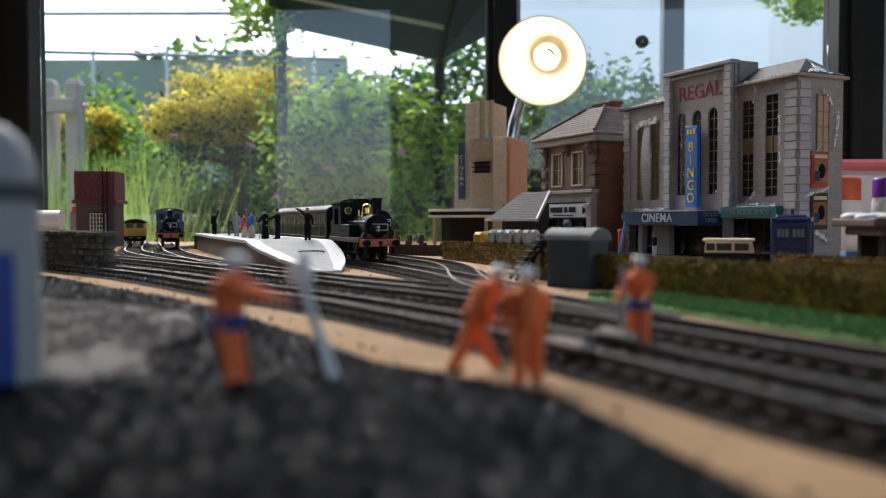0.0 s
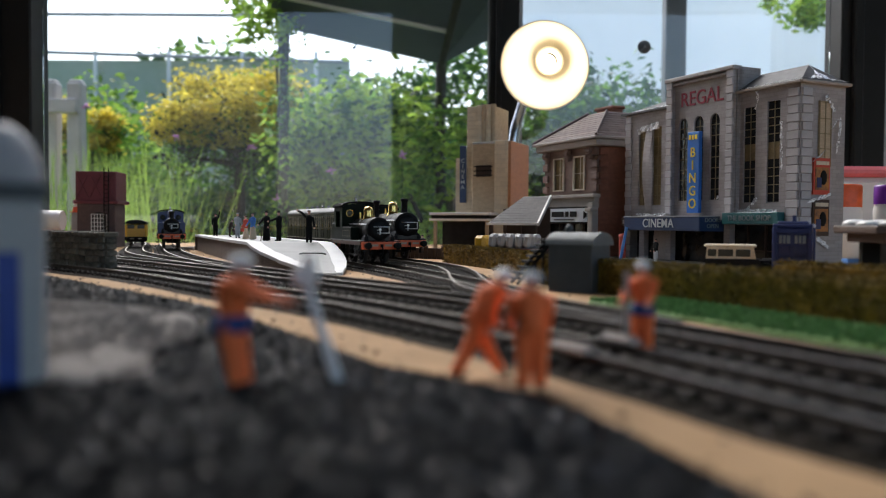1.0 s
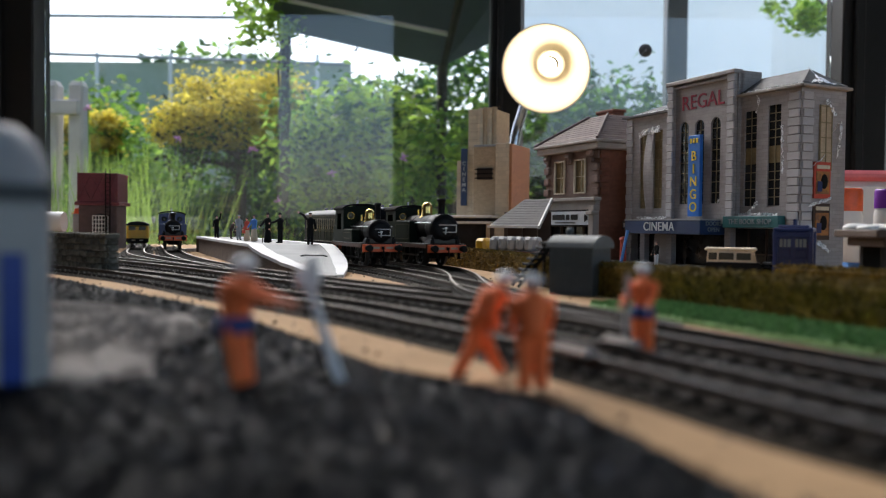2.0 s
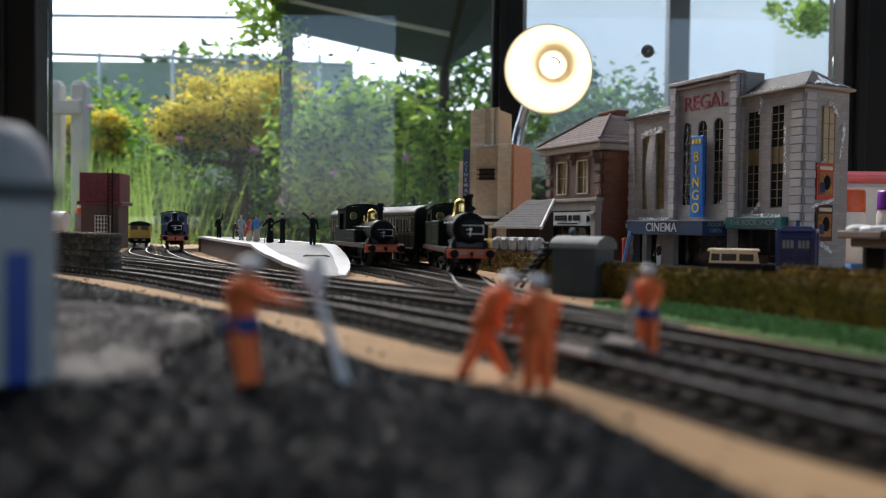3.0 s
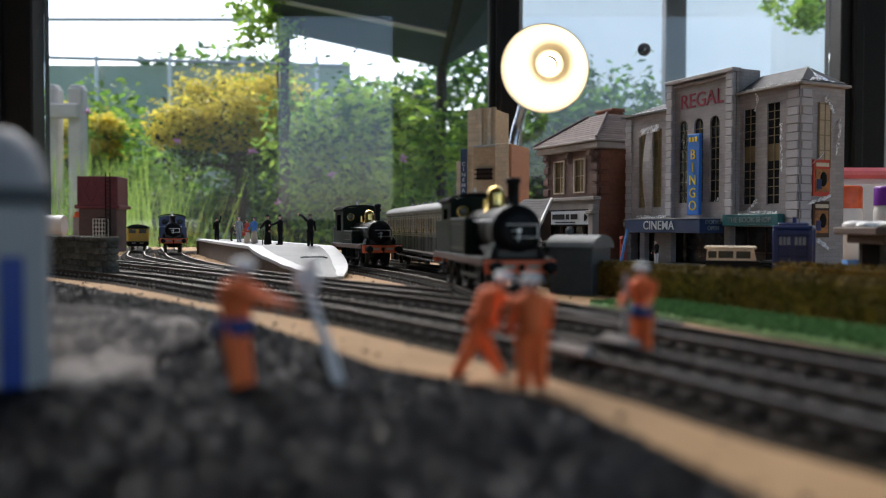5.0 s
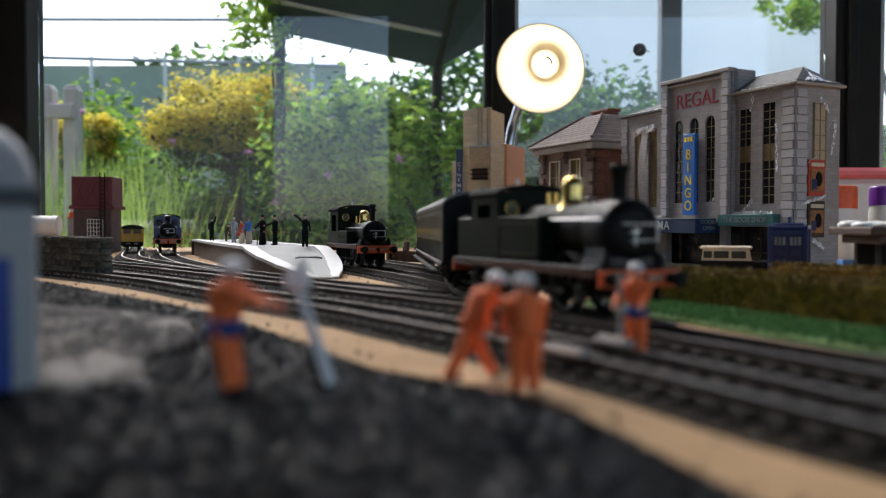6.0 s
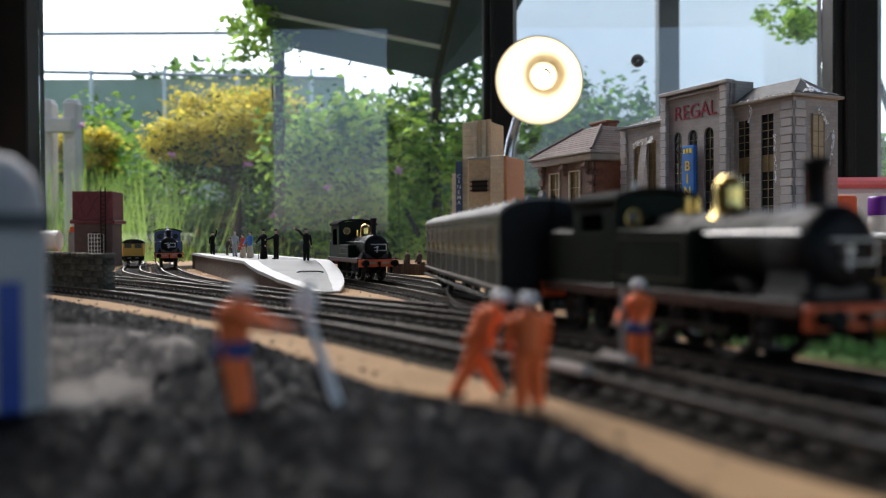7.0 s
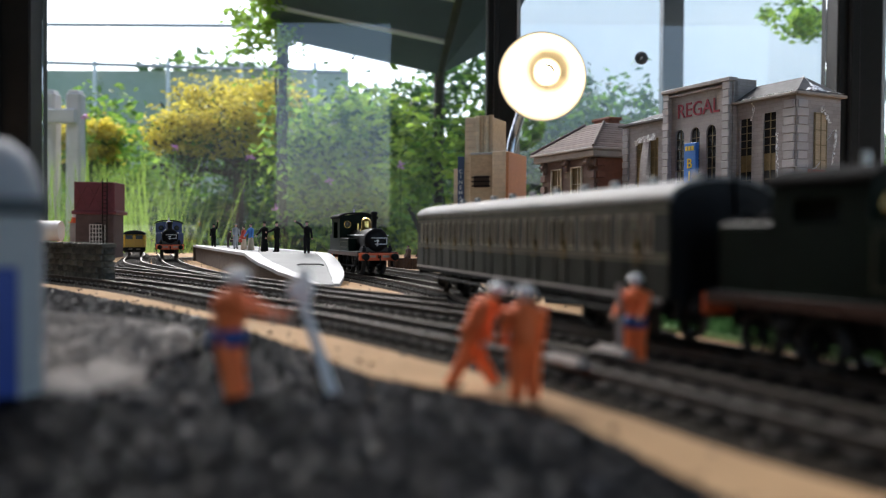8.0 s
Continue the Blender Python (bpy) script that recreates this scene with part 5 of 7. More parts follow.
    for sg in (-1, 1):
        s = Shape()
        y = sg * 0.0144
        zo0, zo1 = tanks[2] + 0.0002, cab_h - 0.0045
        xa, xb2 = c0 + (c1 - c0) * 0.22, c0 + (c1 - c0) * 0.72
        s.box(((c0 + c1) / 2, y, (zp + zo0) / 2), (c1 - c0, 0.0010, zo0 - zp))
        s.box(((c0 + xa) / 2, y, (zo0 + zo1) / 2), (xa - c0, 0.0010, zo1 - zo0))
        s.box(((c1 + xb2) / 2, y, (zo0 + zo1) / 2), (c1 - xb2, 0.0010, zo1 - zo0))
        s.box(((c0 + c1) / 2, y, (cab_h + zo1) / 2 - 0.0005), (c1 - c0, 0.0010, cab_h - zo1 - 0.001))
        part("cab_side", s, paint, e)
    for x, nm in ((c0 + 0.0006, "cab_back"), (c1 - 0.0006, "cab_front")):
        s = Shape()
        pts = [(-0.0142, zp), (0.0142, zp), (0.0142, cab_h - 0.001)] + [(0.0142 * math.cos(a), cab_h - 0.001 + 0.0026 * math.sin(a)) for a in np.linspace(0.2, math.pi - 0.2, 7)] + [(-0.0142, cab_h - 0.001)]
        s.prism(pts, x - 0.0005, x + 0.0005, plane="yz")
        cf = part(nm, s, paint, e)
        for y in (-0.0088, 0.0088):
            g = Shape()
            o = 0.0005 if nm == "cab_front" else -0.0005
            g.lathe([(0.0, 0), (0.0026, 0), (0.0026, 0.0003), (0, 0.0003)], (x + o, y, cab_h - 0.0062), (1 if o > 0 else -1, 0, 0), n=16, mi=0)
            g.lathe([(0.0025, 0), (0.0030, 0), (0.0030, 0.0006), (0.0025, 0.0006), (0.0025, 0)], (x + o, y, cab_h - 0.0062), (1 if o > 0 else -1, 0, 0), n=16, mi=1)
            part("spectacle", g, [WINC, BRASS if dome_paint is None else BLACK], cf, "round cab window with a brass rim")
    s = Shape()
    pts = [(0.0162 * math.cos(a), cab_h - 0.0008 + 0.0042 * math.sin(a)) for a in np.linspace(0, math.pi, 13)]
    pts += [(0.0156 * math.cos(a), cab_h - 0.0018 + 0.0040 * math.sin(a)) for a in np.linspace(math.pi, 0, 13)]
    s.prism(pts, c0 - 0.0015, c1 + 0.0015, plane="yz", smooth=True)
    ro = part("cab_roof", s, ROOFM, e, "black cab roof")
    s = Shape()
    s.cyl(((c0 + c1) / 2, 0, cab_h + 0.003), ((c0 + c1) / 2, 0, cab_h + 0.0062), 0.0009, n=8)
    part("whistle", s, STEEL, ro)
    s = Shape()
    s.box(((bunker[0] + bunker[1]) / 2, 0, zp + (bunker[2] - zp) / 2), (bunker[1] - bunker[0], 0.0288, bunker[2] - zp), bev=0.0008)
    bk = part("bunker", s, paint, e)
    rng = np.random.default_rng(5)
    q = rng.uniform((bunker[0] + 0.002, -0.011, bunker[2]), (bunker[1] - 0.002, 0.011, bunker[2] + 0.0018), (60, 3))
    part("coal_load", lumps("coal_load", q, rng.uniform(0.0009, 0.0018, 60), COAL), None, bk, "heaped coal")
    # steps and cylinders
    for x in (c0 + 0.004, xf - 0.012):
        for sg in (-1, 1):
            s = Shape()
            s.box((x, sg * 0.0143, 0.0105), (0.0045, 0.0006, 0.010))
            for z in (0.0062, 0.0105):
                s.box((x, sg * 0.0155, z), (0.0050, 0.0022, 0.0005))
            part("footstep", s, BLACKM, e)
    # wheels
    wm = wheel_mesh(wr, 12, boiler_paint or paint)
    turning = []
    for x in axles:
        for sg in (-1, 1):
            w = part("wheel", wm, None, e, "spoked driving wheel", at=pose(x, sg * 0.0080, wr, 0, 0, 0 if sg > 0 else 180))
            turning.append((w, x, sg * 0.0080, wr, sg))
    for sg in (-1, 1):
        s = Shape()
        s.box(((axles[0] + axles[-1]) / 2, sg * 0.0108, wr - 0.003), (abs(axles[-1] - axles[0]) + 0.004, 0.0008, 0.0014))
        part("coupling_rod", s, DSTEEL, e, "dull steel coupling rod")
    return e, turning


LINE = smooth_line(LINE_T, 0.002)
P_LINE = smooth_line(LINE_P, 0.002)


def on_line(line, s):
    """Place and heading at s metres along a line."""
    i = s / 0.002
    k = min(max(int(i), 0), len(line) - 2)
    p = line[k] + (line[k + 1] - line[k]) * (i - k)
    return p


def riding(line, s, half):
    a, b = on_line(line, s + half), on_line(line, s - half)
    return pose((a[0] + b[0]) / 2, (a[1] + b[1]) / 2, RAIL_Z, 0, 0, math.degrees(math.atan2(a[1] - b[1], a[0] - b[0])))


def s_at_y(line, y):
    return int(np.argmin(np.abs(line[:, 1] - y))) * 0.002


BLACKLOCO = mat("loco black", (0.006, 0.007, 0.006), 0.55, var=0.3, scale=60, spec=0.10)
loco, loco_wheels = locomotive("passenger_locomotive", "dark green tank locomotive with a brass dome, hauling a coach", pose(0, 0, 0), GREENP, 0.124,
    (-0.012, 0.044), (-0.016, 0.022, 0.0335), (-0.040, -0.014), (-0.058, -0.040, 0.034), (-0.004, 0.030), 0.0108, 0.0285, 0.0100, 0.0120, 0.0191, 0.050, 0.0435, boiler_paint=BLACKLOCO, chim_r=0.0025, dome_r=0.0042, dome_h=0.0103)
wmini = wheel_mesh(0.0062, 9, BLACKM)
for x in (-0.049, -0.031):
    for sg in (-1, 1):
        w = part("wheel", wmini, None, loco, "small spoked trailing wheel", at=pose(x, sg * 0.0080, 0.0062, 0, 0, 0 if sg > 0 else 180))
        loco_wheels.append((w, x, sg * 0.0080, 0.0062, sg))

tank_engine, _ = locomotive("tank_locomotive", "small dark green tank locomotive standing by the platform", riding(P_LINE, s_at_y(P_LINE, 0.609) - 0.047, 0.02), GREENP, 0.088,
    (-0.010, 0.026), (-0.010, 0.016, 0.0265), (-0.033, -0.009), (-0.042, -0.033, 0.030), (-0.026, 0.0, 0.026), 0.0088, 0.0252, 0.0086, 0.0130, 0.012, 0.033, 0.0438, boiler_paint=BLACKLOCO, chim_r=0.0019, dome_r=0.0038, dome_h=0.0092)
C_LINE = smooth_line(LINE_C, 0.002)
D_LINE = smooth_line(LINE_D, 0.002)
blue_engine, _ = locomotive("blue_locomotive", "bright blue tank locomotive parked on the siding", riding(C_LINE, s_at_y(C_LINE, 0.99), 0.02), BLUEP, 0.092,
    (-0.010, 0.028), (-0.010, 0.036, 0.029), (-0.033, -0.009), (-0.044, -0.033, 0.030), (-0.026, 0.0, 0.026), 0.0088, 0.0255, 0.0082, 0.0085, 0.012, 0.035, 0.0415, dome_paint=BLUEP, boiler_paint=BLACKLOCO)


# ---------------------------------------------------------------- coach
def coach():
    L, H0, H1 = 0.258, 0.0135, 0.0405
    c = thing("passenger_coach", "dark green panelled passenger coach with a dark grey roof", "railway coach")
    n = 10
    pitch = (L - 0.012) / n
    z0, z1 = 0.0262, 0.0362
    for sg in (-1, 1):
        holes = []
        for k in range(n):
            x = -L / 2 + 0.006 + pitch * (k + 0.5)
            for o, w in ((-0.0078, 0.0042), (0.0, 0.0050), (0.0078, 0.0042)):
                holes.append((x + o - w / 2, x + o + w / 2, z0, z1))
        s = facade_wall(-L / 2, L / 2, H0, H1, holes, y=-0.0005, th=0.0010)
        side = part("coach_side", s, GREENC, c, at=pose(0, sg * 0.0158, 0))
        for k, (a, b, zz0, zz1) in enumerate(sorted(holes)):
            g = Shape()
            g.box((0, 0, 0), (b - a + 0.0004, 0.0003, zz1 - zz0 + 0.0004))
            part("window_pane", g, CPANE, side, at=pose((a + b) / 2, -sg * 0.0004, (zz0 + zz1) / 2))
            g = Shape()
            w, h = b - a, zz1 - zz0
            for o in (-1, 1):
                g.box((o * (w / 2 - 0.0003), 0, 0), (0.0006, 0.0006, h))
                g.box((0, 0, o * (h / 2 - 0.00025)), (w - 0.0012, 0.0006, 0.0005))
            part("window_frame", g, BEADW, side, "pale wooden window frame", at=pose((a + b) / 2, sg * 0.0004, (zz0 + zz1) / 2))
        for z, h in ((0.0252, 0.0006), (0.0372, 0.0006), (0.0238, 0.0005), (0.0392, 0.0005)):
            g = Shape()
            g.box((0, sg * 0.0006, z), (L, 0.0006, h))
            part("beading", g, BEADT, side, "tan lining bead")
        for k in range(n):
            x = -L / 2 + 0.006 + pitch * (k + 0.5)
            for o in (-0.0047, 0.0047):
                g = Shape()
                g.box((x + o, sg * 0.0006, (H0 + H1) / 2), (0.0004, 0.0005, H1 - H0))
                part("door_bead", g, GREENC, side)
            g = Shape()
            g.cyl((x + 0.0034, sg * 0.0005, 0.0230), (x + 0.0034, sg * 0.0018, 0.0230), 0.0004, n=6)
            g.box((x + 0.0034, sg * 0.0011, 0.0268), (0.0004, 0.0006, 0.0040))
            part("door_handle", g, BRASS, side)
        g = Shape()
        g.box((0, sg * 0.0030, H0 - 0.0045), (L - 0.03, 0.0030, 0.0006))
        g.box((0, sg * 0.0004, H0 - 0.0012), (L - 0.004, 0.0014, 0.0024))
        part("footboard", g, BLACKM, side, "black footboard and solebar")
        g = Shape()
        g.box((0, sg * 0.0013, H0 - 0.0002), (L - 0.004, 0.0006, 0.0008))
        part("solebar_edge", g, STUCCO, side, "pale line along the edge above the solebar")
    for sg in (-1, 1):
        s = Shape()
        pts = [(-0.0158, H0), (0.0158, H0), (0.0158, H1)] + [(0.0158 * math.cos(a), H1 + 0.0056 * math.sin(a)) for a in np.linspace(0.15, math.pi - 0.15, 9)] + [(-0.0158, H1)]
        s.prism(pts, sg * L / 2 - 0.0005, sg * L / 2 + 0.0005, plane="yz")
        e = part("coach_end", s, BLACK, c, "black coach end")
        for y in (-0.0075, 0.0075):
            g = Shape()
            for z in np.linspace(0.018, 0.040, 6):
                g.box((sg * (L / 2 + 0.0010), y, z), (0.0012, 0.0035, 0.0004))
            part("end_step", g, BLACKM, e)
        g = Shape()
        g.tube([(sg * (L / 2 + 0.0012), 0.003, 0.0475), (sg * (L / 2 + 0.0012), 0.004, 0.03), (sg * (L / 2 + 0.0012), 0.004, 0.015)], 0.0005, n=6)
        part("end_pipe", g, BLACKM, e)
        buffers(c, sg * (L / 2 + 0.0014), sg, z=0.0115, red=BLACKM)
    s = Shape()
    arc = np.linspace(0, math.pi, 17)
    pts = [(0.0168 * math.cos(a), H1 - 0.0002 + 0.0062 * math.sin(a)) for a in arc] + [(0.0160 * math.cos(a), H1 - 0.0010 + 0.0060 * math.sin(a)) for a in arc[::-1]]
    s.prism(pts, -L / 2 - 0.0010, L / 2 + 0.0010, plane="yz", smooth=True)
    r = part("coach_roof", s, CROOF, c, "pale grey curved roof")
    for k in range(n):
        g = Shape()
        g.cyl((-0.0022, 0, 0), (0.0022, 0, 0), 0.0012, n=8)
        g.cyl((0, 0, -0.002), (0, 0, 0.0006), 0.0006, n=6)
        part("roof_vent", g, HUTR, r, "small roof ventilator", at=pose(-L / 2 + 0.006 + pitch * (k + 0.5), 0.004, H1 + 0.0076))
    s = Shape()
    s.box((0, 0, H0 - 0.0006), (L - 0.002, 0.031, 0.0012))
    part("coach_floor", s, BLACKM, c)
    s = Shape()
    for k in range(n + 1):
        s.box((-L / 2 + 0.006 + pitch * k, 0, 0.023), (0.0036, 0.0296, 0.018), bev=0.0006)
    part("compartment_seats", s, BROWN, c, "dark brown compartment seats")
    for x in (-0.087, 0.087):
        b = Shape()
        for y in (-0.0102, 0.0102):
            b.box((x, y, 0.0070), (0.040, 0.0016, 0.0042), bev=0.0004)
            for o in (-0.0165, 0, 0.0165):
                b.box((x + o, y * 1.05, 0.0062), (0.0042, 0.0022, 0.0058), bev=0.0004)
        b.box((x, 0, 0.0095), (0.010, 0.022, 0.006))
        bg = part("bogie", b, BLACKM, c, "black bogie")
        for o in (-0.0165, 0.0165):
            for sg in (-1, 1):
                w = part("wheel", wmini, None, bg, at=pose(x + o, sg * 0.0080, 0.0062, 0, 0, 0 if sg > 0 else 180))
                coach_wheels.append((w, x + o, sg * 0.0080, 0.0062, sg))
    s = Shape()
    for x in (-0.03, 0.03):
        s.tube([(x, -0.011, 0.0125), (x, -0.011, 0.0055), (-x * 0.2, -0.011, 0.0055)], 0.0005, n=5)
        s.tube([(x, 0.011, 0.0125), (x, 0.011, 0.0055), (-x * 0.2, 0.011, 0.0055)], 0.0005, n=5)
    s.box((0.01, 0.004, 0.009), (0.02, 0.008, 0.006), bev=0.0005)
    s.box((-0.018, -0.004, 0.009), (0.014, 0.008, 0.006), bev=0.0005)
    part("underframe_gear", s, BLACKM, c)
    return c


coach_wheels = []
coach_thing = coach()


def yellow_shunter():
    m = riding(D_LINE, s_at_y(D_LINE, 1.05), 0.02) @ Matrix.Scale(0.86, 4)
    e = thing("diesel_shunter", "small yellow diesel shunter with a dark roof on the siding", "locomotive", m)
    s = Shape()
    s.box((-0.02, 0, 0.0215), (0.085, 0.029, 0.021), bev=0.0022)
    part("body", s, YELP, e)
    s = Shape()
    s.prism([(0.0152 * math.cos(a), 0.0315 + 0.0062 * math.sin(a)) for a in np.linspace(0, math.pi, 11)], -0.064, 0.0225, plane="yz", smooth=True)
    part("roof", s, BLACK, e, "dark rounded roof")
    for y in (-0.0068, 0.0068):
        s = Shape()
        s.box((0.0228, y, 0.0278), (0.0008, 0.0095, 0.0058), bev=0.0002)
        part("windscreen", s, WINC, e)
    s = Shape()
    s.box((-0.02, 0, 0.009), (0.086, 0.027, 0.006), bev=0.0005)
    part("underframe", s, BLACKM, e)
    buffers(e, 0.024, 1, z=0.0105, red=BLACKM)
    for x in (-0.045, 0.005):
        for sg in (-1, 1):
            part("wheel", wmini, None, e, at=pose(x, sg * 0.008, 0.0062, 0, 0, 0 if sg > 0 else 180))


yellow_shunter()


# ---------------------------------------------------------------- little figures
def figure(label, m, h=0.0232, coat=NAVY, legs=NAVY, hat=BLACKM, arms=((20, 0), (20, 0)), lean=0, skirt=False, hatstyle="cap", bag=None, stride=0.0, lower=None, group="figures on the platform", long_coat=False, bulk=1.0):
    """A painted model figure, facing +x. arms: per side, the angle of the upper arm forward from hanging, and outward."""
    s = Shape()
    u = h
    mats = [legs, coat, SKIN, hat, BLACKM, bag or BROWN, lower or coat]
    for sg in (-1, 1):
        y = sg * 0.048 * u
        fx = sg * stride * u
        if not skirt:
            s.cyl((fx, y * 1.1, 0.03 * u), (fx * 0.4, y, 0.27 * u), 0.042 * u, 0.052 * u, n=8, mi=0)
            s.cyl((fx * 0.4, y, 0.26 * u), (0, y * 0.95, 0.50 * u), 0.052 * u, 0.066 * u, n=8, mi=0)
        s.ball((fx + 0.03 * u, y * 1.2, 0.022 * u), (0.075 * u, 0.036 * u, 0.026 * u), n=8, mi=4)
    if skirt:
        s.lathe([(0.0, 0.02 * u), (0.135 * u, 0.02 * u), (0.125 * u, 0.2 * u), (0.085 * u, 0.52 * u), (0.0, 0.54 * u)], n=12, mi=0)
    old = s.M.copy()
    s.M = pose(0, 0, 0.49 * u) @ pose(0, 0, 0, 0, lean, 0) @ pose(0, 0, -0.49 * u)
    if lower:
        s.lathe([(0.0, 0.425 * u), (0.106 * u, 0.43 * u), (0.110 * u, 0.48 * u), (0.098 * u, 0.555 * u), (0.08 * u, 0.56 * u), (0, 0.56 * u)], n=12, mi=6)
    hem = 0.30 * u if long_coat else 0.46 * u
    vs = s.lathe([(0.0, hem), (0.105 * u, hem), (0.085 * u, 0.58 * u), (0.105 * u, 0.72 * u), (0.11 * u, 0.79 * u), (0.07 * u, 0.835 * u), (0.03 * u, 0.86 * u), (0, 0.86 * u)], n=12, mi=1)
    s.cyl((0, 0, 0.83 * u), (0.005 * u, 0, 0.88 * u), 0.028 * u, n=8, mi=2)
    s.ball((0.012 * u, 0, 0.925 * u), (0.05 * u, 0.045 * u, 0.06 * u), n=10, mi=2)
    if hatstyle == "cap":
        s.lathe([(0, 0), (0.052 * u, 0), (0.06 * u, 0.025 * u), (0.055 * u, 0.035 * u), (0, 0.04 * u)], (0.008 * u, 0, 0.955 * u), n=10, mi=3)
        s.box((0.06 * u, 0, 0.957 * u), (0.04 * u, 0.06 * u, 0.008 * u), 3)
    elif hatstyle == "tall":
        s.lathe([(0, 0), (0.075 * u, 0), (0.075 * u, 0.008 * u), (0.05 * u, 0.01 * u), (0.05 * u, 0.075 * u), (0, 0.075 * u)], (0.01 * u, 0, 0.955 * u), n=10, mi=3)
    elif hatstyle == "helmet":
        s.lathe([(0, -0.004 * u), (0.078 * u, -0.004 * u), (0.072 * u, 0.006 * u), (0.068 * u, 0.03 * u), (0.05 * u, 0.062 * u), (0.02 * u, 0.075 * u), (0, 0.076 * u)], (0.012 * u, 0, 0.93 * u), n=12, mi=3)
    else:
        s.ball((0.0, 0, 0.95 * u), (0.056 * u, 0.052 * u, 0.045 * u), n=10, mi=3)
    for sg, (fw, out) in zip((-1, 1), arms):
        sh = Vector((0, sg * 0.105 * u, 0.79 * u))
        R = Euler((radians(sg * out), radians(-fw), 0)).to_matrix()
        el = sh + R @ Vector((0.005 * u, sg * 0.012 * u, -0.17 * u))
        R2 = Euler((radians(sg * out * 0.9), radians(-fw - 14), 0)).to_matrix()
        wr = el + R2 @ Vector((0.0, 0.0, -0.16 * u))
        s.cyl(sh, el, 0.042 * u, 0.036 * u, n=8, mi=1)
        s.cyl(el, wr, 0.036 * u, 0.028 * u, n=8, mi=1)
        s.ball(wr + (wr - el).normalized() * 0.025 * u, 0.03 * u, n=8, mi=2)
        if bag is not None and sg > 0:
            s.box((wr.x, wr.y, wr.z - 0.11 * u), (0.14 * u, 0.06 * u, 0.14 * u), 5, bev=0.015 * u)
    s.M = old
    if bulk != 1.0:
        s.v = [(x * bulk if z < 0.86 * u or abs(lean) > 9 else x, y * bulk, z) for x, y, z in s.v]
    return solid("figurine", s, mats, label, "model figure", m, group=group)


ZP = 0.0192
figure("tiny painted figure in a black suit waving one arm", pose(-0.262, 0.955, ZP, 0, 0, -70), 0.0258, BLACKM, BLACKM, arms=((10, 5), (165, 10)))
figure("tiny painted figure in brown crouching over a bag", pose(-0.238, 0.925, ZP, 0, 0, 20), 0.0195, BROWN, BROWN, arms=((35, 5), (35, 5)), lean=18, bag=BROWN)
figure("tiny painted figure in a long grey coat", pose(-0.2135, 0.86, ZP, 0, 0, -60), 0.0258, GREYF, GREYF, hat=GREYF, long_coat=True, arms=((30, 5), (10, 5)))
figure("tiny painted figure in red carrying a red case", pose(-0.191, 0.80, ZP, 0, 0, 200), 0.0228, FRED, TAN, hat=BROWN, skirt=True, hatstyle="hair", bag=FRED)
figure("tiny painted figure in a blue top and cream skirt", pose(-0.181, 0.786, ZP, 0, 0, -120), 0.0250, FBLUE, TAN, hat=BROWN, skirt=True, hatstyle="hair", arms=((25, 8), (15, 8)))
figure("tiny painted figure in a long black dress with a stick", pose(-0.157, 0.733, ZP, 0, 0, 240), 0.0258, BLACKM, BLACKM, skirt=True, hatstyle="tall", arms=((35, 8), (10, 8)))
figure("tiny painted station porter in a dark uniform", pose(-0.1455, 0.730, ZP, 0, 0, 170), 0.0258, BLACKM, BLACKM, hatstyle="tall", arms=((10, 5), (60, 5)), stride=0.03)
figure("tiny painted guard in navy uniform raising an arm", pose(-0.1105, 0.676, ZP, 0, 0, 100), 0.0262, BLACKM, BLACKM, arms=((8, 8), (25, 138)), hatstyle="cap")


def walking_stick():
    s = Shape()
    s.cyl((0, 0, 0), (0.0012, 0, 0.0125), 0.0004, n=6)
    solid("walking_stick", s, BROWN, "thin brown walking stick beside the figure", "stick", pose(-0.1610, 0.729, ZP))


walking_stick()
WORK = "figures in orange overalls"
figure("orange track worker in a white helmet stretching out an arm", pose(-0.0380, 0.1490, 0.0040, 0, -10, -15), 0.0250, ORANGE, ORANGE, hat=HELM, hatstyle="helmet", arms=((62, 2), (54, 0)), lean=13, lower=BELTB, group=WORK, bulk=1.35)
figure("orange track worker in a white helmet bending over the rail", pose(0.0076, 0.1840, 0.0006, 0, 0, 5), 0.0250, ORANGE, ORANGE, hat=HELM, hatstyle="helmet", arms=((5, 0), (20, 4)), lean=21, group=WORK, stride=0.16, bulk=1.35)
figure("orange track worker in a white helmet stooping with his back turned", pose(0.0184, 0.1690, 0.0006, 0, 0, 95), 0.0245, ORANGE, ORANGE, hat=HELM, hatstyle="helmet", arms=((20, 0), (20, 0)), lean=8, group=WORK, bulk=1.4)
figure("orange track worker in a white helmet holding a long tool", pose(0.0503, 0.2065, 0.0020, 0, 0, 240), 0.0240, ORANGE, ORANGE, hat=HELM, hatstyle="helmet", arms=((40, 0), (40, 0)), lower=BELTB, group=WORK, bulk=1.2)


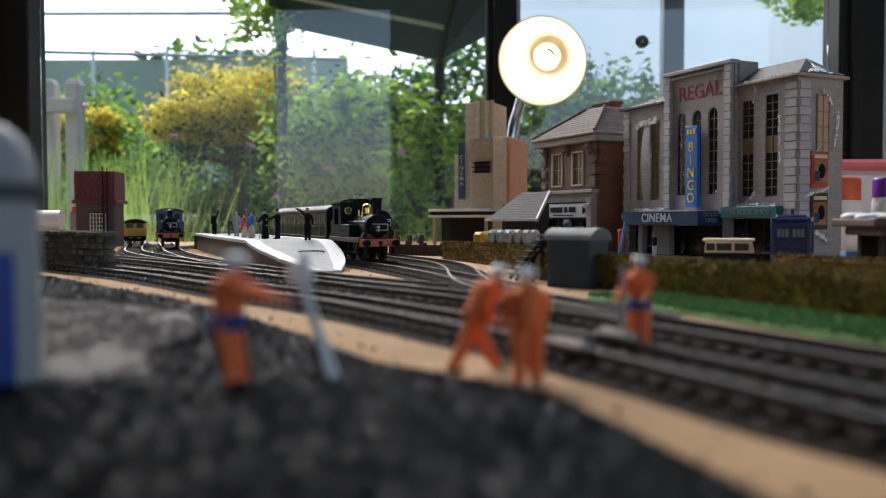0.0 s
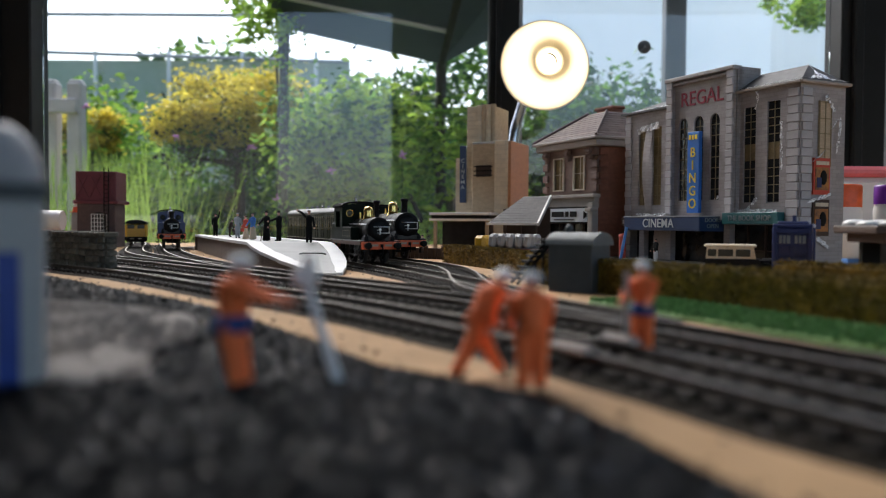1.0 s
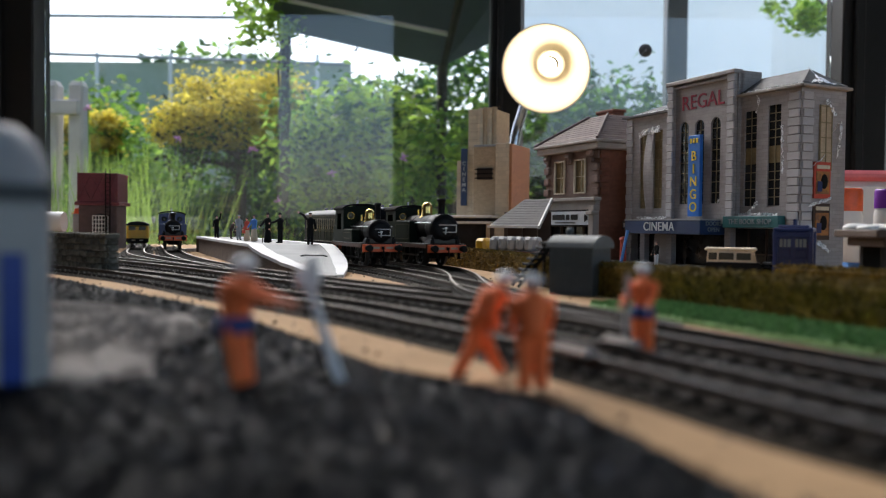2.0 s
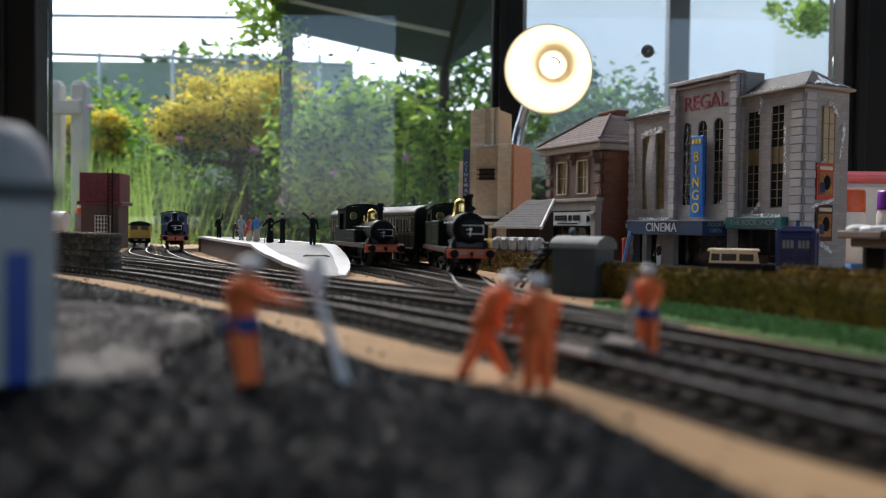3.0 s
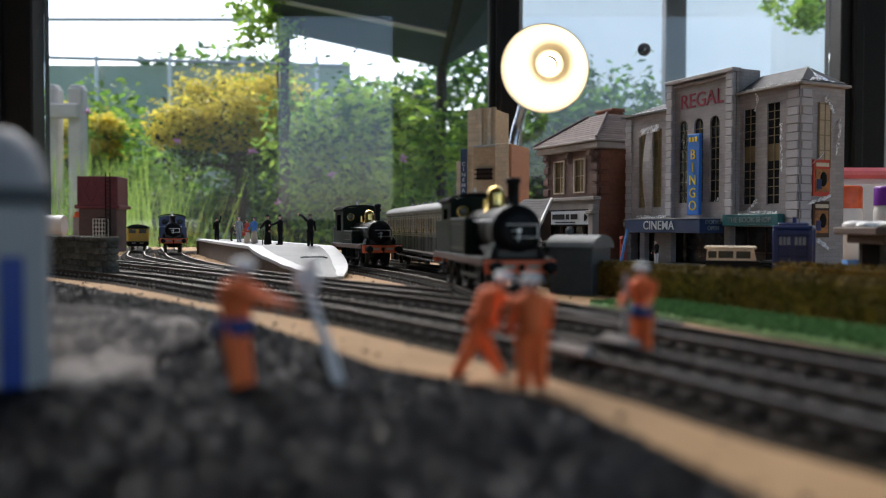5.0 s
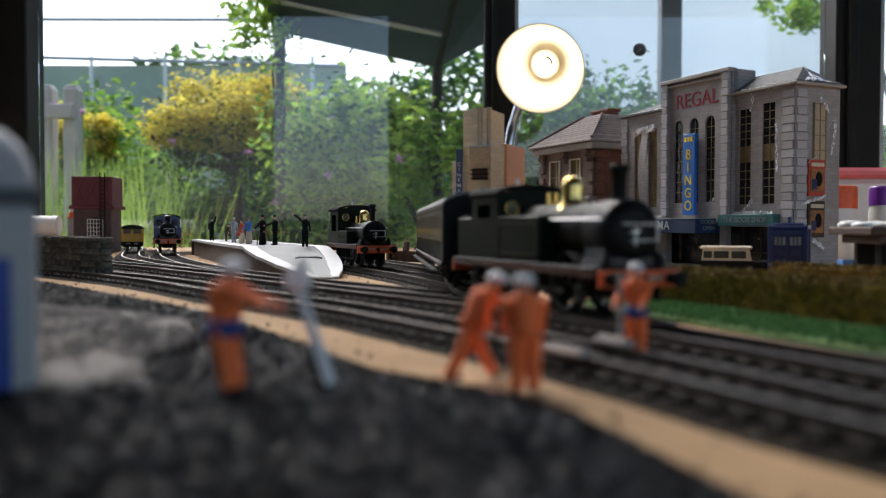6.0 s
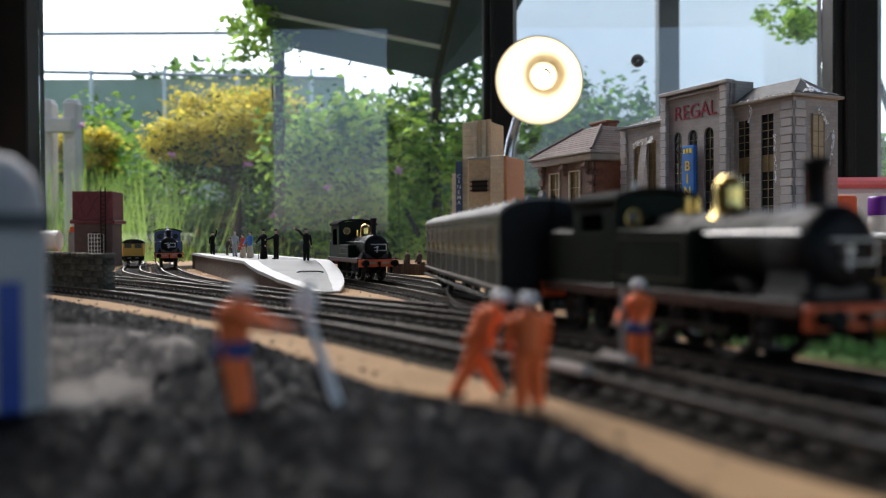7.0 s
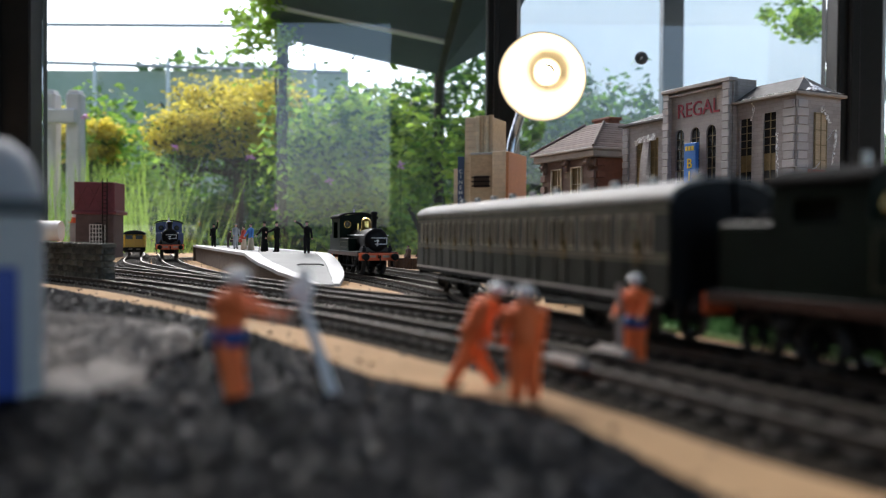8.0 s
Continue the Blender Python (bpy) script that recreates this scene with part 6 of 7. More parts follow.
def tools():
    s = Shape()
    s.cyl((0, 0, 0.0), (0.0002, 0.0, 0.0215), 0.0007, n=8)
    s.box((0, 0, 0.0012), (0.0026, 0.0020, 0.0024), bev=0.0003)
    solid("rail_bar", s, STUCCO, "pale grey long-handled track tool held by the worker", "tool", pose(0.0455, 0.2045, 0.0020))
    t = thing("survey_tripod", "pale grey survey tripod standing on the coal", "tripod", pose(-0.0275, 0.157, 0.0032))
    s = Shape()
    s.box((0, 0, 0.0215), (0.0048, 0.0030, 0.0040), bev=0.0006)
    s.cyl((0.001, -0.001, 0.0235), (0.001, -0.001, 0.0255), 0.0011, n=10)
    part("instrument", s, HELM, t, "pale instrument head")
    for x, y in ((0.0068, -0.001), (0.0052, 0.006), (0.0072, 0.003)):
        s = Shape()
        s.cyl((0, 0, 0.0205), (x, y, -0.001), 0.0008, 0.0007, n=8)
        part("leg", s, HELM, t)
    for k, (x, y, rz, w) in enumerate(((0.030, 0.190, -62, 0.014), (0.0445, 0.2055, -60, 0.012))):
        s = Shape()
        s.box((0, 0, 0.0007), (w, 0.0042, 0.0014), bev=0.0004)
        s.box((0, 0, 0.0017), (w * 0.92, 0.0016, 0.0008), bev=0.0002)
        solid("rail_clamp", s, STUCCO, "pale metal track clamp lying on the rail", "clamp", pose(x, y, 0.0053, 0, 0, rz), group="track clamps")


tools()
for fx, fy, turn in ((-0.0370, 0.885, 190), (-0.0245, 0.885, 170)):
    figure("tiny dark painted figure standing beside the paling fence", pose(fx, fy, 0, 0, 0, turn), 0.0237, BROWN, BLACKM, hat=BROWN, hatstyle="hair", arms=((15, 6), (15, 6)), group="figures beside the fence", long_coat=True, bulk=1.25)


def spare_track_panel():
    """A short length of pale track left lying beside the siding."""
    b = thing("spare_track_panel", "pale grey spare track panel lying beside the siding", "track panel", pose(-0.318, 1.06, 0.0006, 0, 0, 68))
    for y in (-0.0085, 0.0085):
        s = Shape()
        s.box((0, y, 0.0024), (0.056, 0.0016, 0.0022), bev=0.0002)
        part("rail", s, STUCCO, b)
    for k in range(7):
        s = Shape()
        s.box((-0.024 + 0.008 * k, 0, 0.0007), (0.0034, 0.026, 0.0014), bev=0.0002)
        part("sleeper", s, STUCCO, b)


spare_track_panel()


# ---------------------------------------------------------------- coal and rubble
COAL_EDGE = [(-0.42, 0.64), (-0.30, 0.56), (-0.235, 0.505), (-0.173, 0.430), (-0.106, 0.350), (-0.070, 0.295), (-0.043, 0.247), (-0.017, 0.198), (-0.003, 0.184), (0.020, 0.160), (0.028, 0.143), (0.032, 0.128), (0.035, 0.115), (0.040, 0.098), (0.055, 0.05), (0.06, -0.05), (0.05, -0.25), (-0.55, -0.25), (-0.6, 0.5)]


def edge_distance(x, y, poly):
    best = 9.0
    for (x0, y0), (x1, y1) in zip(poly, poly[1:] + poly[:1]):
        dx, dy = x1 - x0, y1 - y0
        t = max(0, min(1, ((x - x0) * dx + (y - y0) * dy) / (dx * dx + dy * dy)))
        best = min(best, math.hypot(x - x0 - t * dx, y - y0 - t * dy))
    return best


def coal_height(x, y):
    if not inside(x, y, COAL_EDGE):
        return -0.001
    e = edge_distance(x, y, COAL_EDGE)
    swell = 0.0014 * noise.noise(Vector((x * 22, y * 22, 3)))
    return 0.0052 * (1 - math.exp(-e / 0.022)) + swell * min(1, e / 0.02)


def rubble_axes(x, y):
    """Along and across the rubble heap."""
    x, y = x + 0.126, y - 0.212
    return 0.51 * x - 0.86 * y, 0.86 * x + 0.51 * y


def rubble_height(q):
    return 0.0030 * (1 - q ** 2.0) + 0.0066


def coal_heap():
    c = thing("coal_heap", "broad heap of shiny black coal lumps in the foreground", "coal heap", kind="stuff")
    s = Shape()
    xs, ys = np.linspace(-0.42, 0.08, 80), np.linspace(-0.12, 0.62, 110)
    vs = [(x, y, coal_height(x, y) - 0.0008) for y in ys for x in xs]
    n = len(xs)
    fs = []
    for j in range(len(ys) - 1):
        for i in range(n - 1):
            q = (j * n + i, j * n + i + 1, (j + 1) * n + i + 1, (j + 1) * n + i)
            if max(vs[k][2] for k in q) > -0.0015:
                fs.append(q)
    s.add(vs, fs, 0, True)
    part("coal_bed", s, COAL, c)["kind"] = "stuff"
    rng = np.random.default_rng(12)
    pl, sz = [], []
    while len(pl) < 46000:
        y = 0.03 + 0.56 * rng.random() ** 1.3
        x = rng.uniform(-0.62 * (y + 0.03) - 0.01, 0.06)
        h = coal_height(x, y)
        if h < -0.0005:
            if rng.random() > 0.012 or not inside(x - 0.006, y - 0.004, COAL_EDGE):
                continue
            h = 0.0004
        u, v = rubble_axes(x, y)
        if (u / 0.068) ** 2 + (v / 0.046) ** 2 < 1 - 0.12 * rng.random():
            continue
        r = rng.uniform(0.0004, 0.0010) if rng.random() < 0.95 else rng.uniform(0.0010, 0.0015)
        pl.append((x, y, h + r * 0.25))
        sz.append(r)
    part("coal_lumps", lumps("coal_lumps", pl, sz, COAL, seed=4), None, c)["kind"] = "stuff"


coal_heap()


def rubble_heap():
    r = thing("rubble_heap", "low heap of pale grey sandy rubble beside the coal", "rubble heap", kind="stuff")
    s = Shape()
    n, m = 48, 22
    vs = []
    for j in range(m + 1):
        q = j / m
        for i in range(n):
            a = 2 * math.pi * i / n
            wob = 1 + 0.22 * noise.noise(Vector((math.cos(a) * 1.5, math.sin(a) * 1.5, 2))) + 0.12 * noise.noise(Vector((math.cos(a) * 6, math.sin(a) * 6, 4)))
            u, v = 0.084 * wob * q * math.cos(a), 0.056 * wob * q * math.sin(a)
            x, y = -0.126 + 0.51 * u + 0.86 * v, 0.212 - 0.86 * u + 0.51 * v
            z = rubble_height(q) + 0.0012 * noise.noise(Vector((x * 120, y * 120, 0))) + 0.0006 * noise.noise(Vector((x * 500, y * 500, 0)))
            vs.append((x, y, z - 0.004 * (q > 0.97)))
    s.add(vs, [(j * n + i, j * n + (i + 1) % n, (j + 1) * n + (i + 1) % n, (j + 1) * n + i) for j in range(m) for i in range(n)], 0, True)
    part("rubble_mound", s, RUBBLE, r)["kind"] = "stuff"
    rng = np.random.default_rng(8)
    pl = []
    for a, q in zip(rng.uniform(0, 6.28, 7000), rng.uniform(0, 1, 7000) ** 0.5):
        u, v = 0.084 * q * math.cos(a), 0.056 * q * math.sin(a)
        pl.append((-0.126 + 0.51 * u + 0.86 * v, 0.212 - 0.86 * u + 0.51 * v, rubble_height(q) + 0.0002))
    part("rubble_grit", lumps("rubble_grit", pl, rng.uniform(0.0004, 0.0014, 7000), RUBBLE, seed=6), None, r)["kind"] = "stuff"


rubble_heap()


def stray_chips():
    """Loose ballast chips beside the rails."""
    c = thing("loose_ballast", "scattered grey and brown ballast chips along the tracks", "ballast", kind="stuff")
    rng = np.random.default_rng(31)
    pl = []
    for t, pts, d in TRACKS:
        for k in range(900):
            i = rng.integers(0, len(pts))
            o = rng.normal(0, 0.016)
            p = pts[i] + np.array([-d[i][1], d[i][0]]) * o
            pl.append((p[0], p[1], 0.0018 if abs(o) < 0.02 else 0.0004))
    part("chips", lumps("chips", pl, rng.uniform(0.0003, 0.0009, len(pl)), GRANITE, seed=9), None, c)["kind"] = "stuff"


stray_chips()


# ---------------------------------------------------------------- stone wall, pillar, water tower
def stone_wall():
    d = math.degrees(math.atan2(0.084, -0.097))
    w = thing("stone_wall", "weathered grey model stone wall with moss at its foot", "wall", pose(-0.219, 0.5440, 0, 0, 0, d))
    s = Shape()
    s.box((0.07, 0, 0.0125), (0.138, 0.007, 0.025))
    part("wall_core", s, STONE, w)
    rng = random.Random(4)
    for row in range(6):
        x = 0.0
        while x < 0.135:
            l = rng.uniform(0.005, 0.0105)
            s = Shape()
            s.box((0, 0, 0), (l - 0.0006, 0.0018, 0.0040 - 0.0004), bev=0.0005)
            for yy in (0.0040, ):
                part("stone", s, STONE, w, at=pose(x + l / 2, yy + rng.uniform(-0.0005, 0.0007), 0.0022 + row * 0.0041 + rng.uniform(-0.0004, 0.0004), rng.uniform(-6, 6), rng.uniform(-5, 5), rng.uniform(-5, 5)))
            x += l
        s = Shape()
        s.box((0, 0, 0), (0.0020, 0.0076, 0.0036), bev=0.0005)
        part("stone", s, STONE, w, at=pose(-0.0008 + rng.uniform(-0.0004, 0.0004), 0, 0.0022 + row * 0.0041))
    x = -0.0015
    while x < 0.138:
        l = rng.uniform(0.005, 0.008)
        s = Shape()
        s.box((0, 0, 0), (l - 0.0005, 0.0105, 0.0034), bev=0.0007)
        part("coping_stone", s, STONE, w, at=pose(x + l / 2, 0, 0.0267 + rng.uniform(-0.0003, 0.0003)))
        x += l


stone_wall()


def pillar():
    p = thing("kiosk_pillar", "white model pillar with a blue panel and grey cap", "pillar", pose(-0.0857, 0.1466, -0.002, 0, 0, 25))
    s = Shape()
    s.box((0, 0, 0.0205), (0.022, 0.016, 0.041), bev=0.0010)
    part("body", s, OFFW, p)
    s = Shape()
    s.box((0.0048, -0.0083, 0.0160), (0.0040, 0.0008, 0.0310), bev=0.0002)
    part("panel", s, PANELB, p, "deep blue panel")
    s = Shape()
    s.box((0, 0, 0.0425), (0.0235, 0.0175, 0.0030), bev=0.0006)
    part("band", s, HUTG, p, "dark grey band")
    s = Shape()
    s.lathe([(0.0108, 0.0), (0.0108, 0.0018), (0.0100, 0.0052), (0.0084, 0.0084), (0.0056, 0.0108), (0, 0.0118)], (0, 0, 0.0440), n=24)
    part("cap", s, GREYF, p, "grey domed cap")


pillar()


def water_tower():
    t = thing("water_tower", "dark maroon water tower with a brick base and ladder", "water tower", pose(-0.4770, 1.165, 0, 0, 0, 6))
    W, D = 0.050, 0.050
    s = Shape()
    s.box((0, 0, 0.0295), (W, D, 0.059), bev=0.0008)
    b = part("base", s, TBRICK, t, "dark brick base")
    s = Shape()
    s.prism(arch_window(0.004, 0.020, 0.016, 0.048), -D / 2 - 0.0010, -D / 2 - 0.0002, plane="xz")
    w = part("window", s, WIND, b)
    g = Shape()
    for k in range(6):
        g.box((-0.006 + 0.004 * k, -D / 2 - 0.0013, 0.0305), (0.0009, 0.0006, 0.029))
    for k in range(6):
        g.box((0.004, -D / 2 - 0.0013, 0.0175 + 0.0055 * k), (0.020, 0.0006, 0.0009))
    part("glazing_grid", g, WHITE, w, "white glazing bars")
    s = Shape()
    s.box((0, 0, 0.0615), (W + 0.009, D + 0.009, 0.005), bev=0.001)
    part("cornice", s, MAROON, t)
    s = Shape()
    for y in (-1, 1):
        s.box((0, y * (D / 2 + 0.0005), 0.083), (W + 0.003, 0.002, 0.040), bev=0.0005)
        s.box((y * (W / 2 + 0.0005), 0, 0.083), (0.002, D, 0.040), bev=0.0005)
    s.box((0, 0, 0.066), (W, D, 0.004))
    s.box((0, 0, 0.0975), (W, D, 0.001), 1)
    tk = part("tank", s, [MAROON, WINC], t, "panelled maroon iron tank")
    for k in range(3):
        x = -0.0172 + 0.0172 * k
        for sx in (-1, 1):
            g = Shape()
            g.cyl((x - sx * 0.0075, -D / 2 - 0.0018, 0.068), (x + sx * 0.0075, -D / 2 - 0.0018, 0.099), 0.0007, n=6)
            part("brace", g, MAROON, tk)
    g = Shape()
    for x in (0.012, 0.018):
        g.cyl((x, -D / 2 - 0.006, 0.0), (x, -D / 2 - 0.006, 0.108), 0.0007, n=6)
    ld = part("ladder", g, BLACKM, t, "thin black ladder")
    for k in range(18):
        g = Shape()
        g.cyl((0.012, -D / 2 - 0.006, 0.006 + k * 0.0056), (0.018, -D / 2 - 0.006, 0.006 + k * 0.0056), 0.0004, n=5)
        part("rung", g, BLACKM, ld)


water_tower()


def tank_wagon():
    t = thing("tank_wagon", "white cylindrical tank wagon behind the stone wall", "wagon", pose(-0.64, 1.19, 0, 0, 0, 4))
    s = Shape()
    s.cyl((-0.11, 0, 0.036), (0.095, 0, 0.036), 0.0145, n=24)
    part("tank", s, WHITE, t)
    s = Shape()
    s.box((-0.005, 0, 0.017), (0.21, 0.024, 0.006), bev=0.0006)
    part("underframe", s, FRED, t, "red underframe")
    for x in (-0.08, 0.065):
        for y in (-0.009, 0.009):
            s = Shape()
            s.cyl((x, y - 0.001, 0.0075), (x, y + 0.001, 0.0075), 0.0075, n=16)
            part("wheel", s, BLACKM, t)
    c = thing("traffic_cone", "tiny orange and white striped traffic cone on a post", "traffic cone", pose(-0.535, 1.215, 0))
    s = Shape()
    s.box((0, 0, 0.024), (0.009, 0.009, 0.048), bev=0.0005)
    part("post", s, GREYF, c)
    s = Shape()
    s.box((0, 0, 0.0486), (0.012, 0.012, 0.0012), bev=0.0003)
    s.cyl((0, 0, 0.049), (0, 0, 0.056), 0.0045, 0.0032, n=12)
    s.cyl((0, 0, 0.056), (0, 0, 0.061), 0.0032, 0.0022, n=12, mi=1)
    s.cyl((0, 0, 0.061), (0, 0, 0.067), 0.0022, 0.001, n=12)
    part("cone", s, [REDP, WHITE], c)


tank_wagon()


def far_fence():
    f = thing("paling_fence", "low dark brown paling fence at the back of the tracks", "fence", pose(-0.055, 0.86, 0, 0, 0, -32))
    for k in range(16):
        s = Shape()
        s.box((0, 0, 0.0055), (0.0047, 0.0016, 0.011 + 0.004 * (k % 4 == 0)), bev=0.0003)
        part("paling", s, BROWN, f, at=pose(k * 0.0052, 0, 0))
    for z in (0.004, 0.009):
        s = Shape()
        s.box((0.039, 0.0014, z), (0.084, 0.0012, 0.0014))
        part("fence_rail", s, BROWN, f)


far_fence()


# ---------------------------------------------------------------- street things
def saloon_van():
    v = thing("vintage_van", "cream and black vintage shooting brake on the street", "car", pose(0.192, 0.560, 0.001, 0, 0, -20) @ Matrix.Scale(0.9, 4))
    s = Shape()
    s.prism([(-0.0185, 0.005), (0.0205, 0.005), (0.0205, 0.0125), (0.0185, 0.0135), (-0.0185, 0.0135)], -0.0100, 0.0100, plane="xz")
    part("body", s, BLACK, v, "black lower body")
    s = Shape()
    s.prism([(-0.018, 0.0136), (0.0172, 0.0136), (0.0155, 0.0218), (-0.0172, 0.0222)], -0.0092, 0.0092, plane="xz")
    cb = part("cabin", s, CREAM, v, "cream cabin")
    for x, w in ((-0.0135, 0.0060), (-0.0040, 0.0105), (0.0082, 0.0100)):
        for y in (-0.0094, 0.0094):
            g = Shape()
            g.box((x, y, 0.0180), (w, 0.0006, 0.0052), bev=0.0002)
            part("side_window", g, WINC, cb)
    s = Shape()
    s.box((-0.001, 0, 0.0232), (0.037, 0.0195, 0.0022), bev=0.0010)
    part("roof", s, CREAM, v, "cream roof")
    s = Shape()
    s.box((0.0265, 0, 0.0105), (0.012, 0.0125, 0.007), bev=0.0015)
    part("bonnet", s, BLACK, v)
    for x in (-0.012, 0.024):
        for y in (-0.0095, 0.0095):
            s = Shape()
            s.cyl((x, y - 0.0014, 0.0046), (x, y + 0.0014, 0.0046), 0.0046, n=16)
            w = part("wheel", s, BLACKM, v)
            g = Shape()
            g.lathe([(0, 0.0004), (0.0022, 0.0), (0, -0.0004)], (x, y + (0.0016 if y > 0 else -0.0016), 0.0046), (0, 1, 0), n=10)
            part("hub", g, STEEL, w)
            g = Shape()
            pts = [(x + 0.0064 * math.cos(a), 0.0046 + 0.0064 * math.sin(a)) for a in np.linspace(0.1, math.pi - 0.1, 9)] + [(x + 0.0056 * math.cos(a), 0.0046 + 0.0056 * math.sin(a)) for a in np.linspace(math.pi - 0.1, 0.1, 9)]
            g.prism(pts, y - 0.002, y + 0.002, plane="xz")
            part("mudguard", g, BLACK, v)


saloon_van()


def kiosk():
    k = thing("police_box", "dark blue panelled police box on the street", "police box", pose(0.2235, 0.535, 0.001, 0, 0, -28))
    W, H = 0.0225, 0.0335
    s = Shape()
    s.box((0, 0, 0.001), (W + 0.003, W + 0.003, 0.002), bev=0.0004)
    s.box((0, 0, H / 2), (W - 0.002, W - 0.002, H))
    for x in (-1, 1):
        for y in (-1, 1):
            s.box((x * W / 2 * 0.92, y * W / 2 * 0.92, H / 2), (0.003, 0.003, H), bev=0.0004)
    part("body", s, BLUEP, k)
    for rz in (0, -90):
        for sx in (-1, 1):
            for row in range(4):
                g = Shape()
                g.box((sx * 0.0046, -W / 2 + 0.0008, 0.0060 + row * 0.0066), (0.0066, 0.0010, 0.0052), bev=0.0003)
                part("panel" if row < 3 else "pane", g, BLUEP if row < 3 else LETD, k, at=pose(0, 0, 0, 0, 0, rz))
            for q in (-1, 1):
                g = Shape()
                g.box((sx * 0.0046 + q * 0.0011, -W / 2 + 0.0001, 0.0258), (0.0006, 0.0006, 0.0052))
                part("pane_bar", g, BLUEP, k, at=pose(0, 0, 0, 0, 0, rz))
        g = Shape()
        g.box((0, -W / 2 + 0.0002, 0.0312), (W - 0.002, 0.0024, 0.0030), bev=0.0003)
        part("fascia", g, BLUEP, k, at=pose(0, 0, 0, 0, 0, rz))
    s = Shape()
    s.box((0, 0, H + 0.0008), (W + 0.001, W + 0.001, 0.0026), bev=0.0006)
    s.box((0, 0, H + 0.0028), (W - 0.004, W - 0.004, 0.0020), bev=0.0008)
    s.cyl((0, 0, H + 0.003), (0, 0, H + 0.0075), 0.0013, n=10)
    part("roof", s, BLUEP, k)


kiosk()


def sack_lorry():
    l = thing("sack_lorry", "yellow-cabbed flatbed lorry loaded with pale grey sacks", "lorry", pose(0.052, 0.738, 0.001, 0, 0, 140))
    s = Shape()
    s.box((-0.012, 0, 0.0125), (0.054, 0.0215, 0.0018), bev=0.0003)
    part("flatbed", s, MAROON, l, "dark red flatbed")
    s = Shape()
    s.box((0.0215, 0, 0.016), (0.012, 0.020, 0.016), bev=0.0025)
    part("cab", s, YELP, l, "yellow cab")
    rng = random.Random(2)
    for r in range(2):
        for k in range(5):
            s = Shape()
            s.box((0, 0, 0.0062), (0.0078, 0.0100, 0.0125), bev=0.0024)
            part("sack", s, SACK, l, at=pose(0.009 - k * 0.0095 + rng.uniform(-0.0006, 0.0006), -0.005 + 0.010 * r, 0.0134, rng.uniform(-3, 3), rng.uniform(-10, -4), rng.uniform(-5, 5)))
    for x in (-0.026, 0.017):
        for y in (-0.009, 0.009):
            s = Shape()
            s.cyl((x, y - 0.0016, 0.0055), (x, y + 0.0016, 0.0055), 0.0055, n=16)
            part("wheel", s, BLACKM, l)
    s = Shape()
    s.box((-0.005, 0, 0.0085), (0.058, 0.008, 0.004))
    part("chassis", s, BLACKM, l)


sack_lorry()


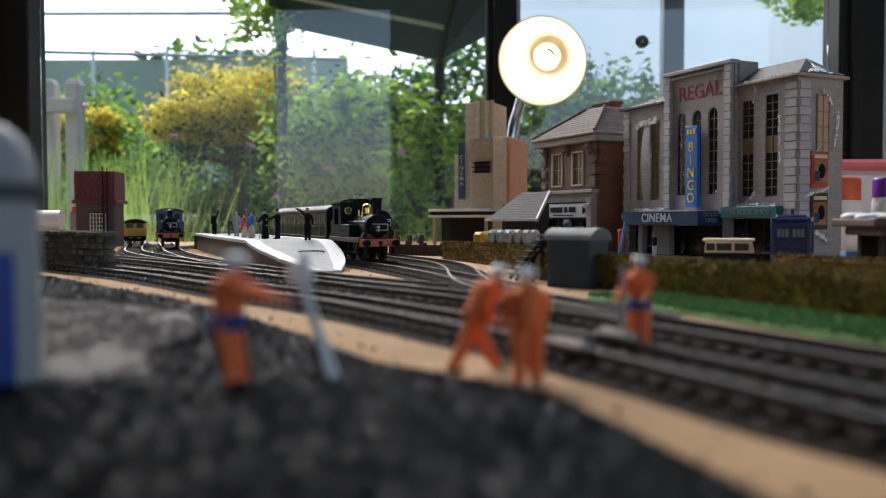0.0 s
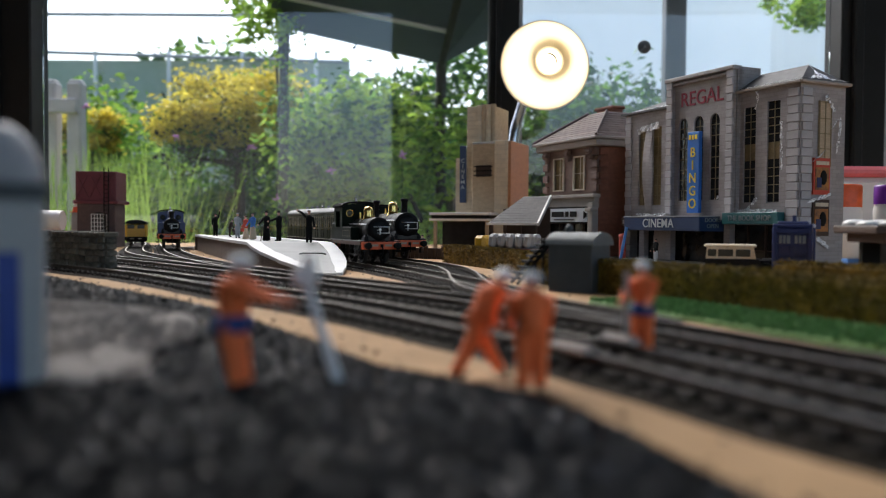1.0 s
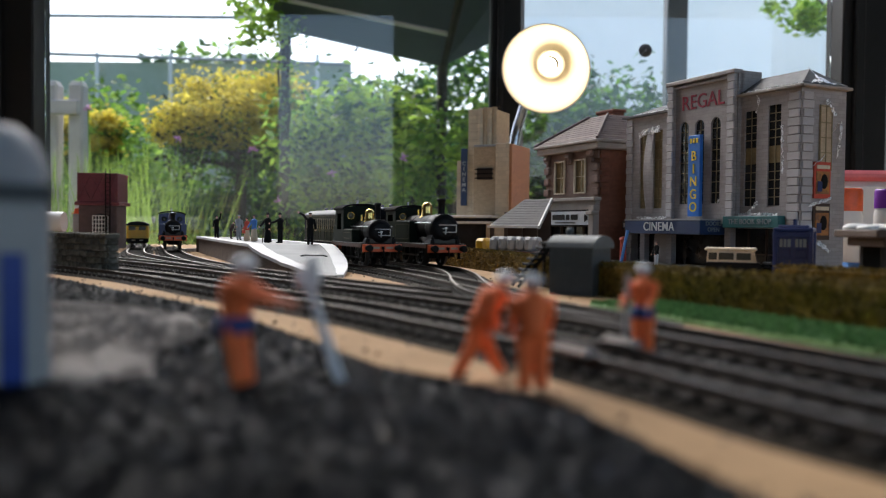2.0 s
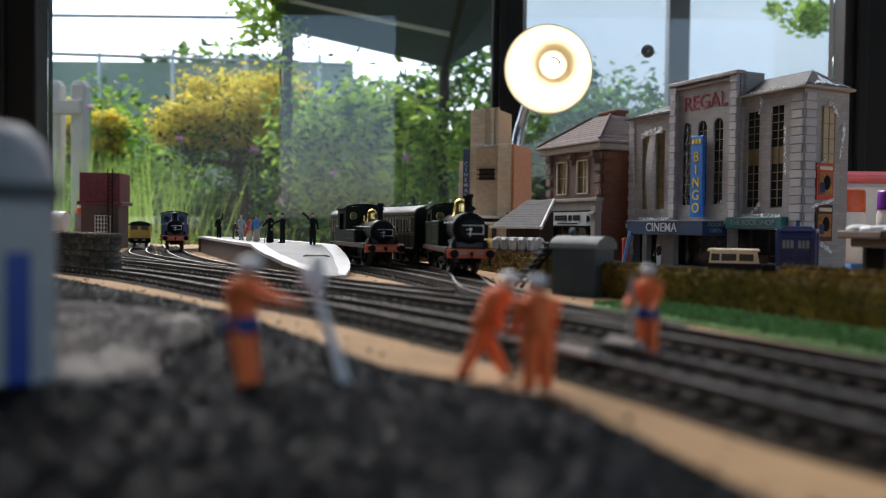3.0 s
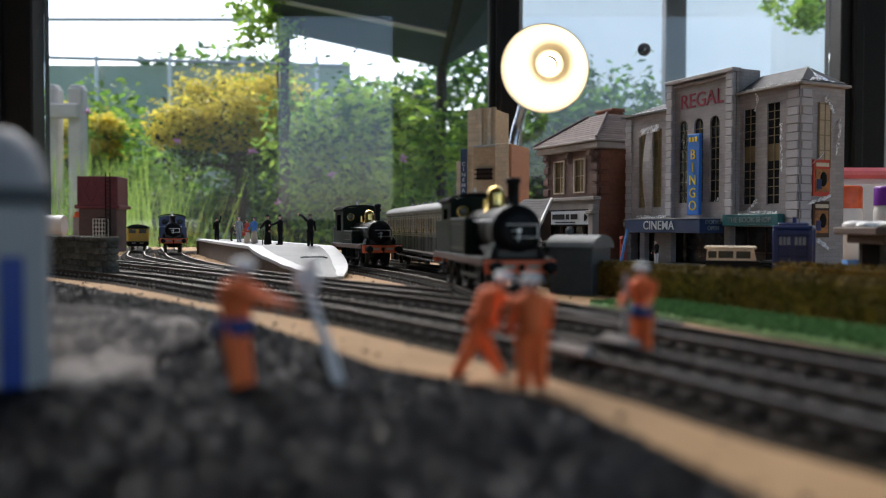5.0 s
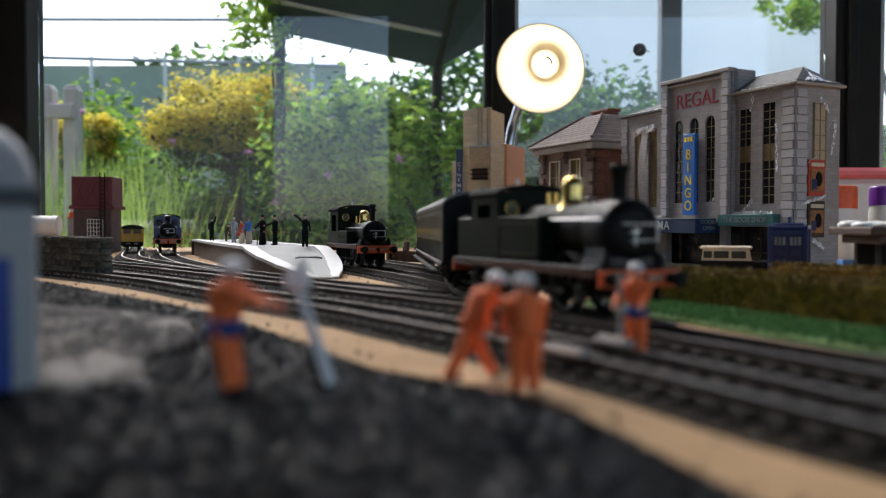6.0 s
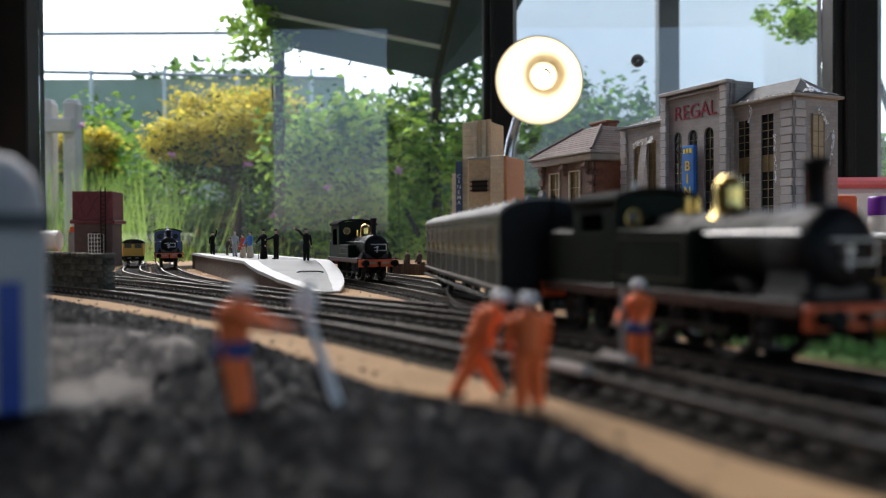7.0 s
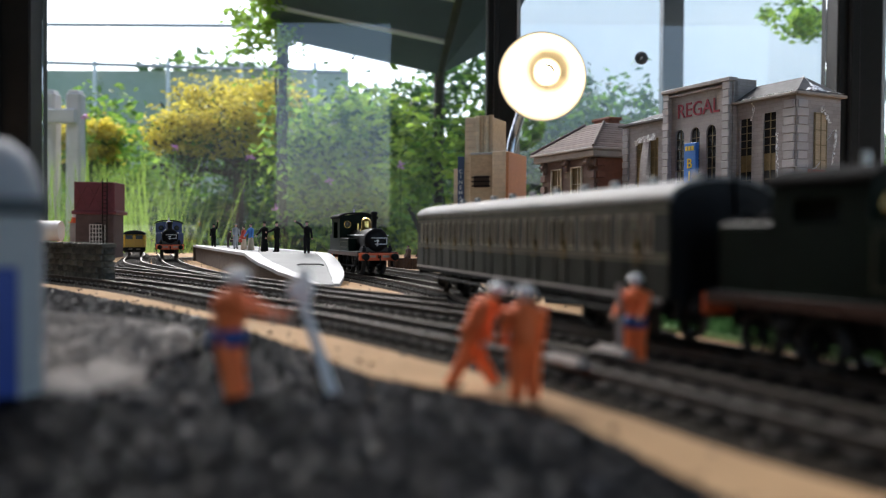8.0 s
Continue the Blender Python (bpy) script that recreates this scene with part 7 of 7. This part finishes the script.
def street_bits():
    figure("tiny painted figure in a black suit with a white apron", pose(0.1845, 0.735, 0.0022, 0, 0, 200), 0.0215, BLACKM, HELM, hat=BROWN, hatstyle="hair", group="figures on the street")
    s = Shape()
    s.box((0, 0, 0.011), (0.006, 0.006, 0.022), bev=0.0008)
    s.lathe([(0.0042, 0), (0.0036, 0.0022), (0, 0.0034)], (0, 0, 0.0215), n=12)
    solid("post_box", s, FRED, "small red pillar box beside the shop", "post box", pose(0.176, 0.835, 0.0022))
    s = Shape()
    s.cyl((0, 0, 0), (0.006, 0, 0.032), 0.0013, n=8)
    solid("leaning_pole", s, FBLUE, "thin blue pole leaning by the cinema door", "pole", pose(0.1465, 0.705, 0.0016))
    # dark bandstand with snow-like wadding
    b = thing("bandstand", "dark brown model stand topped with white wadding", "stand", pose(0.2280, 0.455, 0.0))
    s = Shape()
    s.box((0.04, 0, 0.0335), (0.090, 0.05, 0.0045), bev=0.0008)
    s.box((0.04, 0, 0.0290), (0.078, 0.042, 0.0050), bev=0.0008)
    part("roof", s, BROWN, b, "dark brown flat roof")
    for x in (0.010, 0.07):
        s = Shape()
        s.box((x, -0.012, 0.0135), (0.009, 0.009, 0.027), bev=0.0008)
        part("post", s, BLACKM, b)
    s = Shape()
    s.box((0.04, 0.012, 0.0135), (0.07, 0.004, 0.027))
    part("back_panel", s, BLACKM, b)
    s = Shape()
    rng = random.Random(3)
    for k in range(40):
        s.ball((rng.uniform(0.0, 0.084), rng.uniform(-0.022, 0.022), 0.0365), (rng.uniform(0.004, 0.009), rng.uniform(0.004, 0.008), rng.uniform(0.0015, 0.003)), n=8)
    part("wadding", s, WHITE, b, "white wadding like snow")
    c = thing("blue_car", "small bright blue car beside the stand", "car", pose(0.2385, 0.480, 0.001, 0, 0, 75))
    s = Shape()
    s.prism([(-0.016, 0.003), (0.016, 0.003), (0.0165, 0.0085), (0.010, 0.0100), (0.006, 0.0155), (-0.009, 0.0160), (-0.0135, 0.0100), (-0.0165, 0.0090)], -0.008, 0.008, plane="xz")
    part("body", s, FBLUE, c)
    s = Shape()
    s.box((0.0165, 0, 0.0052), (0.0014, 0.0165, 0.0034), bev=0.0004)
    part("bumper", s, WHITE, c, "white bumper")
    for x in (-0.010, 0.010):
        for y in (-0.0078, 0.0078):
            s = Shape()
            s.cyl((x, y - 0.001, 0.0038), (x, y + 0.001, 0.0038), 0.0038, n=14)
            part("wheel", s, BLACKM, c)
    # jars at the back
    def jar(label, x, y, z, r, h, lid, rz=0):
        j = thing("jar", label, "jar", pose(x, y, 0), group="craft jars behind the street")
        s = Shape()
        s.lathe([(0, 0), (r, 0), (r, h * 0.85), (r * 0.9, h * 0.93), (r * 0.9, h), (0, h)], n=20)
        part("glass_body", s, WHITE, j)
        s = Shape()
        s.lathe([(r * 0.98, h - 0.004), (r * 0.98, h + z), (r * 0.9, h + z + 0.002), (0, h + z + 0.002)], n=20)
        part("lid", s, lid, j, "screw lid")
    jar("plastic craft jar with a bright orange lid", 0.387, 0.82, 0.016, 0.0180, 0.058, REDP)
    jar("plastic craft bottle with a purple cap", 0.3680, 0.70, 0.010, 0.0105, 0.058, PURPLE)
    p = thing("storage_tub", "white plastic tub with a pink lid", "storage tub", pose(0.50, 0.98, 0))
    s = Shape()
    s.box((0, 0, 0.045), (0.17, 0.10, 0.09), bev=0.006)
    part("tub", s, WHITE, p)
    s = Shape()
    s.box((0, 0, 0.096), (0.176, 0.106, 0.012), bev=0.004)
    part("lid", s, PINKP, p, "pink lid")


PURPLE = mat("purple cap", (0.16, 0.02, 0.32), 0.35, var=0.1)
PINKP = mat("pink lid", (0.72, 0.16, 0.18), 0.4, var=0.1)
street_bits()


# ---------------------------------------------------------------- desk lamp
def desk_lamp():
    X, Y, Z = 0.1470, 1.28, 0.2745
    l = thing("desk_lamp", "lit desk lamp with a round white reflector on a gooseneck", "lamp", pose(0, 0, 0))
    w = (Vector((-X, -Y, 0.035 - Z)).normalized() + Vector((-0.20, 0, -0.20))).normalized()
    s = Shape()
    R = 0.0665
    inner = [(0.016, -0.060), (0.030, -0.056), (0.046, -0.044), (0.058, -0.026), (0.064, -0.010), (R, 0.0)]
    s.lathe(inner + [(R + 0.0016, 0.0004), (0.0655, -0.012), (0.0595, -0.028), (0.0475, -0.046), (0.031, -0.0585), (0.016, -0.0625)], (X, Y, Z), tuple(w), n=40)
    sh = part("shade", s, ENAM, l, "round white enamel reflector")
    s = Shape()
    s.lathe([(0, -0.052), (0.018, -0.052), (0.018, -0.062), (0.013, -0.085), (0, -0.086)], (X, Y, Z), tuple(w), n=20)
    part("socket", s, BLACKM, sh)
    s = Shape()
    c = Vector((X, Y, Z)) + w * -0.030 + Vector((0.0, 0, 0.0))
    s.lathe([(0.006, -0.022), (0.007, -0.014), (0.011, -0.004), (0.0125, 0.004), (0.011, 0.011), (0.006, 0.0155), (0, 0.017)], tuple(c), tuple(w), n=20)
    part("bulb", s, BULB, l, "glowing bulb")
    s = Shape()
    s.lathe([(0.013, -0.055), (0.021, -0.050), (0.0225, -0.044), (0.020, -0.041), (0.013, -0.043)], (X, Y, Z), tuple(w), n=24)
    part("collar", s, ENAM, sh, "cream socket collar")
    s = Shape()
    b = Vector((X, Y, Z)) - w * 0.075
    ctrl = [(b.x, b.y, b.z), (b.x - 0.010, b.y + 0.03, b.z - 0.004), (b.x - 0.032, b.y + 0.03, b.z - 0.035), (b.x - 0.050, b.y + 0.012, b.z - 0.085), (b.x - 0.062, b.y, b.z - 0.14), (b.x - 0.066, b.y, 0.02)]
    path = []
    P = [np.array(p) for p in ctrl]
    P = [2 * P[0] - P[1]] + P + [2 * P[-1] - P[-2]]
    for i in range(1, len(P) - 2):
        for t in np.linspace(0, 1, 8, endpoint=False):
            a, bb, cc, d = P[i - 1:i + 3]
            path.append(tuple(0.5 * (2 * bb + (cc - a) * t + (2 * a - 5 * bb + 4 * cc - d) * t * t + (3 * bb - a - 3 * cc + d) * t ** 3)))
    s.tube(path + [tuple(P[-2])], 0.0085, n=12)
    part("gooseneck", s, CHROME, l, "brushed metal gooseneck")
    s = Shape()
    s.lathe([(0, 0.0), (0.06, 0.0), (0.06, 0.008), (0.05, 0.016), (0.012, 0.024), (0, 0.024)], (b.x - 0.066, b.y, 0), n=24)
    part("lamp_base", s, BLACKM, l, "black round base")


BULB = glow("bulb glow", (1.0, 0.84, 0.60), 13.0)
desk_lamp()


# ---------------------------------------------------------------- garden
def bush(name, label, centre, radii, n, size, mats, seed, category="bush", hollow=0.55, trunk=True, flowers=None):
    t = thing(name, label, category, group="garden plants")
    rng = np.random.default_rng(seed)
    cx, cy, cz = centre
    # clumps give the outline gaps and bulges
    k = max(10, n // 220)
    d = rng.normal(size=(k, 3))
    d /= np.linalg.norm(d, axis=1)[:, None]
    clump = np.array(centre) + d * np.array(radii) * rng.uniform(hollow, 1.0, (k, 1))
    pick = rng.integers(0, k, n)
    c = clump[pick] + rng.normal(0, 0.17, (n, 3)) * np.array(radii)
    leaves("crown", c, size, mats, t, seed=seed)
    if flowers:
        m, fmat, fs = flowers
        pick = rng.integers(0, k, m)
        f = clump[pick] + rng.normal(0, 0.15, (m, 3)) * np.array(radii)
        f[:, 2] += 0.10 * radii[2]
        f[:, 1] -= 0.28 * radii[1]
        keep = f[:, 2] > cz - radii[2] * 0.35
        leaves("blossom", f[keep], fs, fmat, t, seed=seed + 50)
    if trunk:
        s = Shape()
        s.cyl((cx, cy, -0.86), (cx, cy, cz), 0.035, 0.018, n=8)
        for i in range(7):
            q = clump[i]
            s.cyl((cx, cy, cz - radii[2] * (0.8 - 0.1 * i)), tuple(q), 0.012, 0.005, n=6)
        part("trunk", s, BARK, t, "dark woody stems")
    return t


def far_wood():
    t = thing("far_hedge", "tall dark green hedge and trees at the garden's end", "hedge", kind="stuff")
    rng = np.random.default_rng(77)
    n = 75000
    x = rng.uniform(-6.5, 6.5, n)
    top = 1.08 + 0.12 * np.sin(x * 1.3 + 1) + 0.12 * np.sin(x * 3.1) + np.where(x > 0.3, -0.12, 0.12)
    z = -0.85 + (top + 0.85) * rng.uniform(0, 1, n) ** 0.8
    y = 6.2 + rng.uniform(-0.5, 0.5, n) + 0.4 * np.sin(x * 2.2 + z * 2)
    part_ob = leaves("foliage", np.stack([x, y, z], 1), 0.045, [LEAF, LEAFD, LEAFD], t, seed=78)
    part_ob["kind"] = "stuff"
    # Flat dark green sheet behind the leaves stands in for the hedge's inner shade.
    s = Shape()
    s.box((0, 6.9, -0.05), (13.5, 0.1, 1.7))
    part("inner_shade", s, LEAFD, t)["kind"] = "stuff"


far_wood()
bush("broom_bush", "large garden shrub covered in yellow blossom", (-0.78, 3.2, 0.39), (0.28, 0.22, 0.20), 7000, 0.014, [LEAF, LEAFD, BARK], 11, flowers=(15000, FLOWER, 0.0125))
bush("yellow_shrub", "low shrub with clusters of yellow flowers", (-1.37, 3.1, 0.33), (0.17, 0.14, 0.14), 3200, 0.016, [LEAF, LEAFL], 12, flowers=(5000, FLOWER, 0.015))
bush("laurel_bush", "dense dark green shrub under the blossom", (-0.75, 3.4, -0.02), (0.42, 0.25, 0.34), 9000, 0.02, [LEAF, LEAFD, LEAFD], 13)
bush("tall_shrub", "leafy bright green shrub with drooping branches", (-0.30, 2.9, 0.20), (0.30, 0.22, 0.32), 7000, 0.021, [LEAFL, LEAFL, LEAF, LEAFD], 14)
bush("climber", "climbing plant with pale green leaves", (0.02, 2.6, 0.12), (0.20, 0.2, 0.34), 4200, 0.019, [LEAFL, LEAFL, LEAF], 15)
bush("left_shrub", "bright green leafy shrub behind the fence", (-1.55, 3.6, 0.1), (0.5, 0.3, 0.45), 8000, 0.022, [LEAF, LEAFL], 16)
bush("dark_shrub", "dark green shrub beyond the side window", (0.52, 3.3, 0.08), (0.62, 0.3, 0.46), 26000, 0.022, [LEAFD, LEAFD, LEAF], 17)
bush("side_shrub", "dark green shrub behind the cinema", (1.45, 3.6, 0.0), (0.5, 0.3, 0.5), 7000, 0.022, [LEAFD, LEAF], 18)
bush("overhead_branch", "leafy branch hanging over the lean-to", (-0.56, 2.5, 0.66), (0.12, 0.10, 0.09), 380, 0.017, [LEAFL], 19, category="branch", trunk=False)
hb = bush("high_branch", "light green leafy branch against the sky", (1.46, 3.4, 0.94), (0.17, 0.2, 0.11), 700, 0.02, [LEAF, LEAFL], 20, category="branch", trunk=False)

hs = Shape()
hs.tube([(2.05, 3.5, -0.86), (1.95, 3.45, 0.2), (1.72, 3.4, 0.75), (1.46, 3.4, 0.95)], 0.014, n=6)
part("limb", hs, BARK, hb, "thin leaning limb")


def tall_grass():
    t = thing("tall_grass", "tall bright green grass blades outside the window", "grass", kind="stuff")
    rng = np.random.default_rng(21)
    vs, fs = [], []
    for k in range(1700):
        x, y = (rng.normal(-1.05, 0.16) if k % 2 else rng.uniform(-1.75, 0.1)), rng.uniform(2.2, 2.9)
        h = rng.uniform(0.65, 1.12) * (1.0 if x < -0.75 else 0.82)
        lean, a, w = rng.uniform(0.0, 0.25), rng.uniform(0, 6.28), rng.uniform(0.003, 0.006)
        n = len(vs)
        for q in range(5):
            u = q / 4
            px, py, pz = x + math.cos(a) * lean * u * u, y + math.sin(a) * lean * u * u, -0.85 + h * u
            vs += [(px - w * (1 - u * 0.9), py, pz), (px + w * (1 - u * 0.9), py, pz)]
        fs += [(n + 2 * q, n + 2 * q + 1, n + 2 * q + 3, n + 2 * q + 2) for q in range(4)]
    s = Shape()
    s.add(vs, fs, 0)
    part("blades", s, LEAFL, t)["kind"] = "stuff"


tall_grass()


def fence_and_post():
    f = thing("garden_fence", "weathered grey wooden garden fence with two posts", "fence")
    for x in (-1.211, -1.134):
        s = Shape()
        s.box((x, 2.6, -0.195), (0.045, 0.05, 1.31), bev=0.006)
        s.box((x, 2.6, 0.462), (0.035, 0.04, 0.012), bev=0.004)
        part("post", s, OLDWOOD, f)
    s = Shape()
    s.box((-1.30, 2.57, 0.385), (0.36, 0.02, 0.045), bev=0.004)
    part("fence_rail", s, OLDWOOD, f)
    p = thing("garden_post", "dark timber garden post wound with stems", "post")
    s = Shape()
    s.cyl((-0.508, 2.6, -0.86), (-0.496, 2.6, 0.95), 0.016, 0.013, n=10)
    part("shaft", s, BARK, p)
    rng = random.Random(6)
    for k in range(3):
        s = Shape()
        pts = []
        for i in range(26):
            a = i * 0.7 + k * 2
            pts.append((-0.502 + 0.018 * math.cos(a), 2.6 + 0.018 * math.sin(a), -0.7 + i * 0.06))
        s.tube(pts, 0.004, n=5)
        part("stem", s, BARK, p)
    rng2 = np.random.default_rng(81)
    n = 1500
    zz = rng2.uniform(-0.6, 0.98, n)
    rad = np.abs(rng2.normal(0, 0.035, n)) * (1 + 0.9 * np.sin(zz * 9) ** 2)
    an = rng2.uniform(0, 6.28, n)
    leaves("vine_leaves", np.stack([-0.502 + rad * np.cos(an), 2.6 + rad * np.sin(an), zz], 1), 0.013, [LEAFL, LEAF], p, seed=82, label="bright green climbing leaves")
    q = thing("outdoor_post", "dark green painted post outside the side window", "post")
    s = Shape()
    s.box((0.640, 2.4, 0.0), (0.058, 0.05, 1.72), bev=0.004)
    part("shaft", s, SHEET, q)
    for k, (x, y, z) in enumerate(((-0.75, 2.35, 0.27), (-0.53, 2.3, 0.24), (-0.46, 2.3, 0.10), (-0.3, 2.2, 0.17), (-0.12, 2.3, 0.22), (-1.02, 2.4, 0.36))):
        b = thing("pink_flower", "small pink garden flower on a thin stem", "flower", group="pink flowers")
        s = Shape()
        s.tube([(x + 0.02, y + 0.02, -0.86), (x + 0.006, y + 0.01, z * 0.4 - 0.3), (x, y, z)], 0.0018, n=5)
        part("stem", s, LEAF, b)
        rr = np.random.default_rng(60 + k)
        leaves("petals", np.array([(x, y, z)]) + rr.normal(0, 0.004, (18, 3)), 0.0065, PINK, b, seed=60 + k)


fence_and_post()


def lean_to():
    """A dark sheeted lean-to roof outside, with pale glazing bars and a white greenhouse end beyond."""
    l = thing("lean_to_roof", "dark sheeted lean-to roof with pale glazing bars", "roof")
    A, B, C, D = Vector((-0.53, 2.7, 0.655)), Vector((-0.02, 2.9, 0.580)), Vector((0.09, 1.72, 0.78)), Vector((-0.56, 1.72, 0.86))
    s = Shape()
    up = Vector((0, 0, 0.012))
    s.add([A, B, C, D, A + up, B + up, C + up, D + up], [(0, 1, 2, 3), (4, 7, 6, 5), (0, 4, 5, 1), (1, 5, 6, 2), (2, 6, 7, 3), (3, 7, 4, 0)], 0)
    part("roof_sheet", s, ROOFS, l)
    E, F = Vector((0.181, 2.9, 0.681)), Vector((0.33, 1.72, 0.80))
    s = Shape()
    s.add([B, E, F, C, B + up, E + up, F + up, C + up], [(0, 1, 2, 3), (4, 7, 6, 5), (0, 4, 5, 1), (1, 5, 6, 2), (2, 6, 7, 3), (3, 7, 4, 0)], 0)
    part("roof_sheet", s, ROOFS, l)
    s = Shape()
    s.cyl(tuple(B - Vector((0, 0, 0.01))), tuple(C - Vector((0, 0, 0.01))), 0.012, n=6)
    part("valley_bar", s, BARK, l, "dark valley bar")
    for u in (0.25, 0.5, 0.75):
        s = Shape()
        p, q = A.lerp(D, u) - Vector((0, 0, 0.006)), B.lerp(C, u) - Vector((0, 0, 0.006))
        s.cyl(tuple(p), tuple(q), 0.009, n=6)
        part("glazing_bar", s, WHITE, l, "pale grey glazing bar")
    for p in (B,):
        s = Shape()
        s.cyl((p.x, p.y, -0.86), tuple(p), 0.018, n=8)
        part("roof_post", s, BARK, l)
    g = thing("greenhouse", "white-framed greenhouse seen beyond the garden", "greenhouse")
    for x in (-2.6, -2.15, -1.7, -1.25, -0.8):
        s = Shape()
        s.cyl((x, 5.2, -0.86), (x, 5.2, 1.08), 0.012, n=6)
        part("upright", s, WHITE, g)
    s = Shape()
    s.box((-1.75, 5.26, 0.085), (2.30, 0.04, 1.89))
    part("side_wall", s, FROST, g, "cloudy grey-green glazed side")
    for z0, z1 in ((1.08, 1.02), (1.30, 1.30)):
        s = Shape()
        s.cyl((-2.9, 5.2, z0), (-0.6, 5.2, z1), 0.012, n=6)
        part("crossbar", s, GREYF, g)

    # Added translucent sheet that tones the sky behind it down to grey.
    w = thing("sky_sheet", "pale blue-grey translucent sheet added before the sky beyond the side window", "shed")
    s = Shape()
    s.box((1.26, 4.4, 0.30), (1.82, 0.08, 2.34), bev=0.01)
    part("sky_panel", s, PALE, w)
    h = thing("suction_hook", "dark round suction hook stuck on the window glass", "hook")
    s = Shape()
    s.lathe([(0, 0.004), (0.006, 0.004), (0.012, 0.0005), (0.012, 0.0), (0, 0.0)], (0.355, 1.5279, 0.356), (0, -1, 0), n=16)
    s.tube([(0.355, 1.523, 0.356), (0.352, 1.515, 0.350), (0.346, 1.515, 0.346)], 0.0025, n=6)
    part("cup", s, HUTG, h)


lean_to()


# ---------------------------------------------------------------- sleepers, last
def sleepers():
    s = Shape()
    s.box((0, 0, 0.0018), (0.0036, 0.030, 0.0020), bev=0.0003)
    for o in (-0.0088, 0.0088):
        s.box((0, o, 0.0030), (0.0030, 0.0036, 0.0006))
    me = s.mesh("sleeper", SLEEPER)
    for t, pts, d in TRACKS:
        for i in range(2, len(pts), 4):
            if pts[i][1] < 0.03 or abs(pts[i][0]) > 0.6:
                continue
            ob = new("sleeper", me)
            ob.parent = t
            ob.matrix_basis = pose(pts[i][0], pts[i][1], 0, 0, 0, math.degrees(math.atan2(d[i][1], d[i][0])))


sleepers()


# ---------------------------------------------------------------- what moves
def motions():
    """The train runs along its line; its wheels turn with the way made."""
    front = [(0.0, -0.0653), (1.5, 0.0378), (3.0, 0.1862), (3.5, 0.2315), (4.5, 0.3208), (6.0, 0.4435), (6.5, 0.4868), (7.0, 0.5289), (7.5, 0.5727), (8.0, 0.6194), (9.0, 0.712)]
    ts, ss = [f[0] for f in front], [S0 + f[1] for f in front]

    def way(t):
        return float(np.mean([np.interp(t + d, ts, ss) for d in np.linspace(-0.3, 0.3, 9)])) if t >= 0.3 else float(np.interp(t, ts, ss))

    steps = [k / 10 for k in range(81)]
    walk(loco, [(t, riding(LINE, way(t) - 0.070, 0.030)) for t in steps])
    walk(coach_thing, [(t, riding(LINE, way(t) - 0.070 - 0.1985, 0.087)) for t in steps])
    for w, x, y, r, sg in loco_wheels + coach_wheels:
        rows = []
        for t in steps:
            a = math.degrees((way(t) - way(0)) / r)
            rows.append((t, pose(x, y, r, 0, a * 1, 0) if sg > 0 else pose(x, y, r, 0, a, 0) @ pose(0, 0, 0, 0, 0, 180)))
        walk(w, rows)


S0 = s_at_y(LINE, 0.70) + 0.020
motions()
